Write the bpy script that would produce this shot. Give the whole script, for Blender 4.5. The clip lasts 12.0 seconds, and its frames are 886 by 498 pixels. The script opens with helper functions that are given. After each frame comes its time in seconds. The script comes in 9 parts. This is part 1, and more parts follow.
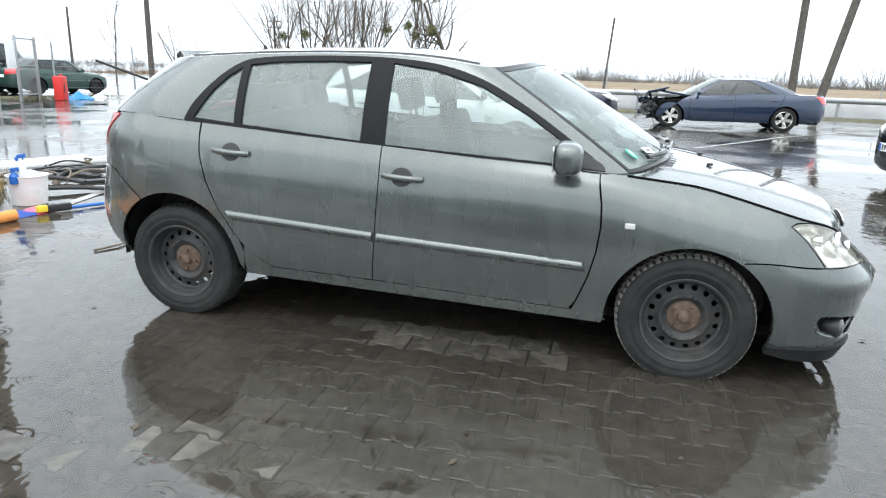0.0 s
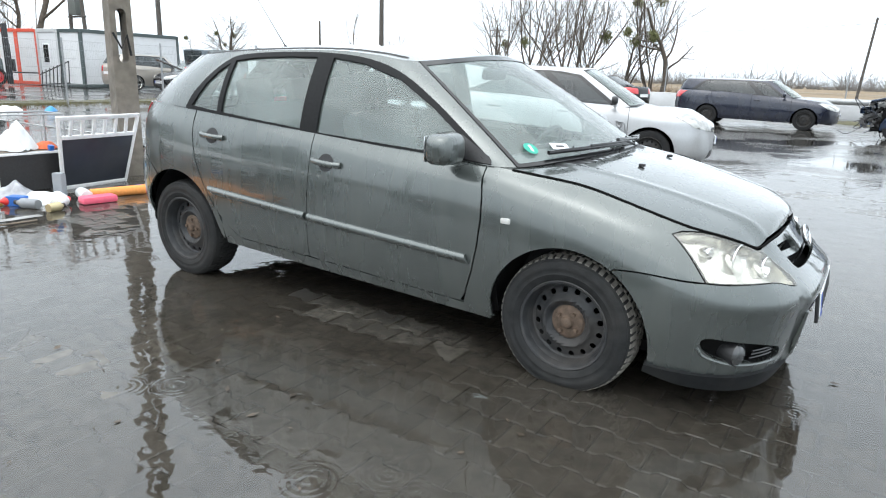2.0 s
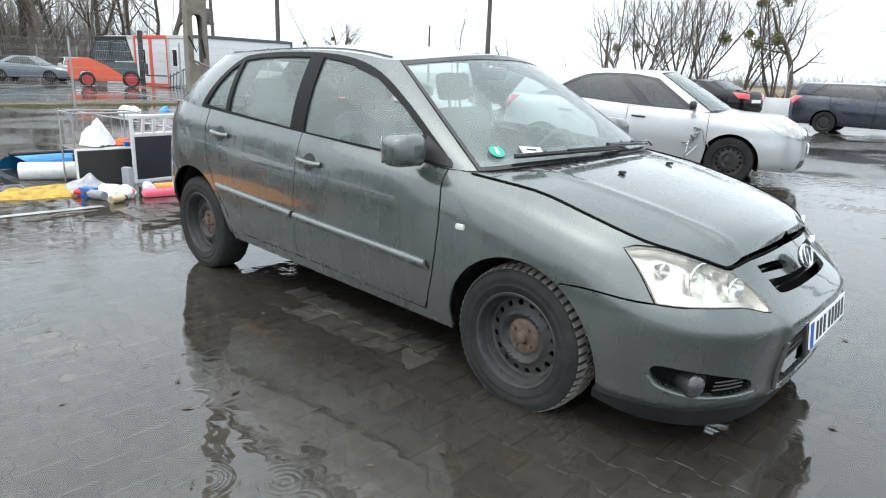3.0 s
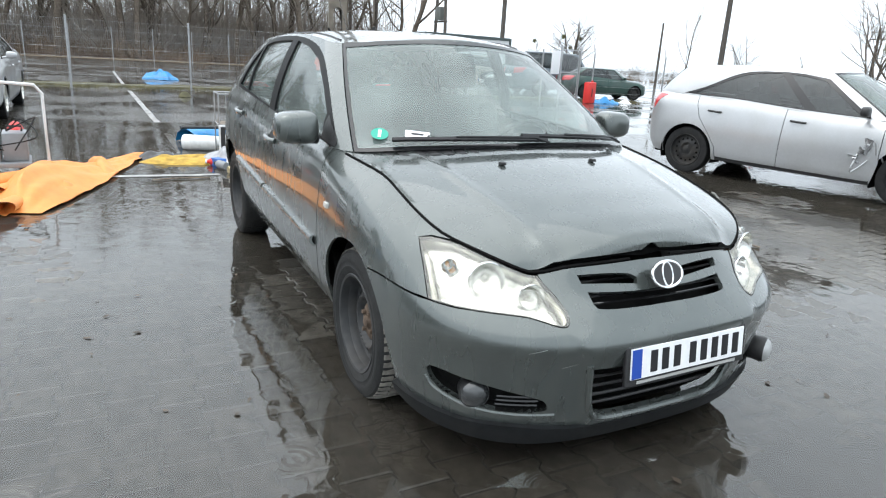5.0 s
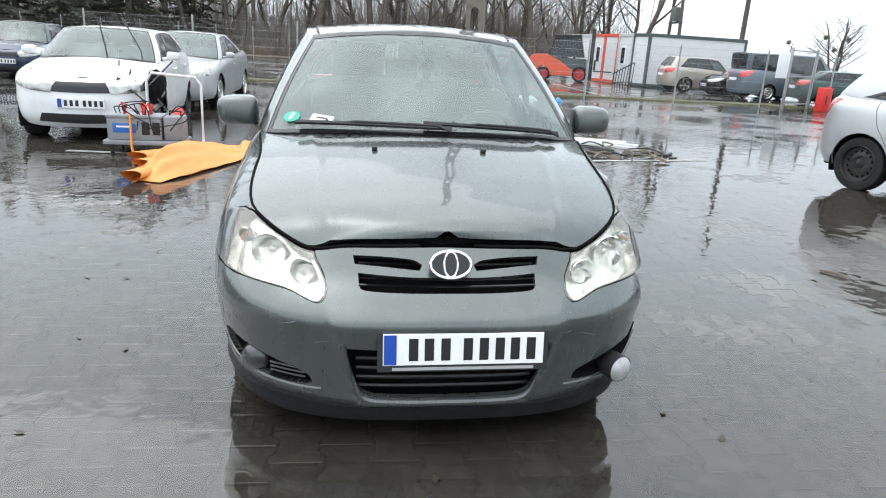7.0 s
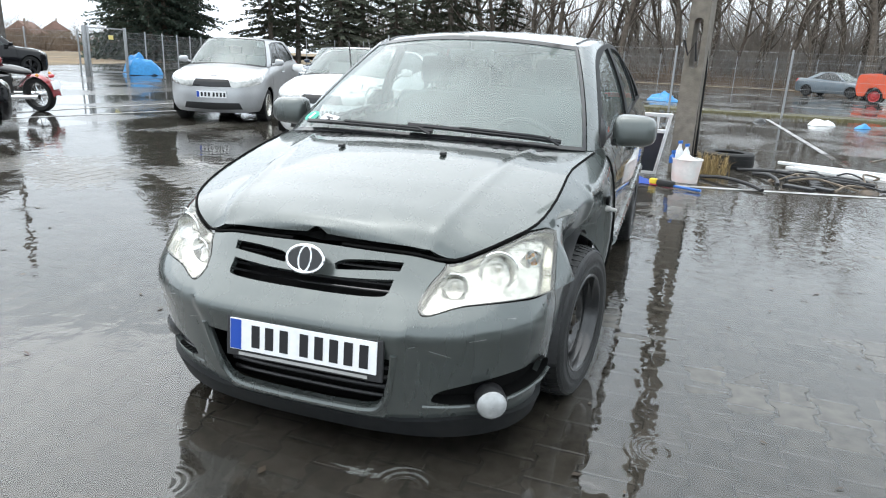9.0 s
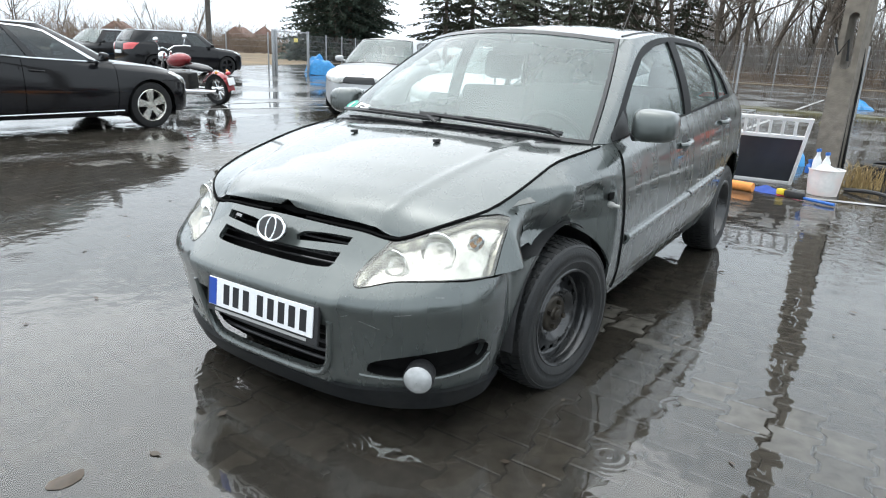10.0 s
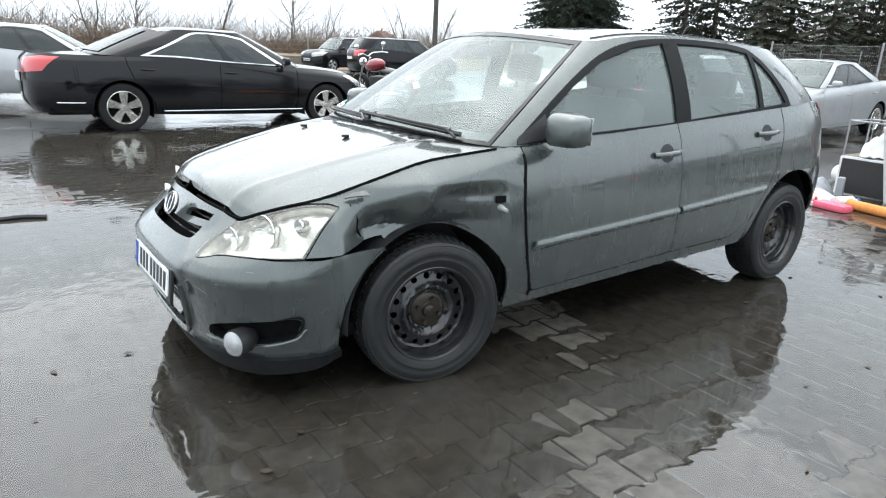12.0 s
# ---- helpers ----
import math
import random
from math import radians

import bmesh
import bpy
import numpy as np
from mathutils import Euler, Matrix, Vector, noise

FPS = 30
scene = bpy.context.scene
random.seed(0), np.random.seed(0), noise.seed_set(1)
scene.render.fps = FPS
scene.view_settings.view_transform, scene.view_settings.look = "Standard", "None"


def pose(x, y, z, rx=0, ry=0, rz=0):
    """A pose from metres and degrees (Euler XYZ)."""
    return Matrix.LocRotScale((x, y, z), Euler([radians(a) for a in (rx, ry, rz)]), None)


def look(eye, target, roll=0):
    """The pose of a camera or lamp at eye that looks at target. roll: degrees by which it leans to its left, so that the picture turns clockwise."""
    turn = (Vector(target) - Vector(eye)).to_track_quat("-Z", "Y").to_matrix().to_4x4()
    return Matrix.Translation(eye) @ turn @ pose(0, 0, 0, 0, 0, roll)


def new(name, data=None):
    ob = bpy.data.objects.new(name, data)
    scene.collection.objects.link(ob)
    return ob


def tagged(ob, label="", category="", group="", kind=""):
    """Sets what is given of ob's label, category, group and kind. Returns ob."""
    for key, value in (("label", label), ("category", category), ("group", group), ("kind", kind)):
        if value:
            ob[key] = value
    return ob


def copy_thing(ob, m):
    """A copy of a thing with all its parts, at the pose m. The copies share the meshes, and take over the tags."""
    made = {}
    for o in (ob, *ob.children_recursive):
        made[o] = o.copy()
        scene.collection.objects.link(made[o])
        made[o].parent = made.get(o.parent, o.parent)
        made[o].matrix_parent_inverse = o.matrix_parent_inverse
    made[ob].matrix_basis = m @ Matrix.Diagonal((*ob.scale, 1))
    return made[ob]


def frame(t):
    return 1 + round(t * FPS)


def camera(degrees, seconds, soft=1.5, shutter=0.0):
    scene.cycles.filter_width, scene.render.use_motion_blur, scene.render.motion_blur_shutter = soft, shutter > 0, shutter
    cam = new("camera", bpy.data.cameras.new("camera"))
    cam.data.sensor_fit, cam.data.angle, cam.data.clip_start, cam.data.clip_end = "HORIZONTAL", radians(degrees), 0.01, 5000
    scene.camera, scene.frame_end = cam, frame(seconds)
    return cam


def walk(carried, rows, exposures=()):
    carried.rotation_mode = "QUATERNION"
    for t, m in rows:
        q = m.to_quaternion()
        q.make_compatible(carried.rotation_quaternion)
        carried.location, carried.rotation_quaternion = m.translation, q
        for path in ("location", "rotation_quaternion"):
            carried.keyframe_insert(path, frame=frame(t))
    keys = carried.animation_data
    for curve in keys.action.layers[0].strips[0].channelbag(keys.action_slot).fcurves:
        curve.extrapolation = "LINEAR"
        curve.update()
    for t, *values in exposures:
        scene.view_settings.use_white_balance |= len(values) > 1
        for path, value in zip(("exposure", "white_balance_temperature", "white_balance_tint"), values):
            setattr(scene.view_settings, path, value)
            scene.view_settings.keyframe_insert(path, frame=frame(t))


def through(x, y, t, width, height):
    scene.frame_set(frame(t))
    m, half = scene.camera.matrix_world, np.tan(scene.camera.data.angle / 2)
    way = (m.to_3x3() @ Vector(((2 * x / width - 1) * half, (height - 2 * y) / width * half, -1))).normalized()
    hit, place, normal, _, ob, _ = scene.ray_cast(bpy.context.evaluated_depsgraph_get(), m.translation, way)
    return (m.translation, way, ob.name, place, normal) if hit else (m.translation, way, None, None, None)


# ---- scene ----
cam = camera(67.9, 12.0, soft=1.1)
PATH = [
    (0, (0.881, -3.805, 1.338), (0.427, -1.928, 0.819), 1.9),
    (0.5, (1.259, -3.756, 1.318), (0.635, -1.927, 0.8), 2.1),
    (1, (1.634, -3.685, 1.329), (0.862, -1.913, 0.814), 2.1),
    (1.5, (1.977, -3.47, 1.335), (1.054, -1.771, 0.822), 2.0),
    (2, (2.309, -3.327, 1.319), (1.253, -1.709, 0.8), 2.0),
    (2.5, (2.557, -3.145, 1.32), (1.372, -1.619, 0.803), 2.1),
    (3, (2.753, -2.842, 1.318), (1.443, -1.422, 0.8), 2.1),
    (3.5, (3.011, -2.579, 1.297), (1.579, -1.287, 0.767), 2.2),
    (3.7, (3.127, -2.463, 1.313), (1.653, -1.217, 0.787), 2.3),
    (5.3, (3.713, -1.474, 1.317), (1.968, -0.672, 0.757), 3.4),
    (5.5, (3.771, -1.348, 1.31), (2.001, -0.605, 0.748), 3.4),
    (6, (3.863, -0.987, 1.333), (2.04, -0.392, 0.767), 3.4),
    (6.5, (4.045, -0.632, 1.333), (2.176, -0.214, 0.759), 3.3),
    (7, (4.101, -0.296, 1.331), (2.203, -0.048, 0.751), 3.3),
    (7.2, (4.079, -0.169, 1.33), (2.175, 0.014, 0.746), 3.2),
    (8.8, (3.898, 0.949, 1.289), (2.055, 0.409, 0.73), 2.7),
    (9, (3.852, 1.057, 1.305), (2.036, 0.437, 0.744), 2.6),
    (9.5, (3.761, 1.434, 1.29), (2.049, 0.571, 0.72), 2.7),
    (10, (3.616, 1.734, 1.287), (2.022, 0.673, 0.712), 2.7),
    (10.5, (3.39, 2.024, 1.307), (1.921, 0.796, 0.729), 2.6),
    (11, (3.236, 2.4, 1.317), (1.929, 1.003, 0.735), 2.5),
    (11.5, (3.036, 2.604, 1.296), (1.811, 1.133, 0.717), 2.5),
    (12, (2.74, 2.809, 1.329), (1.615, 1.263, 0.742), 2.5),
]
walk(cam, [(t, look(eye, target, roll)) for t, eye, target, roll in PATH], [(0, 1.44), (3, 1.25), (6, 1.20), (9, 1.26), (10, 1.20), (11, 1.22), (12, 1.30)])

# ---- overcast daylight ----
world = bpy.data.worlds.new("overcast")
scene.world = world
world.use_nodes = True
wn, wl = world.node_tree.nodes, world.node_tree.links
sky = wn.new("ShaderNodeTexSky")
sky.sky_type, sky.sun_disc = "NISHITA", False
sky.sun_elevation, sky.sun_rotation = radians(71), radians(192)
sky.air_density, sky.dust_density, sky.ozone_density = 1.0, 6.0, 1.0
grey = wn.new("ShaderNodeHueSaturation")
grey.inputs["Saturation"].default_value = 0.06
grey.inputs["Value"].default_value = 1.0
cloud = wn.new("ShaderNodeMixRGB")
cloud.inputs[0].default_value = 0.72
cloud.inputs[2].default_value = (6.5, 7.35, 8.1, 1)
wl.new(sky.outputs[0], grey.inputs["Color"])
wl.new(grey.outputs[0], cloud.inputs[1])
wl.new(cloud.outputs[0], wn["Background"].inputs[0])
wn["Background"].inputs[1].default_value = 0.12
sun = new("sun", bpy.data.lights.new("sun", "SUN"))
sun.data.energy, sun.data.angle, sun.data.color = 0.75, radians(104), (1.0, 0.98, 0.95)
sun.matrix_world = look((0, 0, 30), (2.5, 11.5, -4))

# ---- materials ----
def shader(name, colour, rough=0.5, metal=0.0, coat=0.0, grain=0.0, grain_scale=40.0, bump=0.0, bump_scale=60.0, spec=0.5, dirt=None, dirt_amount=0.0, dirt_scale=3.0, per_piece=0.0, streak=None):
    m = bpy.data.materials.new(name)
    m.use_nodes = True
    n, l = m.node_tree.nodes, m.node_tree.links
    b = n["Principled BSDF"]
    b.inputs["Base Color"].default_value = (*colour, 1)
    b.inputs["Roughness"].default_value = rough
    b.inputs["Metallic"].default_value = metal
    b.inputs["Coat Weight"].default_value = coat
    b.inputs["Coat Roughness"].default_value = 0.04
    b.inputs["Specular IOR Level"].default_value = spec
    geo = n.new("ShaderNodeTexCoord")
    out = None
    if grain or dirt_amount or per_piece:
        rgb = n.new("ShaderNodeRGB")
        rgb.outputs[0].default_value = (*colour, 1)
        out = rgb.outputs[0]
    if grain:
        t = n.new("ShaderNodeTexNoise")
        t.inputs["Scale"].default_value, t.inputs["Detail"].default_value = grain_scale, 6
        l.new(geo.outputs["Object"], t.inputs["Vector"])
        r = n.new("ShaderNodeMapRange")
        r.inputs["From Min"].default_value, r.inputs["From Max"].default_value = 0.3, 0.7
        r.inputs["To Min"].default_value, r.inputs["To Max"].default_value = 1 - grain, 1 + grain
        l.new(t.outputs[0], r.inputs[0])
        mul = n.new("ShaderNodeVectorMath")
        mul.operation = "SCALE"
        l.new(out, mul.inputs[0])
        l.new(r.outputs[0], mul.inputs["Scale"])
        out = mul.outputs[0]
    if per_piece:
        info = n.new("ShaderNodeObjectInfo")
        isl = n.new("ShaderNodeNewGeometry")
        add = n.new("ShaderNodeMath")
        l.new(info.outputs["Random"], add.inputs[0])
        l.new(isl.outputs["Random Per Island"], add.inputs[1])
        fr = n.new("ShaderNodeMath")
        fr.operation = "FRACT"
        l.new(add.outputs[0], fr.inputs[0])
        r = n.new("ShaderNodeMapRange")
        r.inputs["To Min"].default_value, r.inputs["To Max"].default_value = 1 - per_piece, 1 + per_piece
        l.new(fr.outputs[0], r.inputs[0])
        mul = n.new("ShaderNodeVectorMath")
        mul.operation = "SCALE"
        l.new(out, mul.inputs[0])
        l.new(r.outputs[0], mul.inputs["Scale"])
        out = mul.outputs[0]
    if dirt_amount:
        t = n.new("ShaderNodeTexNoise")
        t.inputs["Scale"].default_value, t.inputs["Detail"].default_value = dirt_scale, 8
        src = geo.outputs["Object"]
        if streak:
            mp = n.new("ShaderNodeMapping")
            mp.inputs["Scale"].default_value = streak
            l.new(src, mp.inputs[0])
            src = mp.outputs[0]
        l.new(src, t.inputs["Vector"])
        r = n.new("ShaderNodeMapRange")
        r.inputs["From Min"].default_value, r.inputs["From Max"].default_value = 0.42, 0.68
        r.inputs["To Max"].default_value = dirt_amount
        l.new(t.outputs[0], r.inputs[0])
        mix = n.new("ShaderNodeMixRGB")
        l.new(r.outputs[0], mix.inputs[0])
        l.new(out, mix.inputs[1])
        mix.inputs[2].default_value = (*(dirt or (0.1, 0.09, 0.08)), 1)
        out = mix.outputs[0]
        rr = n.new("ShaderNodeMapRange")
        rr.inputs["To Min"].default_value, rr.inputs["To Max"].default_value = rough, min(1, rough + 0.3)
        l.new(r.outputs[0], rr.inputs[0])
        l.new(rr.outputs[0], b.inputs["Roughness"])
    if out is not None:
        l.new(out, b.inputs["Base Color"])
    if bump:
        t = n.new("ShaderNodeTexNoise")
        t.inputs["Scale"].default_value, t.inputs["Detail"].default_value = bump_scale, 5
        l.new(geo.outputs["Object"], t.inputs["Vector"])
        bp = n.new("ShaderNodeBump")
        bp.inputs["Strength"].default_value, bp.inputs["Distance"].default_value = bump, 0.01
        l.new(t.outputs[0], bp.inputs["Height"])
        l.new(bp.outputs[0], b.inputs["Normal"])
    return m


def glass(name, tint, veil, through=(0.80, 0.87, 0.85)):
    """A pane: tinted clear glass with a mirror gloss and a diffuse veil for wet film and painted sky sheen."""
    m = bpy.data.materials.new(name)
    m.use_nodes = True
    n, l = m.node_tree.nodes, m.node_tree.links
    b = n["Principled BSDF"]
    b.inputs["Base Color"].default_value = (*tint, 1)
    b.inputs["Roughness"].default_value = 0.3
    b.inputs["Specular IOR Level"].default_value = 0.1
    clear = n.new("ShaderNodeBsdfTransparent")
    clear.inputs[0].default_value = (*through, 1)
    mix = n.new("ShaderNodeMixShader")
    fog = n.new("ShaderNodeTexNoise")
    fog.inputs["Scale"].default_value, fog.inputs["Detail"].default_value = 2.5, 6
    co = n.new("ShaderNodeTexCoord")
    l.new(co.outputs["Object"], fog.inputs["Vector"])
    r = n.new("ShaderNodeMapRange")
    r.inputs["From Min"].default_value, r.inputs["From Max"].default_value = 0.35, 0.7
    r.inputs["To Min"].default_value, r.inputs["To Max"].default_value = veil * 0.75, min(1, veil * 1.35)
    l.new(fog.outputs[0], r.inputs[0])
    l.new(r.outputs[0], mix.inputs[0])
    l.new(clear.outputs[0], mix.inputs[1])
    l.new(b.outputs[0], mix.inputs[2])
    gloss = n.new("ShaderNodeBsdfGlossy")
    gloss.inputs["Roughness"].default_value = 0.02
    edge = n.new("ShaderNodeLayerWeight")
    edge.inputs["Blend"].default_value = 0.5
    power = n.new("ShaderNodeMath")
    power.operation = "POWER"
    power.inputs[1].default_value = 5.0
    l.new(edge.outputs["Facing"], power.inputs[0])
    fr = n.new("ShaderNodeMapRange")
    fr.inputs["To Min"].default_value, fr.inputs["To Max"].default_value = 0.06, 1.0
    l.new(power.outputs[0], fr.inputs[0])
    top = n.new("ShaderNodeMixShader")
    l.new(fr.outputs[0], top.inputs[0])
    l.new(mix.outputs[0], top.inputs[1])
    l.new(gloss.outputs[0], top.inputs[2])
    l.new(top.outputs[0], n["Material Output"].inputs[0])
    return m


PAINT = shader("grey_green_metallic_paint", (0.090, 0.103, 0.099), 0.26, 0.6, 1.0, grain=0.04, grain_scale=300, bump=0.02, bump_scale=220, dirt=(0.17, 0.18, 0.165), dirt_amount=0.16, dirt_scale=2.5, streak=(4.5, 4.5, 0.55))
BLACK = shader("black_plastic", (0.018, 0.018, 0.019), 0.45, grain=0.25, grain_scale=80, bump=0.15, bump_scale=300)
GLOSS_BLACK = shader("gloss_black", (0.012, 0.012, 0.013), 0.12)
# near-black base colour stands in for shade in gaps and cavities
VOID = shader("cavity_shade_black", (0.006, 0.006, 0.006), 0.9, grain=0.3, spec=0.08)
RUBBER = shader("tyre_rubber", (0.010, 0.0105, 0.011), 0.6, spec=0.25, grain=0.35, grain_scale=25, bump=0.25, bump_scale=120, dirt=(0.03, 0.028, 0.026), dirt_amount=0.3, dirt_scale=9)
STEEL = shader("black_painted_steel_rim", (0.012, 0.0125, 0.013), 0.4, 0.0, spec=0.35, grain=0.3, grain_scale=18, dirt=(0.05, 0.04, 0.03), dirt_amount=0.4, dirt_scale=9)
RUST = shader("rusty_hub", (0.10, 0.070, 0.050), 0.75, 0.2, grain=0.45, grain_scale=30, bump=0.3, bump_scale=90)
CHROME = shader("chrome", (0.75, 0.76, 0.77), 0.08, 1.0)
SILVER_PLASTIC = shader("headlamp_reflector", (0.66, 0.65, 0.60), 0.2, 0.85, grain=0.35, grain_scale=22, bump=0.5, bump_scale=16)
LAMP_GLASS = glass("clear_lamp_lens", (0.80, 0.77, 0.68), 0.11, (0.97, 0.97, 0.94))
AMBER = shader("amber_reflector", (0.65, 0.28, 0.06), 0.25)
RED_LENS = shader("red_lens", (0.55, 0.03, 0.035), 0.12, coat=1.0)
# pale tint and veil also paint in the sky reflected by the panes
GLASS = glass("tinted_car_glass", (0.60, 0.70, 0.67), 0.19)
WET_SCREEN = glass("wet_windscreen_glass", (0.52, 0.62, 0.59), 0.21)
DARK_GLASS = glass("dark_car_glass", (0.02, 0.028, 0.03), 0.62, (0.35, 0.40, 0.40))
CLOTH = shader("dark_seat_cloth", (0.045, 0.047, 0.05), 0.9, grain=0.25, grain_scale=60)
DASH = shader("dashboard_plastic", (0.06, 0.062, 0.064), 0.7, grain=0.15, grain_scale=90)
WHITE_PAINT = shader("white_paint", (0.72, 0.73, 0.74), 0.3, 0.0, 0.6, grain=0.03, dirt=(0.35, 0.34, 0.32), dirt_amount=0.25)
PLATE_WHITE = shader("plate_white", (0.78, 0.79, 0.8), 0.35, grain=0.05, grain_scale=50)
PLATE_BLUE = shader("plate_blue", (0.01, 0.06, 0.35), 0.35)
INK = shader("black_ink", (0.01, 0.01, 0.012), 0.4)

# ---- mesh kit ----
from mathutils.geometry import delaunay_2d_cdt


def finish(bm, name, mat, parent=None, smooth=True, weld=0.0004):
    if weld:
        bmesh.ops.remove_doubles(bm, verts=bm.verts, dist=weld)
    me = bpy.data.meshes.new(name)
    bm.to_mesh(me)
    bm.free()
    for p in me.polygons:
        p.use_smooth = smooth
    if smooth:
        me.set_sharp_from_angle(angle=radians(38))
    me.materials.append(mat)
    ob = new(name, me)
    if parent:
        ob.parent = parent
    return ob


def part(name, bm, mat, parent, label="", smooth=True, weld=0.0004):
    ob = finish(bm, name, mat, parent, smooth, weld)
    if label:
        ob["label"] = label
    return ob


def thing(name, m, label, category, group="", kind=""):
    ob = new(name)
    ob.matrix_world = m
    return tagged(ob, label, category, group, kind)


def box(bm, size, m=None, bevel=0.0):
    """A box of that size, centred, at the pose m; bevelled."""
    v = bmesh.ops.create_cube(bm, size=1.0)["verts"]
    bmesh.ops.scale(bm, vec=size, verts=v)
    if bevel:
        e = list({e for x in v for e in x.link_edges})
        r = bmesh.ops.bevel(bm, geom=e, offset=bevel, segments=2, affect="EDGES", profile=0.6)
        v = list({x for f in r["faces"] for x in f.verts} | {x for x in v if x.is_valid})
    if m is not None:
        bmesh.ops.transform(bm, matrix=m, verts=v)
    return bm


def tube(bm, a, b, r0, r1=None, n=8, caps=True):
    """A round bar from a to b."""
    a, b = Vector(a), Vector(b)
    q = (b - a).to_track_quat("Z", "Y").to_matrix().to_4x4()
    bmesh.ops.create_cone(bm, cap_ends=caps, segments=n, radius1=r0, radius2=r0 if r1 is None else r1, depth=(b - a).length, matrix=Matrix.Translation((a + b) / 2) @ q)
    return bm


def pipe(bm, pts, r, n=8):
    """A bent round bar through pts."""
    pts = [Vector(p) for p in pts]
    rings = []
    for i, p in enumerate(pts):
        d = (pts[min(i + 1, len(pts) - 1)] - pts[max(i - 1, 0)]).normalized()
        q = d.to_track_quat("Z", "Y")
        rings.append([bm.verts.new(p + q @ Vector((r * math.cos(k * math.tau / n), r * math.sin(k * math.tau / n), 0))) for k in range(n)])
    for a, b in zip(rings, rings[1:]):
        for k in range(n):
            bm.faces.new((a[k], a[(k + 1) % n], b[(k + 1) % n], b[k]))
    bm.faces.new(rings[0][::-1])
    bm.faces.new(rings[-1])
    return bm


def lathe(bm, prof, n=48, m=None, close=False):
    """prof: (radius, y) pairs, turned round the y axis."""
    m = m or Matrix()
    rings = [[bm.verts.new(m @ Vector((r * math.cos(k * math.tau / n), y, r * math.sin(k * math.tau / n)))) for k in range(n)] for r, y in prof]
    pairs = list(zip(rings, rings[1:])) + ([(rings[-1], rings[0])] if close else [])
    for a, b in pairs:
        for k in range(n):
            bm.faces.new((a[k], a[(k + 1) % n], b[(k + 1) % n], b[k]))
    return bm


def spline(pts, per=8, closed=False):
    """Catmull-Rom through 2D or 3D points."""
    p = [np.array(q, float) for q in pts]
    n = len(p)
    out = []
    for i in range(n if closed else n - 1):
        a, b = p[i], p[(i + 1) % n]
        z = p[i - 1] if (i or closed) else 2 * a - b
        c = p[(i + 2) % n] if (closed or i + 2 < n) else 2 * b - a
        for k in range(per):
            t = k / per
            out.append(0.5 * (2 * a + (b - z) * t + (2 * z - 5 * a + 4 * b - c) * t * t + (3 * a - z - 3 * b + c) * t ** 3))
    if not closed:
        out.append(p[-1])
    return out


def dense(poly, step=0.03):
    out = []
    for a, b in zip(poly, poly[1:] + poly[:1]):
        a, b = np.array(a, float), np.array(b, float)
        k = max(1, int(math.ceil(np.linalg.norm(b - a) / step)))
        out += [a + (b - a) * i / k for i in range(k)]
    return out


def holed(outer, *holes):
    """An outline with holes: a list of loops."""
    return [[tuple(p) for p in q] for q in (outer, *holes)]


def inside(loops, x, y):
    """Even-odd test of many points against loops."""
    hit = np.zeros(len(x), bool)
    for lp in loops:
        a = np.array(lp)
        b = np.roll(a, -1, 0)
        for (x0, y0), (x1, y1) in zip(a, b):
            if y0 != y1:
                c = ((y0 > y) != (y1 > y)) & (x < (x1 - x0) * (y - y0) / (y1 - y0) + x0)
                hit ^= c
    return hit


def fill(loops, du, dv):
    """Triangles over loops, with inner points on a grid: points and index triples."""
    pts, edges = [], []
    for lp in loops:
        clean = [p for i, p in enumerate(lp) if math.hypot((p[0] - lp[i - 1][0]) / du, (p[1] - lp[i - 1][1]) / dv) > 0.02]
        k = len(pts)
        pts += clean
        edges += [(k + i, k + (i + 1) % len(clean)) for i in range(len(clean))]
    a = np.array(pts)
    x0, y0, x1, y1 = a[:, 0].min(), a[:, 1].min(), a[:, 0].max(), a[:, 1].max()
    gx, gy = np.meshgrid(np.arange(x0 + du / 2, x1, du), np.arange(y0 + dv / 2, y1, dv))
    gx, gy = gx.ravel(), gy.ravel()
    ok = inside(loops, gx, gy)
    gx, gy = gx[ok], gy[ok]
    if len(gx):
        near = np.min(((gx[:, None] - a[None, :, 0]) / du) ** 2 + ((gy[:, None] - a[None, :, 1]) / dv) ** 2, 1) > 0.12
        gx, gy = gx[near], gy[near]
    allp = [Vector((p[0] / du, p[1] / dv)) for p in pts] + [Vector((x / du, y / dv)) for x, y in zip(gx, gy)]
    v, e, f, *_ = delaunay_2d_cdt(allp, edges, [], 0, 1e-5)
    P = np.array([(q[0] * du, q[1] * dv) for q in v])
    F = np.array([t for t in f if len(t) == 3])
    c = P[F].mean(1)
    return P, F[inside(loops, c[:, 0], c[:, 1])]


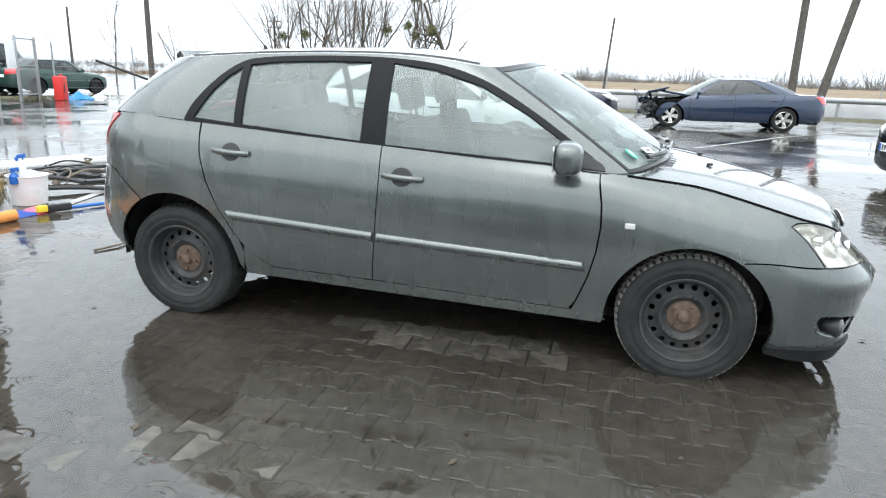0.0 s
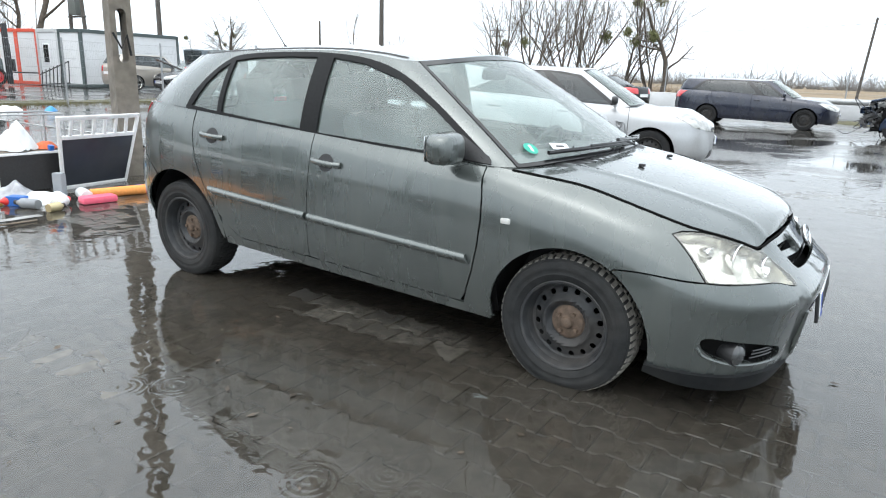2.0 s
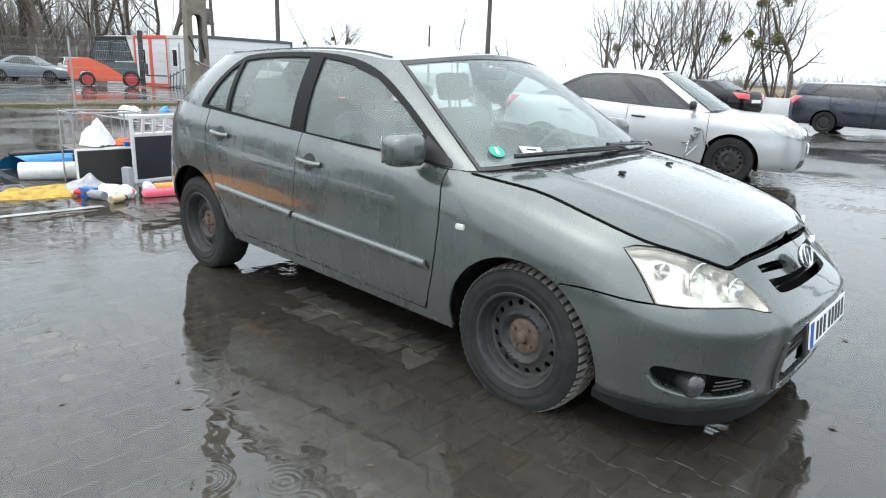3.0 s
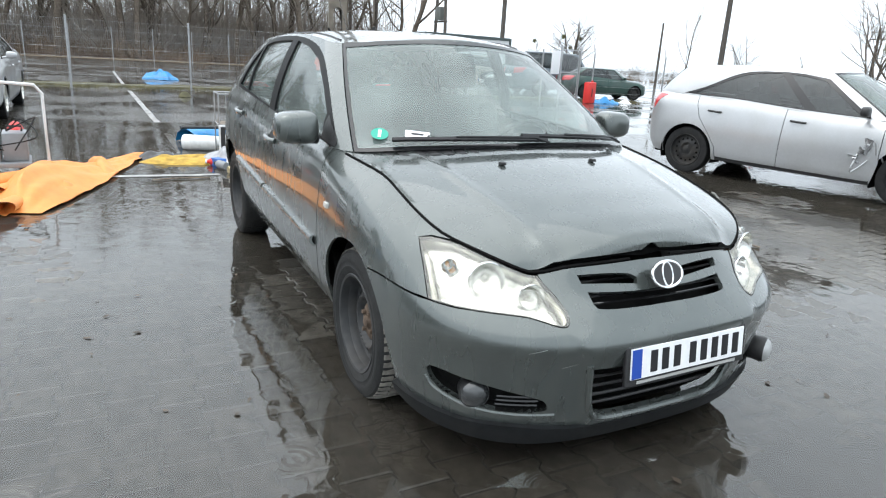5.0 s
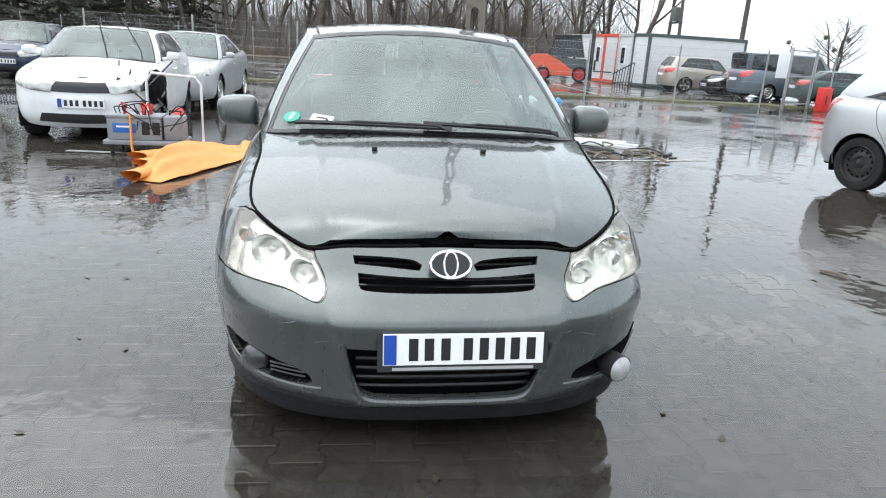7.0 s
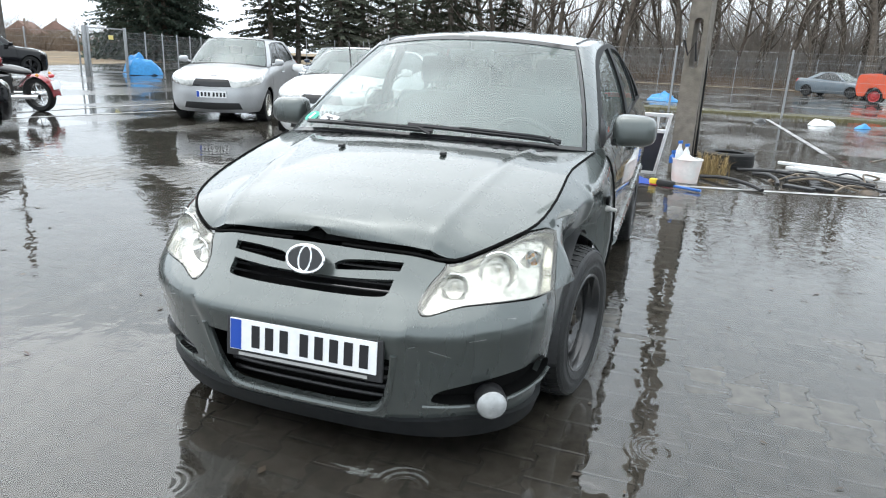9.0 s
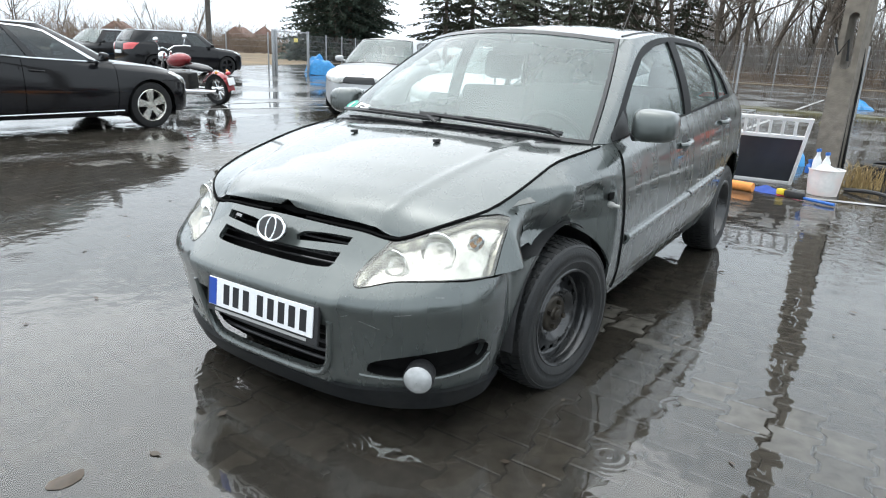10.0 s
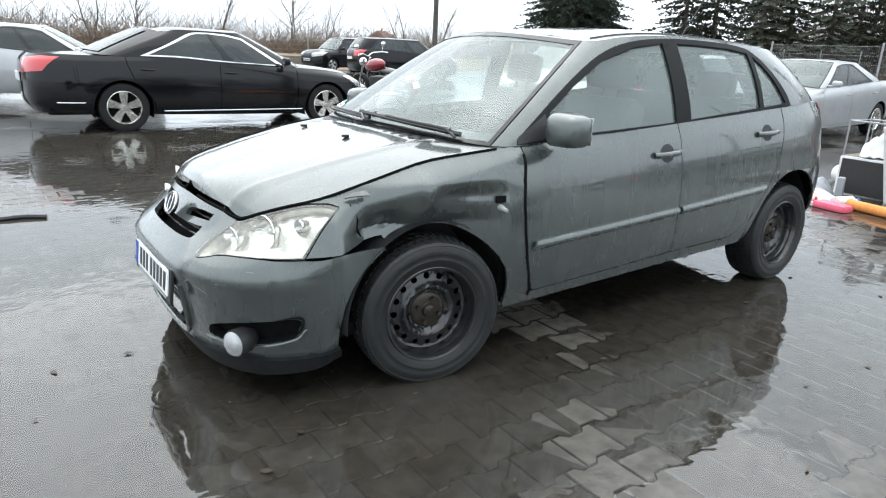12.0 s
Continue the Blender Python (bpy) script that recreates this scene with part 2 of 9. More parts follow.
class Skin:
    """A smooth sheet: a grid of points over u (rows) and v (columns)."""

    def __init__(self, us, vs, pts):
        self.us, self.vs, self.p = us, vs, pts

    def at(self, u, v):
        u = np.clip(np.atleast_1d(np.asarray(u, float)), self.us[0], self.us[-1])
        v = np.clip(np.atleast_1d(np.asarray(v, float)), self.vs[0], self.vs[-1])
        i = np.clip(np.searchsorted(self.us, u) - 1, 0, len(self.us) - 2)
        j = np.clip(np.searchsorted(self.vs, v) - 1, 0, len(self.vs) - 2)
        a = ((u - self.us[i]) / (self.us[i + 1] - self.us[i]))[:, None]
        b = ((v - self.vs[j]) / (self.vs[j + 1] - self.vs[j]))[:, None]
        p = self.p
        return (p[i, j] * (1 - a) + p[i + 1, j] * a) * (1 - b) + (p[i, j + 1] * (1 - a) + p[i + 1, j + 1] * a) * b

    def normals(self, u, v):
        e = 0.004
        du = self.at(np.array(u) + e, v) - self.at(np.array(u) - e, v)
        dv = self.at(u, np.array(v) + e) - self.at(u, np.array(v) - e)
        n = np.cross(dv, du)
        return n / np.maximum(np.linalg.norm(n, axis=1), 1e-9)[:, None]

    def find(self, pts, axes, urange=(-9, 9), vrange=(-9, 9)):
        """u, v of points given by two coordinates (axes such as 'xz')."""
        ax = ["xyz".index(c) for c in axes]
        g = self.p[:, :, ax]
        bad = ((self.us < urange[0]) | (self.us > urange[1]))[:, None] | ((self.vs < vrange[0]) | (self.vs > vrange[1]))[None, :]
        out = []
        for q in pts:
            q = np.array(q, float)
            d = ((g - q) ** 2).sum(2) + bad * 100
            i, j = np.unravel_index(d.argmin(), d.shape)
            u, v = self.us[i], self.vs[j]
            for _ in range(3):
                e = 0.003
                f = self.at(u, v)[0][ax] - q
                J = np.stack([(self.at(u + e, v)[0][ax] - self.at(u - e, v)[0][ax]) / (2 * e), (self.at(u, v + e)[0][ax] - self.at(u, v - e)[0][ax]) / (2 * e)], 1)
                try:
                    st = np.linalg.solve(J, -f)
                except np.linalg.LinAlgError:
                    break
                st = np.clip(st, -0.02, 0.02)
                u = min(max(u + st[0], self.us[0]), self.us[-1])
                v = min(max(v + st[1], self.vs[0]), self.vs[-1])
            out.append((float(u), float(v)))
        return out


def finer(lp, du, dv):
    """Split the long edges of a loop."""
    out = []
    for a, b in zip(lp, lp[1:] + lp[:1]):
        k = max(1, int(max(abs(b[0] - a[0]) / (du * 1.3), abs(b[1] - a[1]) / (dv * 1.3)) + 0.5))
        out += [(a[0] + (b[0] - a[0]) * i / k, a[1] + (b[1] - a[1]) * i / k) for i in range(k)]
    return out


def sheet(skin, poly, side=1, du=0.03, dv=0.03, lip=0.012, lift=0.0, warp=None, bm=None, flip=False):
    """A panel: the outline poly (u, v) of the skin, with its edge turned in by lip. side -1: mirrored in y."""
    bm = bm or bmesh.new()
    loops = poly if isinstance(poly[0], list) else [[tuple(p) for p in poly]]
    loops = [finer(lp, du, dv) for lp in loops]
    uv, idx = fill(loops, du, dv)
    idx = [list(map(int, t)) for t in idx]
    U, V = np.array([p[0] for p in uv]), np.array([p[1] for p in uv])
    P, N = skin.at(U, V), skin.normals(U, V)
    P = P + N * lift
    if warp:
        P = warp(P)
    S = np.array([1, side, 1.0])
    top = [bm.verts.new(p * S) for p in P]
    low = [bm.verts.new(p * S) for p in P - N * lip] if lip else None
    turn = (side > 0) != flip
    edges = {}
    made = []
    for row in idx:
        r = row[::-1] if turn else row
        try:
            made.append(bm.faces.new([top[i] for i in r]))
        except ValueError:
            continue
        for a, b in zip(r, r[1:] + r[:1]):
            edges[(a, b)] = edges.get((a, b), 0) + 1
    if lip:
        for a, b in edges:
            if (b, a) not in edges and not (abs(P[a][1]) < 0.0005 and abs(P[b][1]) < 0.0005):
                bm.faces.new((top[b], top[a], low[a], low[b]))
        bmesh.ops.delete(bm, geom=[v for v in low if not v.link_faces], context="VERTS")
    return bm


def text_bars(bm, w, h):
    bmesh.ops.create_grid(bm, x_segments=1, y_segments=1, size=0.5)
    bmesh.ops.scale(bm, vec=(w, h, 1), verts=bm.verts)
    return bm

# ---- ground ----
def wet_ground(name="wet_paving", film=True):
    """Damp concrete; with film the lower spots stand under water."""
    m = bpy.data.materials.new(name)
    m.use_nodes = True
    n, l = m.node_tree.nodes, m.node_tree.links
    b = n["Principled BSDF"]
    co = n.new("ShaderNodeNewGeometry")
    def noise_of(scale, detail, lo, hi, a, c, stretch=None):
        src = co.outputs["Position"]
        if stretch:
            mp = n.new("ShaderNodeMapping")
            mp.inputs["Scale"].default_value = stretch
            l.new(src, mp.inputs[0])
            src = mp.outputs[0]
        t = n.new("ShaderNodeTexNoise")
        t.inputs["Scale"].default_value, t.inputs["Detail"].default_value = scale, detail
        l.new(src, t.inputs["Vector"])
        r = n.new("ShaderNodeMapRange")
        r.inputs["From Min"].default_value, r.inputs["From Max"].default_value = lo, hi
        r.inputs["To Min"].default_value, r.inputs["To Max"].default_value = a, c
        l.new(t.outputs[0], r.inputs[0])
        return r.outputs[0]
    puddle = noise_of(0.55, 4, 0.44, 0.56, 0.0, 1.0)
    ramp = n.new("ShaderNodeMixRGB")
    ramp.inputs[1].default_value, ramp.inputs[2].default_value = ((0.066, 0.062, 0.056, 1), (0.040, 0.038, 0.034, 1)) if film else ((0.086, 0.079, 0.067, 1), (0.064, 0.059, 0.050, 1))
    l.new(puddle, ramp.inputs[0])
    spots = noise_of(14, 8, 0.3, 0.7, 0.7, 1.3)
    info = n.new("ShaderNodeObjectInfo")
    isl = n.new("ShaderNodeNewGeometry")
    add = n.new("ShaderNodeMath")
    l.new(info.outputs["Random"], add.inputs[0])
    l.new(isl.outputs["Random Per Island"], add.inputs[1])
    fr = n.new("ShaderNodeMath")
    fr.operation = "FRACT"
    l.new(add.outputs[0], fr.inputs[0])
    rr = n.new("ShaderNodeMapRange")
    rr.inputs["To Min"].default_value, rr.inputs["To Max"].default_value = 0.82, 1.18
    l.new(fr.outputs[0], rr.inputs[0])
    mul = n.new("ShaderNodeMath")
    mul.operation = "MULTIPLY"
    l.new(spots, mul.inputs[0])
    l.new(rr.outputs[0], mul.inputs[1])
    sc = n.new("ShaderNodeVectorMath")
    sc.operation = "SCALE"
    l.new(ramp.outputs[0], sc.inputs[0])
    l.new(mul.outputs[0], sc.inputs["Scale"])
    l.new(sc.outputs[0], b.inputs["Base Color"])
    rough = n.new("ShaderNodeMapRange")
    rough.inputs["To Min"].default_value, rough.inputs["To Max"].default_value = 0.22 if film else 0.27, 0.05 if film else 0.18
    l.new(puddle, rough.inputs[0])
    l.new(rough.outputs[0], b.inputs["Roughness"])
    b.inputs["Specular IOR Level"].default_value = 0.9 if film else 0.5
    h1 = n.new("ShaderNodeTexNoise")
    h1.inputs["Scale"].default_value, h1.inputs["Detail"].default_value = 60, 6
    l.new(co.outputs["Position"], h1.inputs["Vector"])
    bp = n.new("ShaderNodeBump")
    bp.inputs["Distance"].default_value = 0.004
    st = n.new("ShaderNodeMapRange")
    st.inputs["To Min"].default_value, st.inputs["To Max"].default_value = 0.45, 0.015 if film else 0.3
    l.new(puddle, st.inputs[0])
    l.new(st.outputs[0], bp.inputs["Strength"])
    l.new(h1.outputs[0], bp.inputs["Height"])
    wv = n.new("ShaderNodeTexNoise")
    wv.inputs["Scale"].default_value, wv.inputs["Detail"].default_value = 5, 3
    l.new(co.outputs["Position"], wv.inputs["Vector"])
    bp2 = n.new("ShaderNodeBump")
    bp2.inputs["Strength"].default_value, bp2.inputs["Distance"].default_value = 0.13, 0.009
    l.new(wv.outputs[0], bp2.inputs["Height"])
    l.new(bp.outputs[0], bp2.inputs["Normal"])
    l.new(bp2.outputs[0], b.inputs["Normal"])
    return m


WET = wet_ground()
bm = bmesh.new()
bmesh.ops.create_grid(bm, x_segments=60, y_segments=60, size=900)
ground = finish(bm, "ground", WET, smooth=False, weld=0)
tagged(ground, "wet dark grey paved yard with puddles", "ground", kind="structure")

# ---- car skins ----
def smooth_rows(a, k):
    """Running mean along the first axis, ends held."""
    if k < 2:
        return a
    pad = np.concatenate([np.repeat(a[:1], k, 0), a, np.repeat(a[-1:], k, 0)])
    ker = np.hanning(2 * k + 1)
    ker /= ker.sum()
    return np.stack([np.convolve(pad[:, i], ker, "same")[k:-k] for i in range(a.shape[1])], 1)


class CarSkin:
    """Lower body, glasshouse, roof, bonnet and boot lid of one car; +x ahead, mirrored in y.
    stations: (x or s, six pairs of inset and height); ring: (s on the belt or None, lower point, upper point)."""

    def __init__(self, half, front, rear, bend_f, bend_r, nf, nr, stations, ring, bonnet, boot=None, crown=0.045, soft=10, bulge=0.022):
        self.half = half
        out = []
        for k in range(121):
            th = math.pi / 2 * k / 120
            out.append((bend_r - (bend_r - rear) * abs(math.cos(th)) ** (2 / nr), half * abs(math.sin(th)) ** (2 / nr)))
        out += [(bend_r + (bend_f - bend_r) * k / 100, half) for k in range(1, 100)]
        for k in range(121):
            th = math.pi / 2 * k / 120
            out.append((bend_f + (front - bend_f) * abs(math.sin(th)) ** (2 / nf), half * abs(math.cos(th)) ** (2 / nf)))
        o = np.array(out)
        s = np.concatenate([[0], np.cumsum(np.linalg.norm(np.diff(o, axis=0), axis=1))])
        s += bend_f - s[220]
        self.s0, self.s1 = s[0], s[-1]
        us = np.linspace(s[0], s[-1], 420)
        O = np.stack([np.interp(us, s, o[:, 0]), np.interp(us, s, o[:, 1])], 1)
        O = smooth_rows(O, 3)
        O[0, 1] = O[-1, 1] = 0
        T = np.gradient(O, axis=0)
        T /= np.linalg.norm(T, axis=1)[:, None]
        N = np.stack([-T[:, 1], T[:, 0]], 1)
        N[0], N[-1] = (-1, 0), (1, 0)
        at = np.array([self.s0 if a == "rear" else self.s1 if a == "front" else a for a, *_ in stations], float)
        vals = np.array([np.array(st[1:], float).ravel() for st in stations])
        tab = np.stack([np.interp(us, at, vals[:, i]) for i in range(vals.shape[1])], 1)
        tab = smooth_rows(tab, soft)
        vs = np.linspace(0, 1, 110)
        knots = np.linspace(0, 1, vals.shape[1] // 2)
        grid = np.zeros((len(us), len(vs), 3))
        for i in range(len(us)):
            prof = np.array(spline(tab[i].reshape(-1, 2), 12))
            t = np.linspace(0, 1, len(prof))
            d, z = np.interp(vs, t, prof[:, 0]), np.interp(vs, t, prof[:, 1])
            grid[i, :, 0] = O[i, 0] - N[i, 0] * d
            grid[i, :, 1] = np.maximum(O[i, 1] - N[i, 1] * d, 0)
            grid[i, :, 2] = z
        grid[0, :, 1] = grid[-1, :, 1] = 0
        self.body = Skin(us, vs, grid)
        # glasshouse
        gs = np.linspace(0, 1, len(ring))
        low, up = [], []
        for s_at, lo, hi in ring:
            low.append(self.body.at(s_at, 1.0)[0] if lo is None else np.array(lo, float))
            up.append(np.array(hi, float))
        n = 300
        gu = np.linspace(0, 1, n)
        L = np.array(spline(low, 40))
        U = np.array(spline(up, 40))
        t = np.linspace(0, 1, len(L))
        L = np.stack([np.interp(gu, t, L[:, i]) for i in range(3)], 1)
        U = np.stack([np.interp(gu, t, U[:, i]) for i in range(3)], 1)
        # sides keep exactly to the belt
        L[0, 1] = U[0, 1] = L[-1, 1] = U[-1, 1] = 0
        gv = np.linspace(0, 1, 60)
        G = L[:, None] * (1 - gv)[None, :, None] + U[:, None] * gv[None, :, None]
        T = np.gradient((L + U) / 2, axis=0)
        nn = np.stack([-T[:, 1], T[:, 0]], 1)
        nn /= np.linalg.norm(nn, axis=1)[:, None]
        G[:, :, :2] += nn[:, None] * (bulge * 4 * gv * (1 - gv))[None, :, None]
        G[0, :, 1] = G[-1, :, 1] = 0
        self.house = Skin(gu, gv, G)
        self.rim = U
        # roof: rim to centre line
        q = np.linspace(0, 1, 40)
        R = np.zeros((n, 40, 3))
        xs = U[:, 0]
        for j, w in enumerate(q):
            R[:, j, 0] = xs
            R[:, j, 1] = U[:, 1] * (1 - w)
            R[:, j, 2] = U[:, 2] + crown * (1 - (1 - w) ** 2.2) * np.clip(U[:, 1] / U[:, 1].max(), 0, 1)
        self.roof = Skin(gu, q, R)
        self.bonnet = self.lid(*bonnet, True)
        self.boot = self.lid(*boot, False) if boot else None

    def lid(self, s_from, x_from, heights, ahead):
        """A lid between the belt edge from s_from to the end and the centre line, whose (x, z) are given."""
        us = np.linspace(s_from, self.s1 if ahead else self.s0, 160)
        E = self.body.at(us, np.ones(160))
        span = E[-1, 0] - E[0, 0]
        cx = x_from + (E[:, 0] - E[0, 0]) / span * (E[-1, 0] - x_from)
        hx, hz = np.array([h[0] for h in heights]), np.array([h[1] for h in heights])
        o = np.argsort(hx)
        cz = np.interp(cx, hx[o], hz[o])
        cz = smooth_rows(cz[:, None], 12)[:, 0]
        q = np.linspace(0, 1, 60)
        P = np.zeros((160, 60, 3))
        for j, w in enumerate(q):
            P[:, j, 0] = E[:, 0] + (cx - E[:, 0]) * (1 - (1 - w) ** 1.6)
            P[:, j, 1] = E[:, 1] * (1 - w)
            P[:, j, 2] = E[:, 2] + (cz - E[:, 2]) * (1 - (1 - w) ** 2.4)
        u = np.linspace(0, 1, 160)
        if not ahead:
            P, u = P[::-1], u
        return Skin(u, q, P)


def arc(cx, cz, r, a0, a1, n=24, squash=1.0):
    return [(cx + r * math.cos(radians(a0 + (a1 - a0) * k / n)), cz + squash * r * math.sin(radians(a0 + (a1 - a0) * k / n))) for k in range(n + 1)]


FRONT_HALF = [
    (0.0, (0.070, 0.250), (0.025, 0.380), (0.0, 0.580), (0.005, 0.760), (0.030, 0.900), (0.062, 0.985)),
    (0.92, (0.070, 0.225), (0.025, 0.360), (0.0, 0.550), (0.005, 0.720), (0.035, 0.860), (0.090, 0.930)),
    (1.30, (0.055, 0.225), (0.012, 0.380), (0.0, 0.540), (0.006, 0.680), (0.048, 0.805), (0.150, 0.888)),
    (1.60, (0.060, 0.190), (0.012, 0.330), (0.0, 0.480), (0.010, 0.610), (0.050, 0.725), (0.145, 0.814)),
    (1.80, (0.060, 0.140), (0.026, 0.270), (0.004, 0.430), (0.004, 0.545), (0.065, 0.680), (0.140, 0.765)),
    (1.95, (0.070, 0.125), (0.038, 0.225), (0.008, 0.405), (-0.002, 0.520), (0.080, 0.655), (0.150, 0.742)),
    (2.12, (0.078, 0.112), (0.042, 0.210), (0.006, 0.400), (-0.008, 0.510), (0.090, 0.625), (0.152, 0.705)),
    (2.25, (0.082, 0.106), (0.042, 0.205), (0.002, 0.400), (-0.012, 0.503), (0.092, 0.600), (0.155, 0.664)),
    (2.36, (0.084, 0.104), (0.042, 0.205), (0.000, 0.400), (-0.012, 0.503), (0.098, 0.612), (0.163, 0.692)),
    ("front", (0.086, 0.102), (0.045, 0.200), (0.002, 0.400), (-0.010, 0.505), (0.095, 0.620), (0.160, 0.702)),
]
REAR_HALF = [
    ("rear", (0.100, 0.320), (0.020, 0.420), (0.0, 0.590), (0.040, 0.760), (0.060, 0.920), (0.110, 1.060)),
    (-2.0, (0.080, 0.320), (0.010, 0.440), (0.0, 0.610), (0.035, 0.770), (0.055, 0.930), (0.110, 1.085)),
    (-1.5, (0.055, 0.310), (0.012, 0.450), (0.0, 0.630), (0.005, 0.820), (0.030, 0.980), (0.085, 1.085)),
    (-1.1, (0.062, 0.285), (0.020, 0.420), (0.0, 0.620), (0.005, 0.800), (0.030, 0.950), (0.070, 1.055)),
]
RING = [
    (-2.62, None, (-1.53, 0.0, 1.385)),
    (-2.25, None, (-1.51, 0.30, 1.383)),
    (-1.90, None, (-1.42, 0.50, 1.375)),
    (-1.45, None, (-1.20, 0.585, 1.385)),
    (-0.95, None, (-0.88, 0.61, 1.403)),
    (-0.40, None, (-0.50, 0.62, 1.415)),
    (0.15, None, (-0.15, 0.62, 1.415)),
    (0.60, None, (0.10, 0.605, 1.398)),
    (0.93, (0.955, 0.745, 0.930), (0.30, 0.565, 1.372)),
    (1.1, (1.14, 0.48, 0.955), (0.42, 0.37, 1.39)),
    (1.3, (1.20, 0.22, 0.965), (0.465, 0.18, 1.402)),
    (1.3, (1.22, 0.0, 0.968), (0.48, 0.0, 1.405)),
]
body_shape = CarSkin(0.85, 2.172, -2.0, 1.35, -1.35, 3.0, 3.0, REAR_HALF + FRONT_HALF, RING, (0.93, 1.19, [(1.19, 0.965), (1.45, 0.921), (1.70, 0.862), (1.88, 0.802), (1.98, 0.756), (2.031, 0.706)]), crown=0.045)

# ---- the grey hatchback ----
hatch = thing("hatchback_car", pose(0, 0, 0.004, 0.8, 0, 0), "grey-green hatchback with a dented front wing on wet paving", "car")
sk = body_shape
B = lambda pts, axes="xz", **k: sk.body.find(dense(pts), axes, **k)
GAP = 0.0025
ARCH_F = (1.30, 0.275, 0.365)
ARCH_R = (-1.31, 0.330, 0.362)
RB = (-2.3, 2.4)


def panel(name, poly, label="", mat=None, sides=(1, -1), skin=None, warp=None, **k):
    obs = []
    for sd in sides:
        bm = sheet(skin or sk.body, poly, sd, warp=warp if sd > 0 else None, **k)
        obs.append(part(name, bm, mat or PAINT, hatch, label))
    return obs


side_range = dict(urange=(-1.95, 1.9))
front_door = [(-0.162 + GAP, 0.975), (-0.165 + GAP, 0.80), (-0.18 + GAP, 0.55), (-0.205 + GAP, 0.325), (0.30, 0.303), (0.77, 0.285), (0.80, 0.33), (0.845, 0.46), (0.872, 0.58), (0.884, 0.70), (0.878, 0.80), (0.860, 0.895)]
rear_door = [(-0.162 - GAP, 0.98), (-0.165 - GAP, 0.80), (-0.18 - GAP, 0.55), (-0.205 - GAP, 0.325), (-0.50, 0.331), (-0.74, 0.336), (-0.80, 0.36), (-0.87, 0.42), (-0.95, 0.51), (-1.03, 0.64), (-1.09, 0.77), (-1.125, 0.90), (-1.135, 1.02)]
for nm, pl in (("front_door", front_door), ("rear_door", rear_door)):
    uv = B(pl, **side_range)
    k = len(uv)
    top = [p for p in uv]
    mx = max(p[0] for p in top), min(p[0] for p in top)
    hi = [(p[0], 1.0) if p[1] > 0.84 else p for p in top]
    panel(nm, hi, "dull grey-green door panel with rain streaks")
sill = [(-0.92, 0.270), (0.93, 0.215), (0.925, 0.270), (0.78, 0.279), (0.30, 0.297), (-0.20, 0.318), (-0.74, 0.329), (-0.80, 0.352), (-0.90, 0.45)]
panel("sill", B(sill, **side_range), "scuffed grey sill")


def arch_pts(c, a0, a1, grow=0.0):
    return arc(c[0], c[1], c[2] + grow, a0, a1, 30)


# lamp outlines in the front view (y, z), turned into skin coordinates
front_range = dict(urange=(1.62, 9))
lamp_yz = spline([(0.392, 0.575), (0.400, 0.552), (0.430, 0.541), (0.516, 0.564), (0.60, 0.573), (0.68, 0.577)], 5)
lamp_low = sk.body.find([tuple(p) for p in lamp_yz], "yz", **front_range)
inner = sk.body.find([(0.392, 0.575), (0.408, 0.61), (0.432, 0.645)], "yz", **front_range)
inner.append((inner[-1][0] - 0.02, 0.975))
S_LAMP_REAR = sk.body.find([(1.690, 0.745)], "xz", urange=(1.4, 2.3))[0]
S_BAR = sk.body.find([(1.505, 0.592)], "xz", urange=(1.3, 1.8))[0]
low_corner = lamp_low[-1]
back_corner = sk.body.find([(1.842, 0.583)], "xz", urange=(1.6, 2.2))[0]
lamp_edge = lamp_low + [(low_corner[0] + (back_corner[0] - low_corner[0]) * t, low_corner[1] + (back_corner[1] - low_corner[1]) * t) for t in (0.25, 0.5, 0.75, 1.0)]
lamp_rear_up = [(back_corner[0] + (S_LAMP_REAR[0] - back_corner[0]) * t, back_corner[1] + (S_LAMP_REAR[1] - back_corner[1]) * t + 0.01 * math.sin(math.pi * t)) for t in np.linspace(0, 1, 10)]
s_in_top = inner[-1]
lamp_top = [(S_LAMP_REAR[0] + (s_in_top[0] - S_LAMP_REAR[0]) * t, S_LAMP_REAR[1] + (0.985 - S_LAMP_REAR[1]) * min(1.0, 4.0 * t) ** 0.6 - 0.012 * t) for t in np.linspace(0, 1, 14)]
lamp_poly = lamp_edge + lamp_rear_up[1:] + lamp_top[1:-1] + inner[::-1][:-1]

vz = lambda s, z: float(np.interp(z, sk.body.at([s] * 60, np.linspace(0, 1, 60))[:, 2], np.linspace(0, 1, 60)))
yz = lambda pts: sk.body.find([tuple(p) for p in pts], "yz", **front_range)
S1 = sk.s1


def both(name, poly, mat, label="", skin=None, lift=0.0, lip=0.012, warp=None, du=0.03, dv=0.03):
    """One panel across the middle of the car."""
    bm = bmesh.new()
    for sd in (1, -1):
        sheet(skin or sk.body, poly, sd, bm=bm, lift=lift, lip=lip, warp=warp, du=du, dv=dv)
    return part(name, bm, mat, hatch, label)


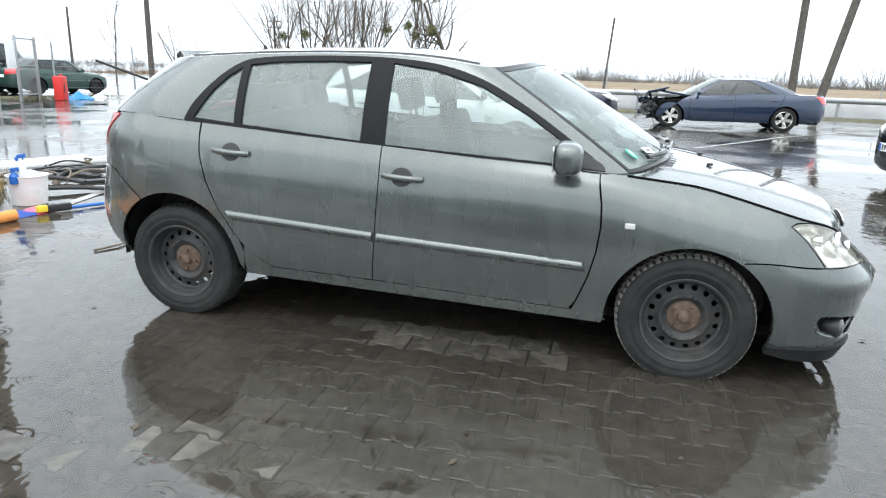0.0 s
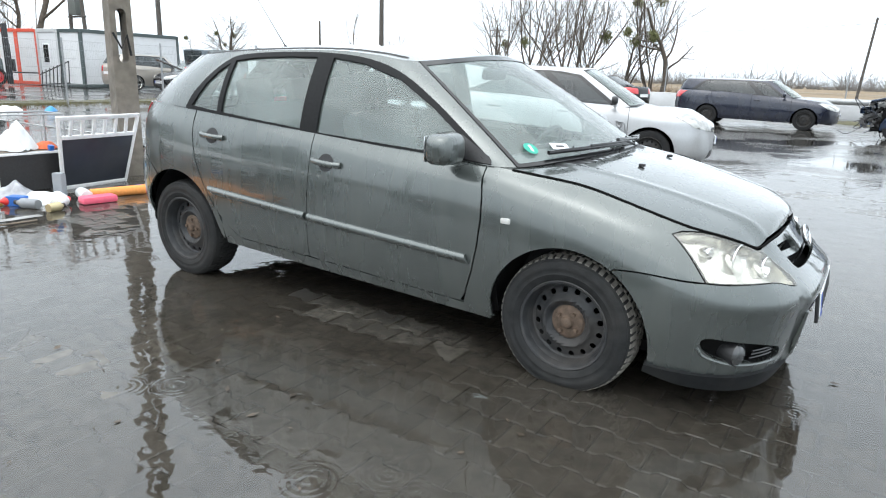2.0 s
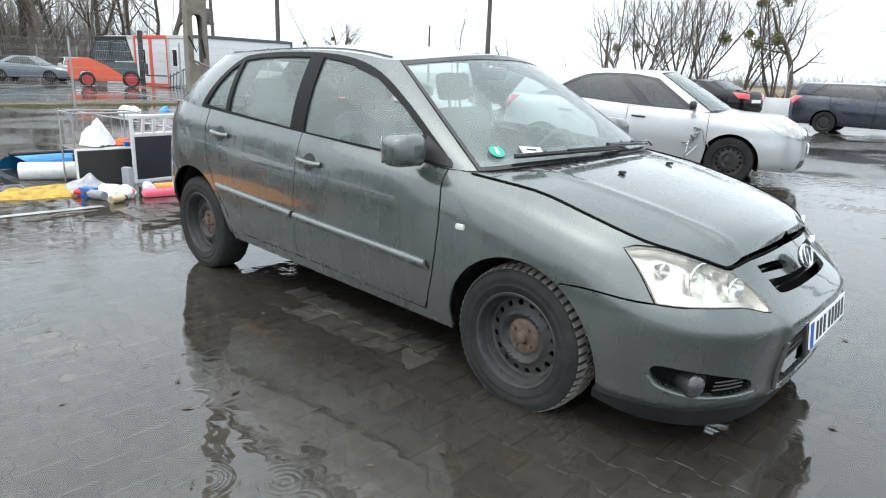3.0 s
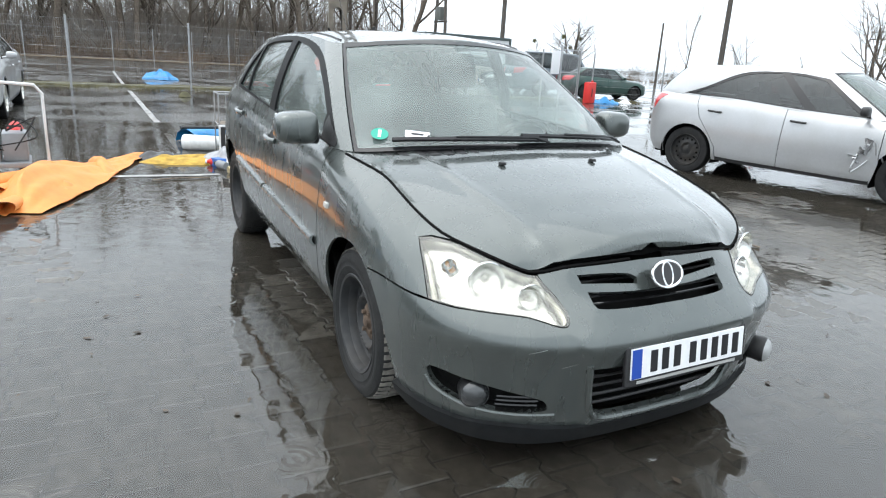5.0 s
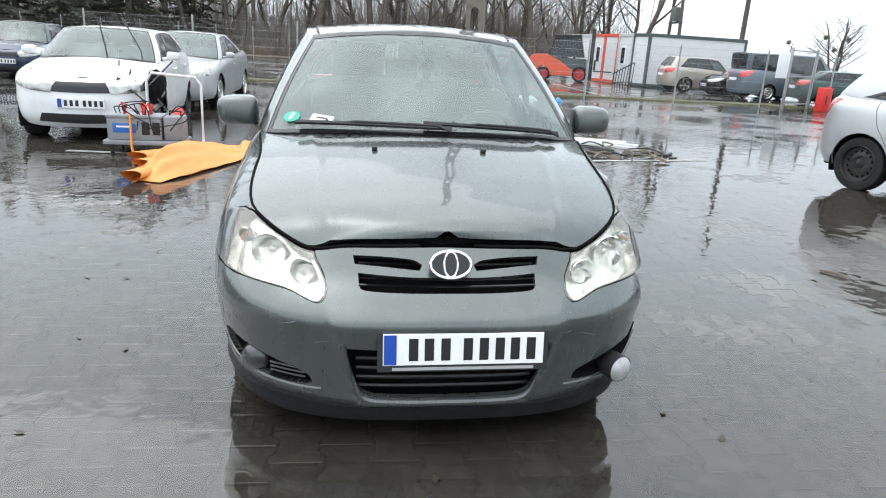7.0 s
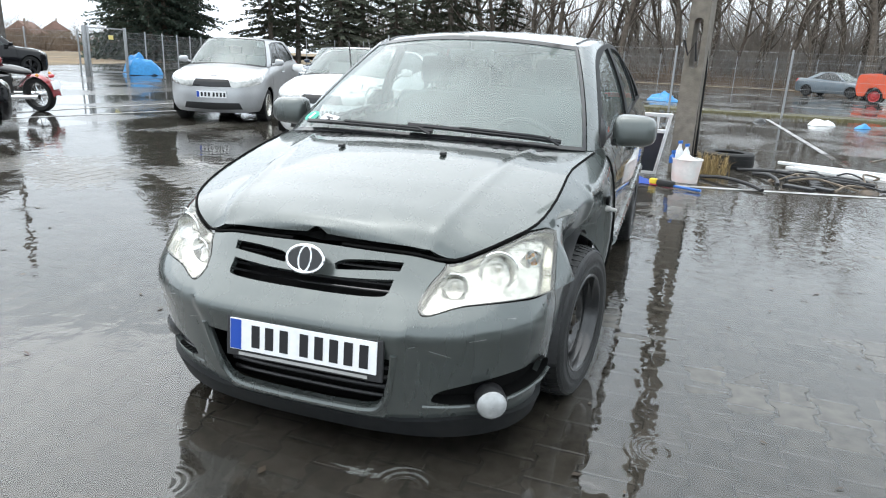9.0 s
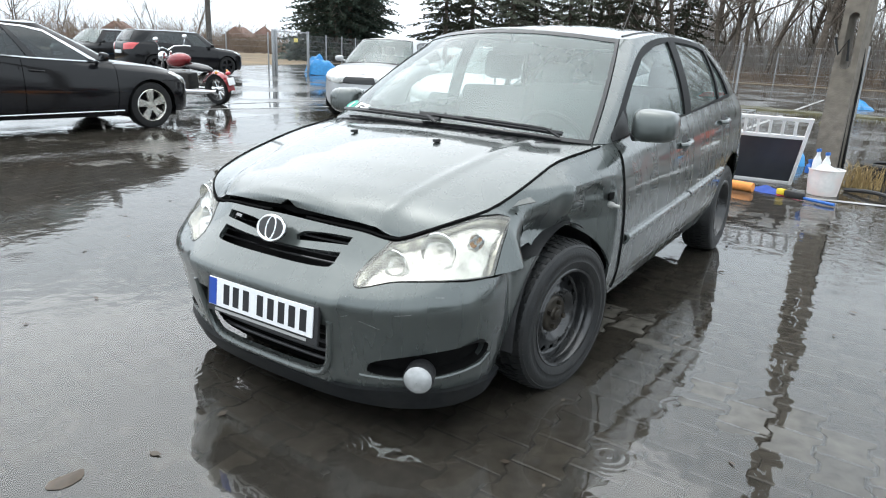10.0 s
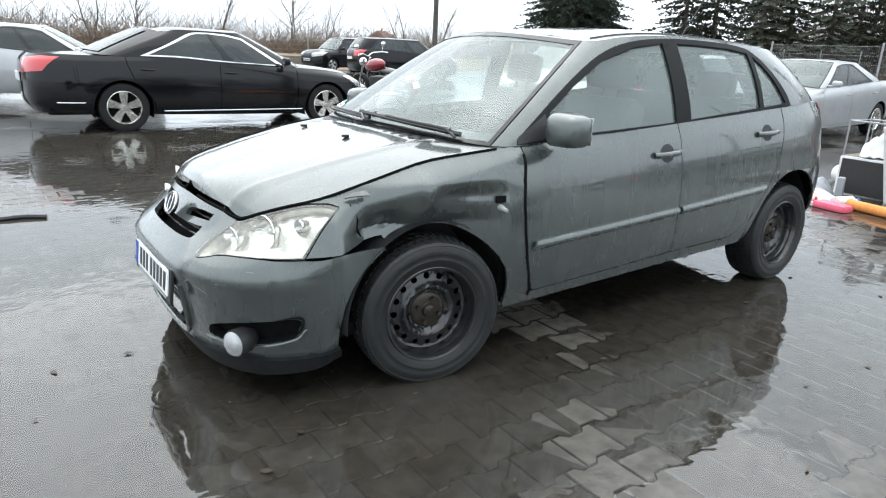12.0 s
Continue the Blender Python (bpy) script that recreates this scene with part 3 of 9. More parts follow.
# front bumper
arch_front = sk.body.find(arch_pts(ARCH_F, -14, 57), "xz", urange=(1.2, 2.0))
gap_line = [(S_BAR[0] + (back_corner[0] - S_BAR[0]) * t, S_BAR[1] - 0.006 + (back_corner[1] - S_BAR[1]) * t + 0.012 * math.sin(math.pi * t)) for t in np.linspace(0, 1, 12)]
gap_low = [(p[0], p[1] + 0.010) for p in gap_line]
gap_line = gap_line + [(p[0], p[1] - 0.006) for p in lamp_edge[-2:len(lamp_low) - 1:-1]]
slot_low = yz(spline([(0.004, 0.612), (0.12, 0.612), (0.22, 0.616), (0.295, 0.620)], 4)) + yz(spline([(0.292, 0.588), (0.27, 0.576), (0.15, 0.572), (0.004, 0.572)], 4))
slot_up = yz(spline([(0.085, 0.646), (0.12, 0.660), (0.22, 0.667), (0.312, 0.667)], 4)) + yz(spline([(0.306, 0.643), (0.22, 0.639), (0.12, 0.632), (0.095, 0.630)], 4))
intake = yz(spline([(0.004, 0.398), (0.20, 0.399), (0.335, 0.402)], 4)) + yz(spline([(0.332, 0.375), (0.312, 0.290), (0.286, 0.232), (0.245, 0.208)], 4)) + yz([(0.12, 0.203), (0.004, 0.202)])
fog_yz = spline([(0.757, 0.358), (0.69, 0.346), (0.58, 0.320), (0.478, 0.290), (0.448, 0.262), (0.456, 0.242), (0.54, 0.236), (0.65, 0.246), (0.725, 0.276), (0.757, 0.318)], 4, closed=True)
fog_hole = yz(fog_yz)
centre = [(S1, 0.985)] + [(S1, slot_low[0][1])] + slot_low[1:-1] + [(S1, slot_low[-1][1])] + [(S1, intake[0][1])] + intake[1:-1] + [(S1, intake[-1][1]), (S1, 0.0)]
bumper = arch_front + gap_line + [(p[0], p[1] - 0.004) for p in lamp_low[::-1]] + [(p[0] + 0.004, p[1]) for p in inner[1:]] + [(s_in_top[0] + 0.004, 0.985)] + centre + [(arch_front[0][0] + 0.02, 0.0)]
bumper = holed(bumper, slot_up, fog_hole)
sag = lambda P: P + np.stack([0.03 * np.exp(-((P[:, 0] - 1.62) / 0.12) ** 2) * (P[:, 1] > 0.5), -0.085 * np.clip((1.95 - P[:, 0]) / 0.28, 0, 1) ** 1.2, -0.026 * np.exp(-((P[:, 0] - 1.68) / 0.17) ** 2)], 1)


def panelled(P):
    """The middle panel with the plate stands a little proud."""
    edge = 0.300 + 0.30 * np.clip(P[:, 2] - 0.20, 0, 0.4)
    k = np.clip((edge - np.abs(P[:, 1])) / 0.014, -1, 1) * 0.5 + 0.5
    d = 0.013 * k * np.clip((0.535 - P[:, 2]) / 0.04, 0, 1)
    return P + np.stack([d, 0 * d, 0 * d], 1)


bm = bmesh.new()
sheet(sk.body, bumper, -1, bm=bm, du=0.018, dv=0.022, lip=0.02, warp=panelled)
sheet(sk.body, bumper, 1, bm=bm, du=0.018, dv=0.022, lip=0.02, warp=lambda P: sag(panelled(P)))
front_bumper = part("front_bumper", bm, PAINT, hatch, "scratched grey bumper pulled off at one corner")

# wings
wing = [p for p in gap_low if p[0] < back_corner[0] - 0.012] + [(p[0] - 0.006, p[1]) for p in lamp_rear_up] + [(p[0] - 0.004, p[1] + 0.012) for p in lamp_top[1:4]] + [(lamp_top[4][0], 0.998), (0.93, 0.998), (0.868, 0.998)]
door_edge = B([(0.868, 0.90), (0.886, 0.80), (0.892, 0.70), (0.880, 0.58), (0.853, 0.46), (0.808, 0.33), (0.79, 0.285), (0.80, 0.225)], **side_range)
cutat = next(i for i, p in enumerate(door_edge) if i > 8 and p[1] < 0.02) if any(p[1] < 0.02 and i > 8 for i, p in enumerate(door_edge)) else len(door_edge)
wing += [p for p in door_edge[:cutat] if p[1] < 0.97]
wing += [(0.945, wing[-1][1])] + sk.body.find(arch_pts(ARCH_F, 186, 57.5), "xz", urange=(0.6, 1.9))


def dent(P):
    """The blow to the left wing: a long hollow under a ridge, folds at the arch."""
    x, z = P[:, 0], P[:, 2]
    bell = lambda cx, wx, cz, wz: np.exp(-((x - cx) / wx) ** 2 - ((z - cz) / wz) ** 2)
    saw = lambda q: np.abs((q % 1.0) - 0.5) * 2
    lean = np.clip((0.812 - z) / 0.17, 0, 1)
    d = 0.118 * lean ** 1.1 * np.clip((x - 0.97) / 0.18, 0, 1) * np.clip((1.72 - x) / 0.14, 0, 1)
    d += 0.030 * bell(1.50, 0.08, 0.66, 0.06) + 0.026 * bell(1.15, 0.12, 0.755, 0.030) - 0.020 * bell(1.335 - 0.0, 0.030, 0.745, 0.07)
    d += 0.007 * saw(x * 7 + z * 4) * bell(1.53, 0.09, 0.63, 0.06)
    Q = P.copy()
    Q[:, 1] -= d
    Q[:, 2] += 0.022 * bell(1.48, 0.10, 0.60, 0.05)
    return Q


panel("front_wing", wing, "grey metallic wing", sides=(-1,), du=0.025, dv=0.025)
panel("front_wing", wing, "crumpled grey wing, dented over the wheel", sides=(1,), warp=dent, du=0.013, dv=0.013)
edge = [(1.66, 0.752), (1.63, 0.70), (1.625, 0.66), (1.60, 0.62)]
pts = dent(np.array(sk.body.at(*np.array([(a, vz(a, b)) for a, b in edge]).T)))
bm = pipe(bmesh.new(), [Vector((p[0], p[1] + 0.0005, p[2])) for p in spline(pts, 5)], 0.003, 6)
# the wing is whole here; a near-black line paints the tear's shade
part("tear", bm, VOID, hatch, "tear in the wing, its shade drawn as a near-black line")
PALE_FLAP = shader("pale_bare_plastic", (0.15, 0.155, 0.145), 0.5, grain=0.2, grain_scale=40)
curl = lambda P: P + np.stack([0 * P[:, 0], 0.014 * np.sin((P[:, 0] - 1.56) * 38), 0.012 * np.sin((P[:, 0] - 1.56) * 26)], 1)
part("torn_flap", sheet(sk.body, [(s, vz(s, z)) for s, z in ((1.68, 0.762), (1.65, 0.776), (1.60, 0.786), (1.590, 0.772), (1.635, 0.766))], 1, lift=0.012, lip=0.006, du=0.015, dv=0.015, warp=curl), PALE_FLAP, hatch, "pale torn flap of paint and filler")

# wide gap where the wing was pushed off the door; its shade is a near-black rod
pts = sk.body.at(*np.array([p for p in door_edge[:cutat] if 0.04 < p[1] < 0.97]).T)
bm = pipe(bmesh.new(), [(p[0] + 0.001, p[1] + 0.0005, p[2]) for p in pts], 0.0065, 6)
part("door_gap", bm, VOID, hatch, "near-black rod for the shade in the gap between wing and door")

# rear
rear_edge = B([(-1.142, 1.02), (-1.132, 0.90), (-1.098, 0.77), (-1.038, 0.64), (-0.958, 0.51), (-0.878, 0.42)], **side_range)
rear_edge = [p for p in rear_edge[:-12] if p[1] < 0.985]
gapR = [(-1.50, 0.665), (-1.58, 0.73), (-1.66, 0.79), (-1.70, 0.805)]
gapR_uv = sk.body.find(dense(gapR)[:-8], "xz", urange=(-2.0, -1.3))
tail_bottom = (-1.93, vz(-1.93, 0.80))
tail_poly = [(-1.98, vz(-1.98, 0.80)), (-2.26, vz(-2.26, 0.80)), (-2.24, vz(-2.2, 1.0)), (-2.10, 0.985), (-1.70, 0.985), (-1.80, vz(-1.80, 1.01)), (-1.91, vz(-1.91, 0.93))]
quarter = [(rear_edge[0][0], 1.0)] + rear_edge + [(-0.905, vz(-0.9, 0.40)), (-0.93, vz(-0.93, 0.30))] + sk.body.find(arch_pts(ARCH_R, 0, 119), "xz", urange=(-1.9, -0.8)) + gapR_uv + [(-1.985, vz(-1.98, 0.80)), (-1.915, vz(-1.91, 0.93)), (-1.805, vz(-1.80, 1.01)), (-1.705, 1.0)]
panel("rear_wing", quarter, "grey metallic rear quarter")
rear_bump = sk.body.find(arch_pts(ARCH_R, 182, 121), "xz", urange=(-2.2, -1.1)) + [(p[0], p[1] - 0.012) for p in gapR_uv] + [(-2.03, vz(-2.03, 0.788)), (sk.s0, vz(sk.s0, 0.785)), (sk.s0, 0.0), (-1.70, 0.0)]
both("rear_bumper", rear_bump, PAINT, "grey rear bumper")
panel("tail_lamp", tail_poly, "red rear lamp lens", RED_LENS, lift=0.006)
both("tailgate", [(-2.265, vz(-2.26, 0.80)), (sk.s0, vz(sk.s0, 0.80)), (sk.s0, 1.0), (-1.87, 1.0), (-2.10, 0.99), (-2.245, vz(-2.2, 1.0))], PAINT, "grey tailgate")

# glasshouse
Hx = lambda pts: sk.house.find(dense(pts, 0.04), "xz", urange=(0.15, 0.78))
dlo = [tuple(p) for p in spline([(-1.235, 1.075), (-1.19, 1.16), (-1.09, 1.275), (-0.98, 1.355), (-0.86, 1.385), (-0.55, 1.402), (-0.2, 1.402), (0.08, 1.375), (0.31, 1.305), (0.55, 1.175), (0.75, 1.045), (0.88, 0.955)], 4)] + [(0.885, 0.935), (0.60, 0.952), (-0.19, 0.992), (-0.80, 1.036), (-1.235, 1.062)]
dlo_uv = Hx(dlo)
GA = 8 / 11
pillar = [(0.03, 0.0), (GA + 0.012, 0.0), (GA + 0.012, 1.0), (0.03, 1.0)]
for sd in (1, -1):
    part("side_frame", sheet(sk.house, holed(pillar, dlo_uv), sd, du=0.012, dv=0.05), PAINT, hatch, "grey roof pillars and window surround")
TRIM_BLACK = shader("satin_black_trim", (0.010, 0.0105, 0.011), 0.5, spec=0.14, grain=0.15, grain_scale=60)
frames = {
    "quarter_window": [(-1.185, 1.083), (-1.10, 1.215), (-1.02, 1.295), (-0.955, 1.335), (-0.955, 1.062)],
    "rear_door_window": [(-0.915, 1.060), (-0.915, 1.350), (-0.75, 1.368), (-0.50, 1.378), (-0.265, 1.379), (-0.275, 1.012)],
    "front_door_window": [(-0.155, 1.002), (-0.15, 1.378), (0.06, 1.352), (0.29, 1.285), (0.52, 1.165), (0.68, 1.062), (0.70, 0.958)],
}
win_uv = {k: Hx(p) for k, p in frames.items()}
for sd in (1, -1):
    part("window_trim", sheet(sk.house, holed(dlo_uv, *win_uv.values()), sd, du=0.012, dv=0.05, lift=0.002, lip=0.02), TRIM_BLACK, hatch, "black window frames")
    for k, p in win_uv.items():
        pane = part(k, sheet(sk.house, p, sd, du=0.02, dv=0.08, lift=-0.010, lip=0), GLASS, hatch, "rain-specked tinted side glass")
        pane.visible_shadow = False
screen = [(GA + 0.019, 0.030), (0.90, 0.030), (1.0, 0.030), (1.0, 0.965), (0.90, 0.965), (GA + 0.020, 0.955)]
both("windscreen_frame", [(GA + 0.014, -0.0), (1.0, 0.0), (1.0, 0.030), (0.90, 0.030), (GA + 0.019, 0.030), (GA + 0.020, 0.955), (0.90, 0.965), (1.0, 0.965), (1.0, 1.0), (GA + 0.014, 1.0)], GLOSS_BLACK, "black windscreen border", sk.house, du=0.012, dv=0.05)
ws = both("windscreen", screen, WET_SCREEN, "wet tinted windscreen", sk.house, lift=-0.003, lip=0, du=0.02, dv=0.06)
ws.visible_shadow = False
rw = both("rear_window", [(0.0, 0.1), (0.0, 0.9), (0.11, 0.9), (0.13, 0.1)], GLASS, "tinted rear glass", sk.house, lip=0, du=0.02, dv=0.06)
rw.visible_shadow = False
both("tailgate_frame", [(0.0, 0.0), (0.03, 0.0), (0.14, 0.0), (0.14, 0.1), (0.13, 0.1), (0.0, 0.1)], PAINT, "", sk.house, du=0.02, dv=0.06)
both("roof", [(0.0, 0.0), (1.0, 0.0), (1.0, 1.0), (0.0, 1.0)], PAINT, "wet grey roof", sk.roof, du=0.02, dv=0.05, lip=0.0)
pop = lambda P: P + np.stack([0 * P[:, 0], 0 * P[:, 0], 0.026 * np.clip((P[:, 0] - 1.6) / 0.42, 0, 1) ** 2 * np.clip((0.50 - np.abs(P[:, 1])) / 0.12, 0.3, 1) + 0.005 * np.exp(-((np.abs(P[:, 1]) - 0.50 + 0.14 * (P[:, 0] - 1.2)) / 0.02) ** 2)], 1)
both("bonnet", [(0.006, 0.003), (0.94, 0.003), (0.978, 0.05), (0.984, 0.30), (0.988, 1.0), (0.012, 1.0)], PAINT, "wet grey bonnet, popped open a little", sk.bonnet, lip=0.022, warp=pop, du=0.015, dv=0.02)

# cavity behind the panels, its shade put in as near-black sheets; floor and wheel housings
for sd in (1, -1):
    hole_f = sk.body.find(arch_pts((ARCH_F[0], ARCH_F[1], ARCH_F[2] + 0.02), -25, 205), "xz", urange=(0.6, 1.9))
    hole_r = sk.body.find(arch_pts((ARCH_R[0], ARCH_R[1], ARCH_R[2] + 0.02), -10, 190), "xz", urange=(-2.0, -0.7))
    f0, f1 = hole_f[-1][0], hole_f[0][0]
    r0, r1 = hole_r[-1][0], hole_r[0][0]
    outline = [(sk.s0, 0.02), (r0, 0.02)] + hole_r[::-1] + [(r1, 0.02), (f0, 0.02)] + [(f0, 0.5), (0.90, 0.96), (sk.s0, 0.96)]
    part("inner_panel", sheet(sk.body, outline, sd, lift=-0.045, lip=0, du=0.05, dv=0.06), VOID, hatch, "near-black shell added for the shade behind the panels")
# sheets added so that grille and bonnet gaps show near-black shade
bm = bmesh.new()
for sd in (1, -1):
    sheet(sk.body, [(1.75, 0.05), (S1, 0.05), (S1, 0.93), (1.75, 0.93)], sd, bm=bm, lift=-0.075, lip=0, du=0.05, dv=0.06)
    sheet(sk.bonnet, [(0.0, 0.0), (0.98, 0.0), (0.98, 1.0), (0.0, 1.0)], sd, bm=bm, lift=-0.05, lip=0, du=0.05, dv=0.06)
part("engine_bay_lining", bm, VOID, hatch, "near-black sheets added for the shade of the engine bay")
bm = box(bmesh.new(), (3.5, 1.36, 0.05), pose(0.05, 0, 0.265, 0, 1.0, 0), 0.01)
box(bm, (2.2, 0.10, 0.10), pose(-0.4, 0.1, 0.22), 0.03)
# the underside takes the near-black of its shade as colour
part("floor_pan", bm, VOID, hatch, "underside coloured near-black for the shade below")
for c in (ARCH_F, ARCH_R):
    for sd in (1, -1):
        bm = bmesh.new()
        n = 28
        rows = []
        for r, y in ((c[2] + 0.012, 0.765), (c[2] + 0.02, 0.70), (c[2] + 0.02, 0.50), (0.05, 0.50)):
            rows.append([bm.verts.new((c[0] + r * math.cos(radians(-4 + 188 * k / n)), sd * y, c[1] + r * math.sin(radians(-4 + 188 * k / n)))) for k in range(n + 1)])
        for a, b in zip(rows, rows[1:]):
            for k in range(n):
                bm.faces.new((a[k], a[k + 1], b[k + 1], b[k]))
        part("wheel_housing", bm, BLACK, hatch, "black wheel arch liner")


def steel_wheel(parent, at, side, spin=0.0, hub_mat=None, steer=0.0, radius=0.308, rim=STEEL, rubber=RUBBER, tread=RUBBER):
    """A tyre with tread blocks on a pierced steel disc. side +1: outer face towards +y."""
    hub_mat = hub_mat or RUST
    w = new("wheel")
    w.parent = parent
    w.matrix_basis = pose(*at, 0, 0, (0 if side > 0 else 180) + steer) @ pose(0, 0, 0, 0, spin, 0)
    bm = bmesh.new()
    prof = [(0.190, -0.085), (0.215, -0.098), (0.255, -0.104), (0.290, -0.094), (radius - 0.006, -0.078), (radius - 0.003, -0.03), (radius - 0.003, 0.03), (radius - 0.006, 0.078), (0.296, 0.090), (0.288, 0.096), (0.286, 0.0945), (0.270, 0.1015), (0.255, 0.104), (0.252, 0.1025), (0.235, 0.102), (0.232, 0.1035), (0.213, 0.099), (0.200, 0.092), (0.190, 0.085)]
    lathe(bm, prof, 64)
    bmesh.ops.recalc_face_normals(bm, faces=bm.faces)
    tyre = part("tyre", bm, rubber, w, "worn black winter tyre", weld=0)
    bm = bmesh.new()
    for row, (y0, y1, cnt, off) in enumerate(((0.045, 0.088, 56, 0), (-0.088, -0.045, 56, 0.5), (0.004, 0.040, 56, 0.3), (-0.040, -0.004, 56, 0.8))):
        for k in range(cnt):
            a = (k + off) * math.tau / cnt
            da = math.tau / cnt * 0.30
            vs = []
            for r in (radius - 0.012, radius + 0.002):
                for aa, yy in ((a - da, y0), (a + da, y0), (a + da * 1.4, y1), (a - da * 0.6, y1)):
                    rr = r - (0.010 if abs(yy) > 0.08 else 0)
                    vs.append(bm.verts.new((rr * math.cos(aa), yy, rr * math.sin(aa))))
            for f in ((4, 5, 6, 7), (0, 1, 5, 4), (1, 2, 6, 5), (2, 3, 7, 6), (3, 0, 4, 7)):
                bm.faces.new([vs[i] for i in f])
    bmesh.ops.recalc_face_normals(bm, faces=bm.faces)
    tagged(part("tread", bm, tread, tyre, smooth=False, weld=0), kind="stuff")
    bm = lathe(bmesh.new(), [(0.196, -0.09), (0.175, -0.07), (0.170, 0.02), (0.176, 0.055), (0.185, 0.072), (0.193, 0.078), (0.203, 0.093), (0.199, 0.097), (0.190, 0.094), (0.184, 0.082), (0.180, 0.062), (0.176, 0.04), (0.170, 0.026)], 56)
    bmesh.ops.recalc_face_normals(bm, faces=bm.faces)
    part("rim", bm, rim, w, "dull painted steel rim")
    circ = lambda cx, cz, r, n: [(cx + r * math.cos(k * math.tau / n), cz + r * math.sin(k * math.tau / n)) for k in range(n)]
    holes = [circ(0.146 * math.cos(k * math.tau / 16), 0.146 * math.sin(k * math.tau / 16), 0.0135, 12) for k in range(16)]
    P, F = fill([circ(0, 0, 0.172, 56)] + holes + [circ(0, 0, 0.052, 32)], 0.012, 0.012)
    rr = np.hypot(P[:, 0], P[:, 1])
    yy = np.interp(rr, [0.05, 0.066, 0.076, 0.082, 0.096, 0.104, 0.112, 0.124, 0.150, 0.162, 0.172], [0.030, 0.029, 0.026, 0.024, 0.046, 0.052, 0.049, 0.033, 0.027, 0.020, 0.028])
    bm = bmesh.new()
    top = [bm.verts.new((p[0], y, p[1])) for p, y in zip(P, yy)]
    low = [bm.verts.new((p[0], y - 0.008, p[1])) for p, y in zip(P, yy)]
    ed = {}
    for t in F:
        t = [int(i) for i in t]
        bm.faces.new([top[i] for i in t])
        for a, b in zip(t, t[1:] + t[:1]):
            ed[(a, b)] = 1
    for a, b in ed:
        if (b, a) not in ed:
            bm.faces.new((top[b], top[a], low[a], low[b]))
    bmesh.ops.delete(bm, geom=[v for v in low if not v.link_faces], context="VERTS")
    bmesh.ops.recalc_face_normals(bm, faces=bm.faces)
    part("disc", bm, rim, w, "pressed steel disc with round holes")
    bm = lathe(bmesh.new(), [(0.0005, 0.058), (0.014, 0.057), (0.024, 0.052), (0.027, 0.040), (0.030, 0.037), (0.066, 0.036), (0.074, 0.031), (0.078, 0.024)], 32)
    part("hub", bm, hub_mat, w, "rusty hub")
    for k in range(4):
        a = (k + 0.5) * math.tau / 4
        c = Vector((0.050 * math.cos(a), 0.034, 0.050 * math.sin(a)))
        bm = tube(bmesh.new(), c, c + Vector((0, 0.018, 0)), 0.011, 0.009, 6)
        part("wheel_nut", bm, hub_mat, w, smooth=False)
    bm = lathe(bmesh.new(), [(0.0005, -0.02), (0.13, -0.02), (0.13, -0.05)], 24)
    part("brake", bm, VOID, w, "dark brake drum")
    return w


inv = hatch.matrix_world.inverted()
OILY_HUB = shader("oily_hub", (0.040, 0.034, 0.026), 0.3, 0.5, grain=0.4)
WET_STEEL = shader("wet_black_rim", (0.010, 0.011, 0.012), 0.2, 0.0, 0.5, grain=0.3, grain_scale=18, dirt=(0.035, 0.032, 0.028), dirt_amount=0.25, dirt_scale=9)
WET_RUBBER = shader("wet_tyre_rubber", (0.011, 0.012, 0.0125), 0.42, spec=0.45, grain=0.35, grain_scale=25, bump=0.25, bump_scale=120, dirt=(0.026, 0.025, 0.023), dirt_amount=0.4, dirt_scale=7)
DUSTY_STEEL = shader("dusty_steel_rim", (0.028, 0.030, 0.032), 0.5, 0.0, spec=0.35, grain=0.3, grain_scale=18, dirt=(0.07, 0.06, 0.05), dirt_amount=0.4, dirt_scale=9)
DUSTY_RUBBER = shader("dusty_tyre_rubber", (0.014, 0.015, 0.0155), 0.65, spec=0.25, grain=0.35, grain_scale=25, bump=0.25, bump_scale=120, dirt=(0.040, 0.038, 0.035), dirt_amount=0.4, dirt_scale=7)
MUDDY_TREAD = shader("muddy_tread_blocks", (0.20, 0.19, 0.17), 0.7, spec=0.2, grain=0.4, grain_scale=30, dirt=(0.08, 0.075, 0.07), dirt_amount=0.5, dirt_scale=14)
for (x, y, z), side, spin, st in (((1.297, -0.726, 0.283), -1, 10, 0), ((-1.297, -0.726, 0.303), -1, 40, 0), ((1.300, 0.716, 0.296), 1, 25, -10), ((-1.302, 0.726, 0.306), 1, 70, 0)):
    if side < 0:
        steel_wheel(hatch, inv @ Vector((x, y, z)), side, spin, None, st, rim=DUSTY_STEEL, rubber=DUSTY_RUBBER, tread=MUDDY_TREAD if x > 0 else DUSTY_RUBBER)
    else:
        steel_wheel(hatch, inv @ Vector((x, y, z)), side, spin, OILY_HUB, st, rim=WET_STEEL, rubber=WET_RUBBER, tread=WET_RUBBER)

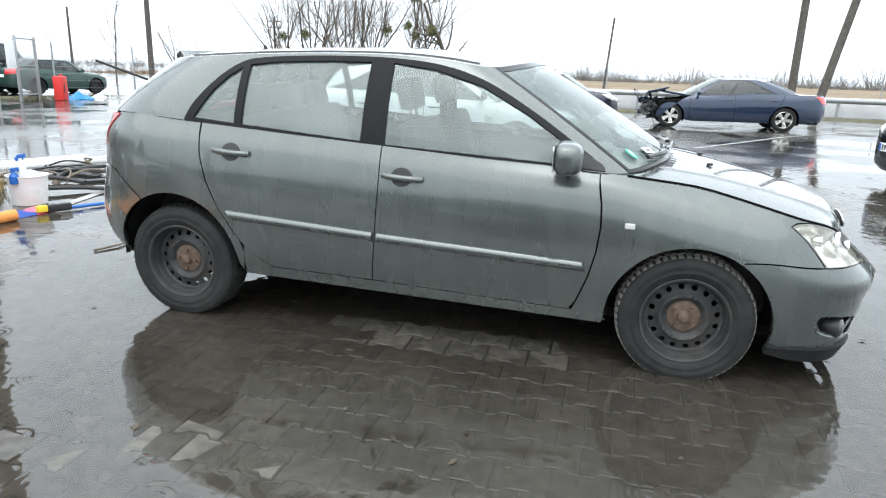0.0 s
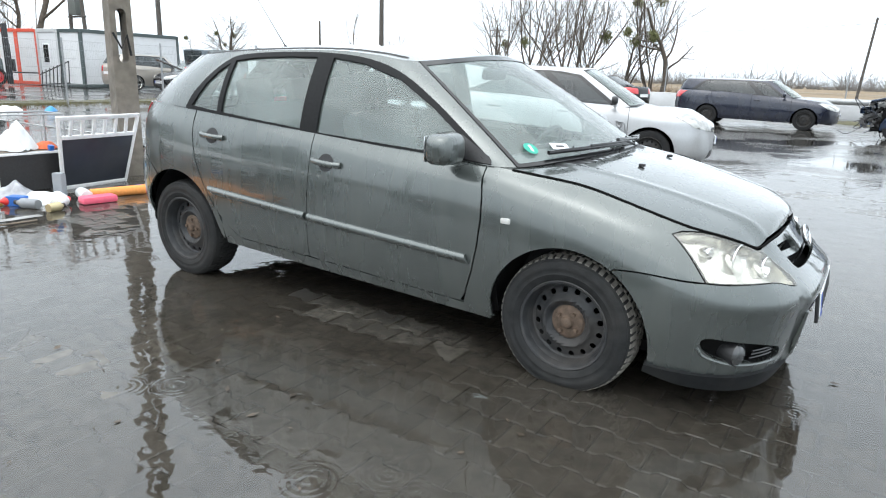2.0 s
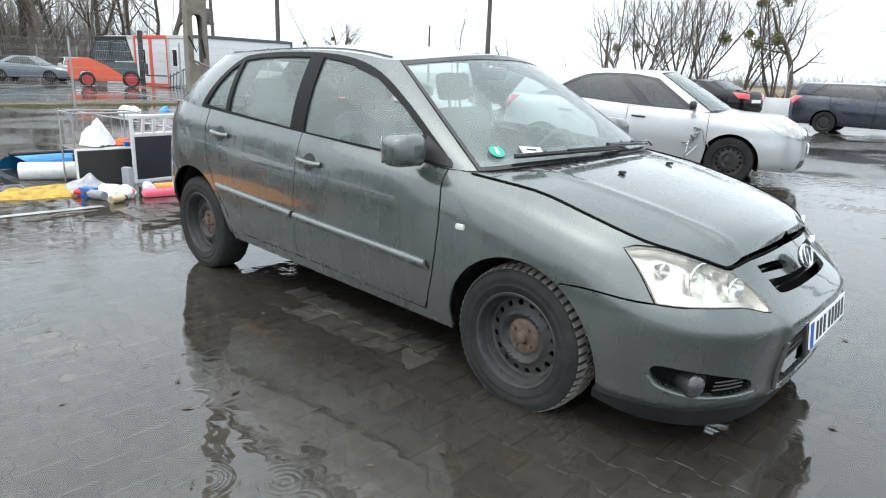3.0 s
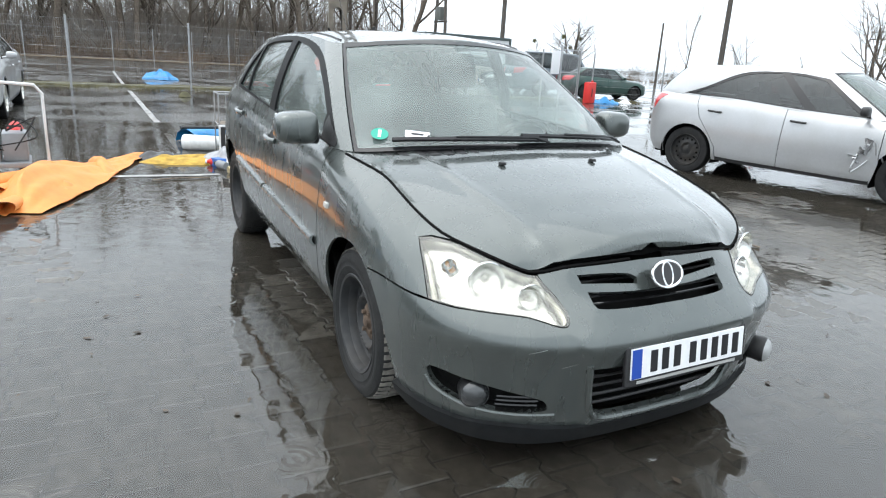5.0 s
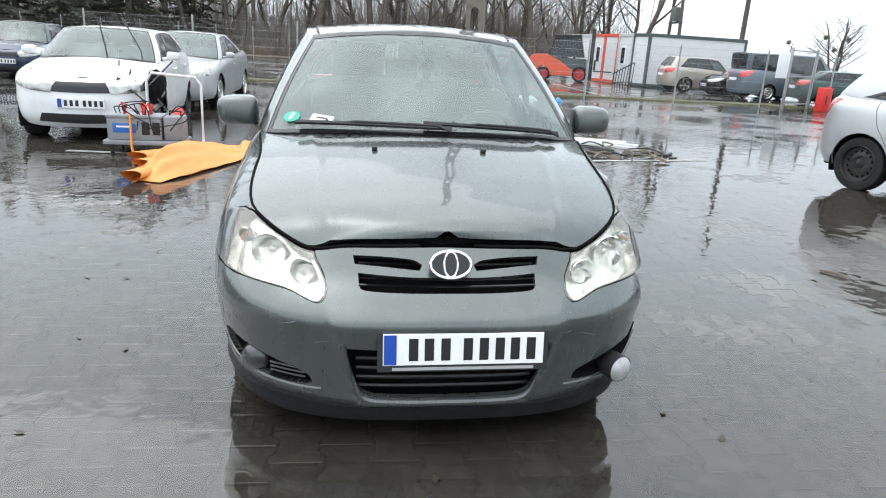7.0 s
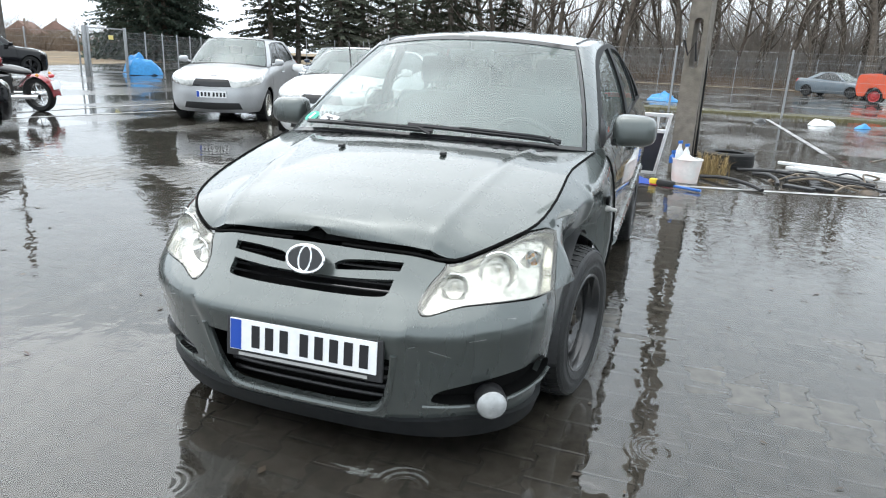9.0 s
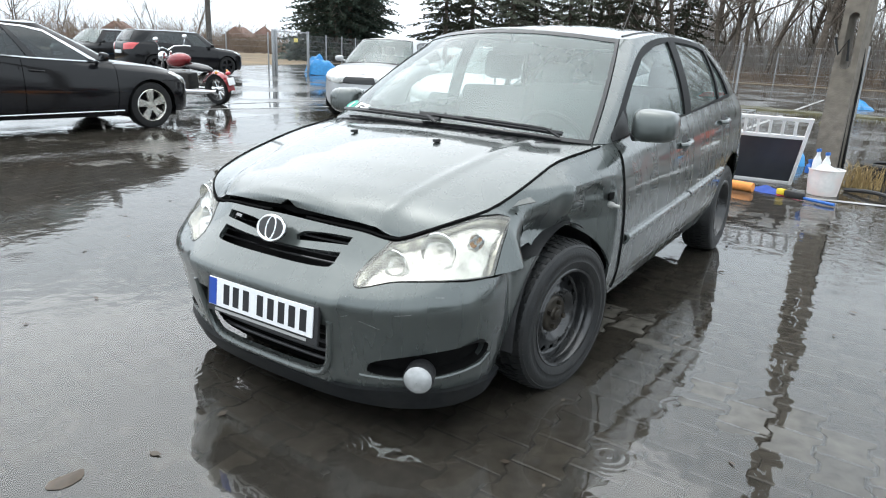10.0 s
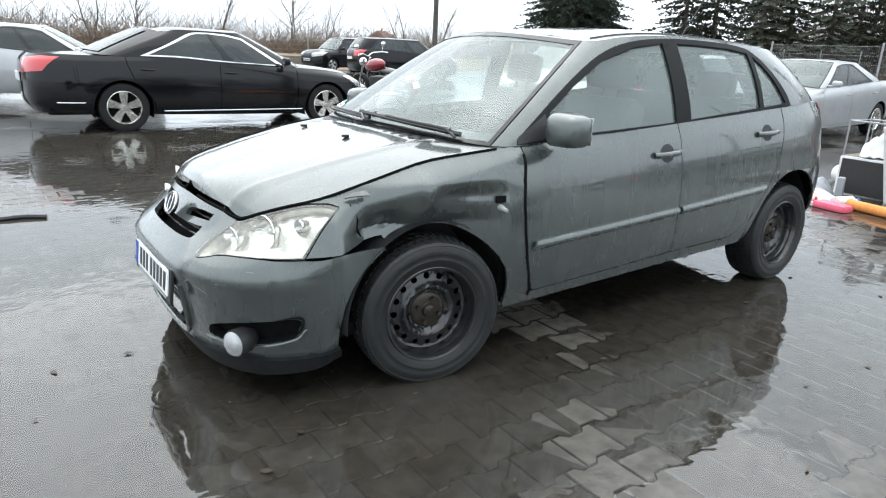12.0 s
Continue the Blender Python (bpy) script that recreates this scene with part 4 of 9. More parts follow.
# head lamps
for sd in (1, -1):
    lamp = part("head_lamp", sheet(sk.body, lamp_poly, sd, lift=-0.040, lip=-0.040, du=0.02, dv=0.02), SILVER_PLASTIC, hatch, "clear cloudy headlamp with bright reflectors")
    lens = part("lens", sheet(sk.body, lamp_poly, sd, lift=0.002, lip=0.0, du=0.02, dv=0.02), LAMP_GLASS, lamp, "clear lens")
    lens.visible_shadow = False
    part("lamp_seal", sheet(sk.body, holed(lamp_poly, [(a + (np.mean([p[0] for p in lamp_poly]) - a) * 0.035, b + (np.mean([p[1] for p in lamp_poly]) - b) * 0.05) for a, b in lamp_poly]), sd, lift=0.001, lip=0.01, du=0.02, dv=0.02), GLOSS_BLACK, lamp, "dark seal round the lens")
    for nm, (y, z), r, d in (("reflector", (0.600, 0.652), 0.062, 0.038), ("reflector", (0.480, 0.608), 0.044, 0.036), ("reflector", (0.690, 0.680), 0.026, 0.036)):
        u, v = sk.body.find([(y, z)], "yz", **front_range)[0]
        p = sk.body.at(u, v)[0]
        q = Matrix.Translation((p[0] - d, sd * p[1] * 0.985, p[2])) @ pose(0, 0, 0, 0, 0, -90 + sd * 14)
        bm = lathe(bmesh.new(), [(r, 0.022), (r * 0.97, 0.026), (r * 0.93, 0.018), (r * 0.8, 0.0), (r * 0.5, -0.02), (r * 0.2, -0.026), (0.001, -0.026)], 28, q)
        part(nm, bm, CHROME, lamp, "bright bowl reflector")
        bm = bmesh.new()
        bmesh.ops.create_uvsphere(bm, u_segments=12, v_segments=8, radius=r * 0.26, matrix=q @ Matrix.Translation((0, -0.008, 0)))
        part("bulb", bm, SILVER_PLASTIC if r > 0.04 else AMBER, lamp)

# grilles and fog lamps
bm = bmesh.new()
for z in (0.582, 0.60, 0.640, 0.656):
    for sd in (1, -1):
        for y0, y1 in ((0.0, 0.10), (0.10, 0.20), (0.20, 0.295)):
            p0, p1 = (sk.body.at(*np.array(yz([(max(y, 0.003), z)])[0]))[0] for y in (y0, y1))
            tube(bm, (p0[0] - 0.028, sd * y0, z), (p1[0] - 0.028, sd * y1, z), 0.0045, n=6)
part("grille_slat", bm, GLOSS_BLACK, hatch, "black grille slats")
for z in (0.225, 0.262, 0.300, 0.338):
    bm = bmesh.new()
    pts = []
    for y in np.linspace(-0.30, 0.30, 13):
        p = sk.body.at(*np.array(yz([(max(abs(y), 0.003), z)])[0]))[0]
        pts.append((p[0] - 0.045, y, z))
    pipe(bm, pts, 0.007, 6)
    part("intake_slat", bm, BLACK, hatch, "black lower grille bar")
rimy = [(S1, intake[0][1])] + intake[1:-1] + [(S1, intake[-1][1])]
for sd in (1, -1):
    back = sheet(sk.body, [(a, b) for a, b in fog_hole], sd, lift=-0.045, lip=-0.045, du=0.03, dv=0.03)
    # housing coloured darker than black plastic, for the shade in it
    part("fog_lamp_recess", back, VOID, hatch, "black fog lamp housing, darkened for the shade inside")
    for z in (0.255, 0.272, 0.288) if sd < 0 else ():
        bm = bmesh.new()
        pts = []
        for y in np.linspace(0.468, 0.59, 5):
            p = sk.body.at(*np.array(yz([(y, z)])[0]))[0]
            pts.append((p[0] - 0.02, sd * p[1], p[2]))
        pipe(bm, pts, 0.005, 6)
        part("fog_slat", bm, GLOSS_BLACK, hatch)
    low = yz(spline([(0.415, 0.224), (0.54, 0.226), (0.66, 0.238), (0.735, 0.272), (0.762, 0.315)], 6))
    bm = bmesh.new()
    P = sk.body.at([a for a, _ in low], [b for _, b in low])
    pipe(bm, [(p[0] - 0.004, sd * p[1], p[2]) for p in P], 0.008, 8)
    part("fog_trim", bm, PAINT, hatch, "grey trim blade under the fog lamp")
FOG_GREY = shader("cloudy_fog_lens", (0.36, 0.37, 0.37), 0.25, 0.2, 0.5, grain=0.2, grain_scale=30)
FOG_DARK = shader("dim_fog_lens", (0.030, 0.032, 0.033), 0.12, 0.0, 1.0)
for at, yaw, fr in (((1.968, -0.645, 0.283), -18, 0), ((2.062, 0.632, 0.262), 24, 1)):
    q = Matrix.Translation(at) @ pose(0, 0, 0, 0, 0, -90 + yaw)
    bm = lathe(bmesh.new(), [(0.001, -0.09), (0.030, -0.085), (0.048, -0.05), (0.051, 0.0), (0.049, 0.010), (0.045, 0.009), (0.043, 0.0), (0.03, -0.025), (0.001, -0.03)], 28, q)
    body = part("fog_lamp", bm, BLACK, hatch, "round fog lamp" if not fr else "fog lamp hanging out of the bumper")
    bm = lathe(bmesh.new(), [(0.048, 0.008), (0.040, 0.020), (0.022, 0.028), (0.001, 0.031)], 24, q)
    part("lens", bm, FOG_DARK if not fr else FOG_GREY, body, "pale lens")

# scratches on the bumper and the wing
SCRATCH = shader("pale_scratch", (0.24, 0.25, 0.245), 0.6)
rnd = random.Random(12)
for k in range(9):
    y0, z0 = rnd.uniform(0.34, 0.66), rnd.uniform(0.37, 0.54)
    L, a = rnd.uniform(0.015, 0.07), rnd.uniform(-0.4, 0.4)
    pts = yz([(y0, z0), (y0 + L, z0 + L * a), (y0 + L, z0 + L * a + 0.0022), (y0, z0 + 0.0014)])
    part("scratch", sheet(sk.body, pts, 1 if k % 4 else -1, lift=0.0018, lip=0, du=0.02, dv=0.01), SCRATCH, front_bumper, "pale scratch")

# shut line along the bonnet's sides, its shade added as a near-black rod
for sd in (1, -1):
    us = np.linspace(0.03, 0.95, 24)
    P = sk.bonnet.at(us, np.zeros(24))
    bm = pipe(bmesh.new(), [(p[0], sd * (p[1] + 0.002), p[2] + 0.001) for p in P], 0.005, 6)
    part("bonnet_seal", bm, VOID, hatch, "near-black rod for the shade in the gap beside the bonnet")

# blade under the intake and dark chin below
path = yz(spline([(0.345, 0.420), (0.335, 0.36), (0.318, 0.285), (0.292, 0.222), (0.245, 0.192), (0.12, 0.186), (0.004, 0.185)], 5))
P = sk.body.at([a for a, _ in path], [b for _, b in path])
bm = pipe(bmesh.new(), [(p[0] + 0.010, p[1], p[2]) for p in P] + [(p[0] + 0.010, -p[1], p[2]) for p in P[-2::-1]], 0.0125, 8)
part("intake_blade", bm, PAINT, hatch, "grey blade round the lower grille")
CHIN = shader("dull_dark_chin", (0.012, 0.013, 0.014), 0.5, spec=0.15, grain=0.25, grain_scale=30, dirt=(0.035, 0.034, 0.030), dirt_amount=0.3, dirt_scale=6)
us = np.linspace(1.66, S1, 30)
chin = [(u, vz(u, 0.190 + 0.020 * min(1, max(0, (2.0 - u) / 0.34)) - 0.022 * min(1, max(0, (u - 2.2) / 0.2)))) for u in us] + [(S1, 0.0), (1.655, 0.0)]
bm = bmesh.new()
sheet(sk.body, chin, -1, bm=bm, lift=0.016, lip=0.03, du=0.03, dv=0.02)
sheet(sk.body, chin, 1, bm=bm, lift=0.016, lip=0.02, du=0.03, dv=0.02, warp=sag)
part("bumper_chin", bm, CHIN, hatch, "dark plastic chin under the bumper")

# badge: a plain chrome oval
q = Matrix.Translation((2.098, 0.004, 0.662)) @ pose(0, 0, 0, 0, -22, 0)
for rx, rz, r, off in ((0.066, 0.044, 0.0055, 0), (0.022, 0.041, 0.004, 0.001)):
    bm = pipe(bmesh.new(), [q @ Vector((off, rx * math.cos(k * math.tau / 40), rz * math.sin(k * math.tau / 40))) for k in range(41)], r, 8)
    part("badge", bm, CHROME, hatch, "plain chrome oval badge")
bm = bmesh.new()
lathe(bm, [(0.0005, 0.004), (0.06, 0.002), (0.066, -0.012)], 32, q @ Matrix.Diagonal((1, 1, 0.68, 1)) @ pose(0, 0, 0, 0, 0, -90))
part("badge_plate", bm, GLOSS_BLACK, hatch)

# number plate with plain bars
plate_q = Matrix.Translation((2.200, 0.045, 0.408)) @ pose(0, 0, 0, 0, -6, 0.6)
bm = box(bmesh.new(), (0.014, 0.555, 0.135), plate_q @ Matrix.Translation((-0.006, 0, -0.004)), 0.004)
holder = part("plate_holder", bm, BLACK, hatch, "black plate holder", smooth=False)
bm = box(bmesh.new(), (0.006, 0.520, 0.104), plate_q @ Matrix.Translation((0.005, 0, 0.006)), 0.002)
plate = part("number_plate", bm, PLATE_WHITE, hatch, "white plate with dark bars", smooth=False)
bm = box(bmesh.new(), (0.002, 0.040, 0.098), plate_q @ Matrix.Translation((0.009, -0.237, 0.006)))
part("plate_band", bm, PLATE_BLUE, plate, "blue band", smooth=False)
for i, y in enumerate((-0.175, -0.125, -0.072, 0.0, 0.052, 0.104, 0.154, 0.206)):
    bm = box(bmesh.new(), (0.002, 0.030, 0.074), plate_q @ Matrix.Translation((0.009, y + 0.012, 0.006)), 0.0008)
    part("plate_bar", bm, INK, plate, smooth=False)
bm = box(bmesh.new(), (0.002, 0.46, 0.010), plate_q @ Matrix.Translation((0.0025, 0.0, -0.060)))
part("holder_bar", bm, shader("faded_print", (0.35, 0.35, 0.34), 0.5), holder, smooth=False)

# side strips, handles, markers
for nm, a, b in (("front_door_strip", (-0.165, 0.558), (0.838, 0.511)), ("rear_door_strip", (-0.985, 0.606), (-0.190, 0.560))):
    lo = [(a[0] + (b[0] - a[0]) * t, a[1] + (b[1] - a[1]) * t - 0.021) for t in np.linspace(0, 1, 20)]
    hi = [(x, z + 0.042) for x, z in lo][::-1]
    if nm == "front_door_strip":
        hi[0] = (hi[0][0] - 0.02, hi[0][1])
    else:
        lo[0] = (lo[0][0] + 0.05, lo[0][1])
    uv = sk.body.find(lo + hi, "xz", **side_range)
    for sd in (1, -1):
        rounded = lambda P, a=a, b=b: P + np.stack([0 * P[:, 0], 0.013 * (1 - ((P[:, 2] - a[1] - (b[1] - a[1]) * (P[:, 0] - a[0]) / (b[0] - a[0])) / 0.021) ** 2), 0 * P[:, 0]], 1)
        part(nm, sheet(sk.body, uv, sd, lift=0.010, lip=0.012, du=0.04, dv=0.007, warp=rounded), PAINT, hatch, "grey rubbing strip")
bmk = lambda x, z: sk.body.at(*sk.body.find([(x, z)], "xz", **side_range)[0])[0]
for x, z in ((-0.045, 0.858), (-0.948, 0.924)):
    for sd in (1, -1):
        p = bmk(x, z)
        t = radians(2.5)
        oval = [(x - 0.005 + 0.052 * math.cos(k * math.tau / 20), z + 0.045 * math.sin(k * math.tau / 20)) for k in range(20)]
        # flat dark oval on the door paints the shade of a hollow
        part("handle_recess", sheet(sk.body, sk.body.find(oval, "xz", **side_range), sd, lift=0.0015, lip=0.003, du=0.03, dv=0.03), BLACK, hatch, "dark oval painted for the shade behind the handle")
        bm = bmesh.new()
        pts = []
        for k in np.linspace(-1, 1, 9):
            px = bmk(x + 0.095 * k, z - 0.0025 * k * 2)
            pts.append((px[0], sd * (px[1] + 0.028 - 0.024 * abs(k) ** 4), px[2]))
        pipe(bm, pts, 0.0155, 10)
        part("door_handle", bm, PAINT, hatch, "grey pull handle")
p = bmk(1.013, 0.715)
for sd in (-1,):
    bm = box(bmesh.new(), (0.046, 0.018, 0.026), pose(p[0], sd * (p[1] + 0.002), p[2]), 0.008)
    part("side_marker", bm, shader("cloudy_marker_lens", (0.50, 0.50, 0.48), 0.2, coat=0.6), hatch, "pale side indicator")
p = bmk(1.013, 0.715)
bm = lathe(bmesh.new(), [(0.001, 0.040), (0.008, 0.038), (0.009, 0.014), (0.013, 0.008), (0.013, -0.012), (0.001, -0.014)], 12, pose(p[0] - 0.002, p[1] - 0.010, p[2] - 0.020, -8, 4, 0))
part("side_marker_socket", bm, shader("grubby_socket", (0.34, 0.34, 0.32), 0.45, grain=0.3), hatch, "grubby white bulb socket hanging out")
# solid near-black block painted as the shade of the open hole
bm = box(bmesh.new(), (0.05, 0.012, 0.03), pose(p[0], p[1] - 0.012, p[2] + 0.015), 0.004)
part("marker_hole", bm, VOID, hatch, "near-black block for the shade in the empty indicator hole")

# mirrors
for sd in (1, -1):
    bm = bmesh.new()
    bmesh.ops.create_uvsphere(bm, u_segments=28, v_segments=18, radius=1.0)
    for v in bm.verts:
        c = v.co.copy()
        f = lambda a, e: math.copysign(abs(a) ** e, a)
        x, y, z = f(c.x, 0.62), f(c.y, 0.55), f(c.z, 0.60)
        if x < 0:
            x *= 0.45
        z *= 1.0 - 0.12 * (y * 0.5 + 0.5)
        v.co = Vector((0.705 + x * 0.085, sd * (0.892 + y * 0.098), 1.003 + z * 0.076))
    if sd < 0:
        bmesh.ops.reverse_faces(bm, faces=bm.faces)
    bmesh.ops.recalc_face_normals(bm, faces=bm.faces)
    mir = part("door_mirror", bm, PAINT, hatch, "grey door mirror")
    bm = box(bmesh.new(), (0.006, 0.155, 0.112), pose(0.665, sd * 0.893, 1.003), 0.002)
    part("mirror_glass", bm, CHROME, mir, "mirror glass")
    bm = bmesh.new()
    pipe(bm, [(0.72, sd * 0.80, 0.955), (0.73, sd * 0.835, 0.958), (0.72, sd * 0.87, 0.965)], 0.026, 10)
    part("mirror_stalk", bm, BLACK, mir, "black mirror foot")
    tri = Hx([(0.70, 0.955), (0.885, 0.938), (0.87, 0.965), (0.71, 1.055)])
    part("mirror_base", sheet(sk.house, tri, sd, lift=0.004, lip=0.01, du=0.02, dv=0.05), BLACK, hatch, "black corner trim")

# wipers, nozzles, stickers, aerial
house = lambda y, v: sk.house.at(float(np.interp(abs(y), sk.house.p[::-1, 0, 1][:80], sk.house.us[::-1][:80])), v)[0]
for y0, y1, v0, v1 in ((0.10, -0.58, 0.02, 0.055), (0.62, -0.02, 0.02, 0.06)):
    bm = bmesh.new()
    pts = []
    for t in np.linspace(0, 1, 12):
        y = y0 + (y1 - y0) * t
        p = house(y, v0 + (v1 - v0) * t)
        pts.append((p[0] + 0.014, y, p[2] + 0.020))
    pipe(bm, pts, 0.011, 6)
    for t in (0.15, 0.4, 0.65, 0.9):
        i = int(t * 11)
        a = Vector(pts[i])
        tube(bm, a, a + Vector((-0.004, 0.02, 0.014)), 0.004, n=5)
    pipe(bm, [Vector(pts[0]) + Vector((0.03, 0.0, -0.01))] + [Vector(p) + Vector((0.006, 0, 0.010)) for p in pts[1:8]], 0.006, 6)
    part("wiper", bm, GLOSS_BLACK, hatch, "black wiper blade")
bm = bmesh.new()
ring = None
for k, y in enumerate(np.linspace(-0.69, 0.69, 73)):
    p = house(y, 0.0)
    rib = 0.0 if k % 3 else 0.006
    cut = [bm.verts.new((p[0] + a, y, p[2] + b)) for a, b in ((-0.050, 0.002 - rib), (0.038, -0.016 - rib), (0.038, -0.030), (-0.050, -0.014))]
    if ring:
        for q in range(4):
            bm.faces.new((ring[q], ring[(q + 1) % 4], cut[(q + 1) % 4], cut[q]))
    ring = cut
bmesh.ops.recalc_face_normals(bm, faces=bm.faces)
part("cowl", bm, BLACK, hatch, "black plastic cowl under the windscreen")
for y in (-0.235, 0.215):
    p = sk.bonnet.at(0.17, 1 - abs(y) / 0.70)[0]
    bm = box(bmesh.new(), (0.028, 0.022, 0.012), pose(p[0], y, p[2] + 0.008), 0.003)
    part("washer_nozzle", bm, BLACK, hatch)
teal = shader("teal_sticker", (0.02, 0.33, 0.24), 0.5)
for y, v, w, h, mt, rnd in ((-0.605, 0.135, 0.075, 0.075, teal, True), (-0.465, 0.115, 0.042, 0.105, PLATE_WHITE, False)):
    p = house(y, v)
    n = Vector((0.52, -0.16 if y < 0 else 0.16, 0.84)).normalized()
    q = Matrix.Translation(Vector((p[0], y, p[2])) + n * 0.004) @ n.to_track_quat("Z", "Y").to_matrix().to_4x4() @ pose(0, 0, 0, 0, 0, 82)
    bm = bmesh.new()
    if rnd:
        bmesh.ops.create_circle(bm, cap_ends=True, segments=28, radius=w / 2, matrix=q)
    else:
        box(bm, (w, h, 0.001), q)
    st = part("sticker", bm, mt, hatch, "round teal windscreen sticker" if rnd else "white windscreen sticker", smooth=False)
    bm = box(bmesh.new(), (w * (0.6 if rnd else 0.25), h * (0.18 if rnd else 0.5), 0.001), q @ Matrix.Translation((0.0, 0, 0.002)))
    part("sticker_bar", bm, PLATE_WHITE if rnd else INK, st, smooth=False)
bm = tube(bmesh.new(), (-1.16, 0, 1.40), (-1.19, 0, 1.455), 0.022, 0.008, 10)
tube(bm, (-1.18, 0, 1.44), (-1.47, 0, 1.79), 0.0035, 0.002, 6)
part("aerial", bm, GLOSS_BLACK, hatch, "thin black roof aerial")
bm = pipe(bmesh.new(), [(-1.70, -0.10, 1.22), (-1.80, -0.28, 1.235), (-2.06, -0.40, 1.34)], 0.008, 6)
part("rear_wiper", bm, GLOSS_BLACK, hatch, "rear wiper lifted off the glass")
bm = bmesh.new()
for sd in (1, -1):
    sheet(sk.house, [(0.0, 0.90), (0.10, 0.90), (0.12, 1.0), (0.0, 1.0)], sd, bm=bm, lift=0.035, lip=0.04, du=0.02, dv=0.03)
part("spoiler", bm, PAINT, hatch, "grey roof spoiler")
for sd in (1, -1):
    P = sk.roof.at(np.linspace(0.22, 0.70, 24), np.full(24, 0.10))
    bm = pipe(bmesh.new(), [(a[0], sd * a[1], a[2] - 0.001) for a in P], 0.007, 6)
    part("roof_strip", bm, BLACK, hatch, "black roof strip")


# inside the car
def seat(x, y, w=0.50, rear=False):
    bm = box(bmesh.new(), (0.50, w, 0.16), pose(x, y, 0.47, 0, -6, 0), 0.05)
    part("seat_cushion", bm, CLOTH, hatch, "dark grey cloth seat")
    bm = box(bmesh.new(), (0.15, w * 0.96, 0.62), pose(x - 0.30, y, 0.80, 0, -16, 0), 0.06)
    part("seat_back", bm, CLOTH, hatch)
    for dy in ((-0.4, 0.0, 0.4) if rear else (0,)):
        bm = box(bmesh.new(), (0.095, 0.24, 0.17), pose(x - 0.43, y + dy, 1.225 if not rear else 1.16, 0, -12, 0), 0.04)
        tube(bm, (x - 0.42, y + dy - 0.05, 1.16), (x - 0.40, y + dy - 0.05, 1.06), 0.007)
        tube(bm, (x - 0.42, y + dy + 0.05, 1.16), (x - 0.40, y + dy + 0.05, 1.06), 0.007)
        part("headrest", bm, CLOTH, hatch, "dark cloth headrest")


seat(0.28, -0.36)
seat(0.28, 0.36)
seat(-0.62, 0.0, 1.24, True)
bm = box(bmesh.new(), (0.42, 1.36, 0.16), pose(0.90, 0, 0.82, 0, 8, 0), 0.06)
box(bm, (0.20, 0.36, 0.06), pose(0.82, 0.36, 0.905), 0.025)
part("dashboard", bm, DASH, hatch, "grey dashboard")
q = pose(0.60, 0.36, 0.86, 0, -62, 0)
bm = pipe(bmesh.new(), [q @ Vector((0.18 * math.cos(k * math.tau / 36), 0.18 * math.sin(k * math.tau / 36), 0)) for k in range(37)], 0.014, 8)
box(bm, (0.12, 0.30, 0.03), q, 0.012)
part("steering_wheel", bm, BLACK, hatch, "dark steering wheel")
bm = box(bmesh.new(), (0.03, 0.24, 0.065), pose(0.44, 0.02, 1.315, 0, 12, 0), 0.015)
tube(bm, (0.45, 0.02, 1.34), (0.46, 0.02, 1.40), 0.01)
part("inner_mirror", bm, BLACK, hatch, "rear-view mirror")
bm = box(bmesh.new(), (0.5, 1.25, 0.02), pose(-1.45, 0, 1.0), 0.005)
part("parcel_shelf", bm, CLOTH, hatch)
bm = bmesh.new()
for sd in (1, -1):
    sheet(sk.roof, [(0.05, 0.05), (0.95, 0.05), (0.95, 1.0), (0.05, 1.0)], sd, bm=bm, lift=0.0, lip=0, du=0.06, dv=0.1, flip=True)
bmesh.ops.translate(bm, vec=(0, 0, -0.03), verts=bm.verts)
part("headlining", bm, shader("pale_headlining", (0.36, 0.36, 0.34), 0.9, grain=0.1), hatch, "pale cloth headlining")

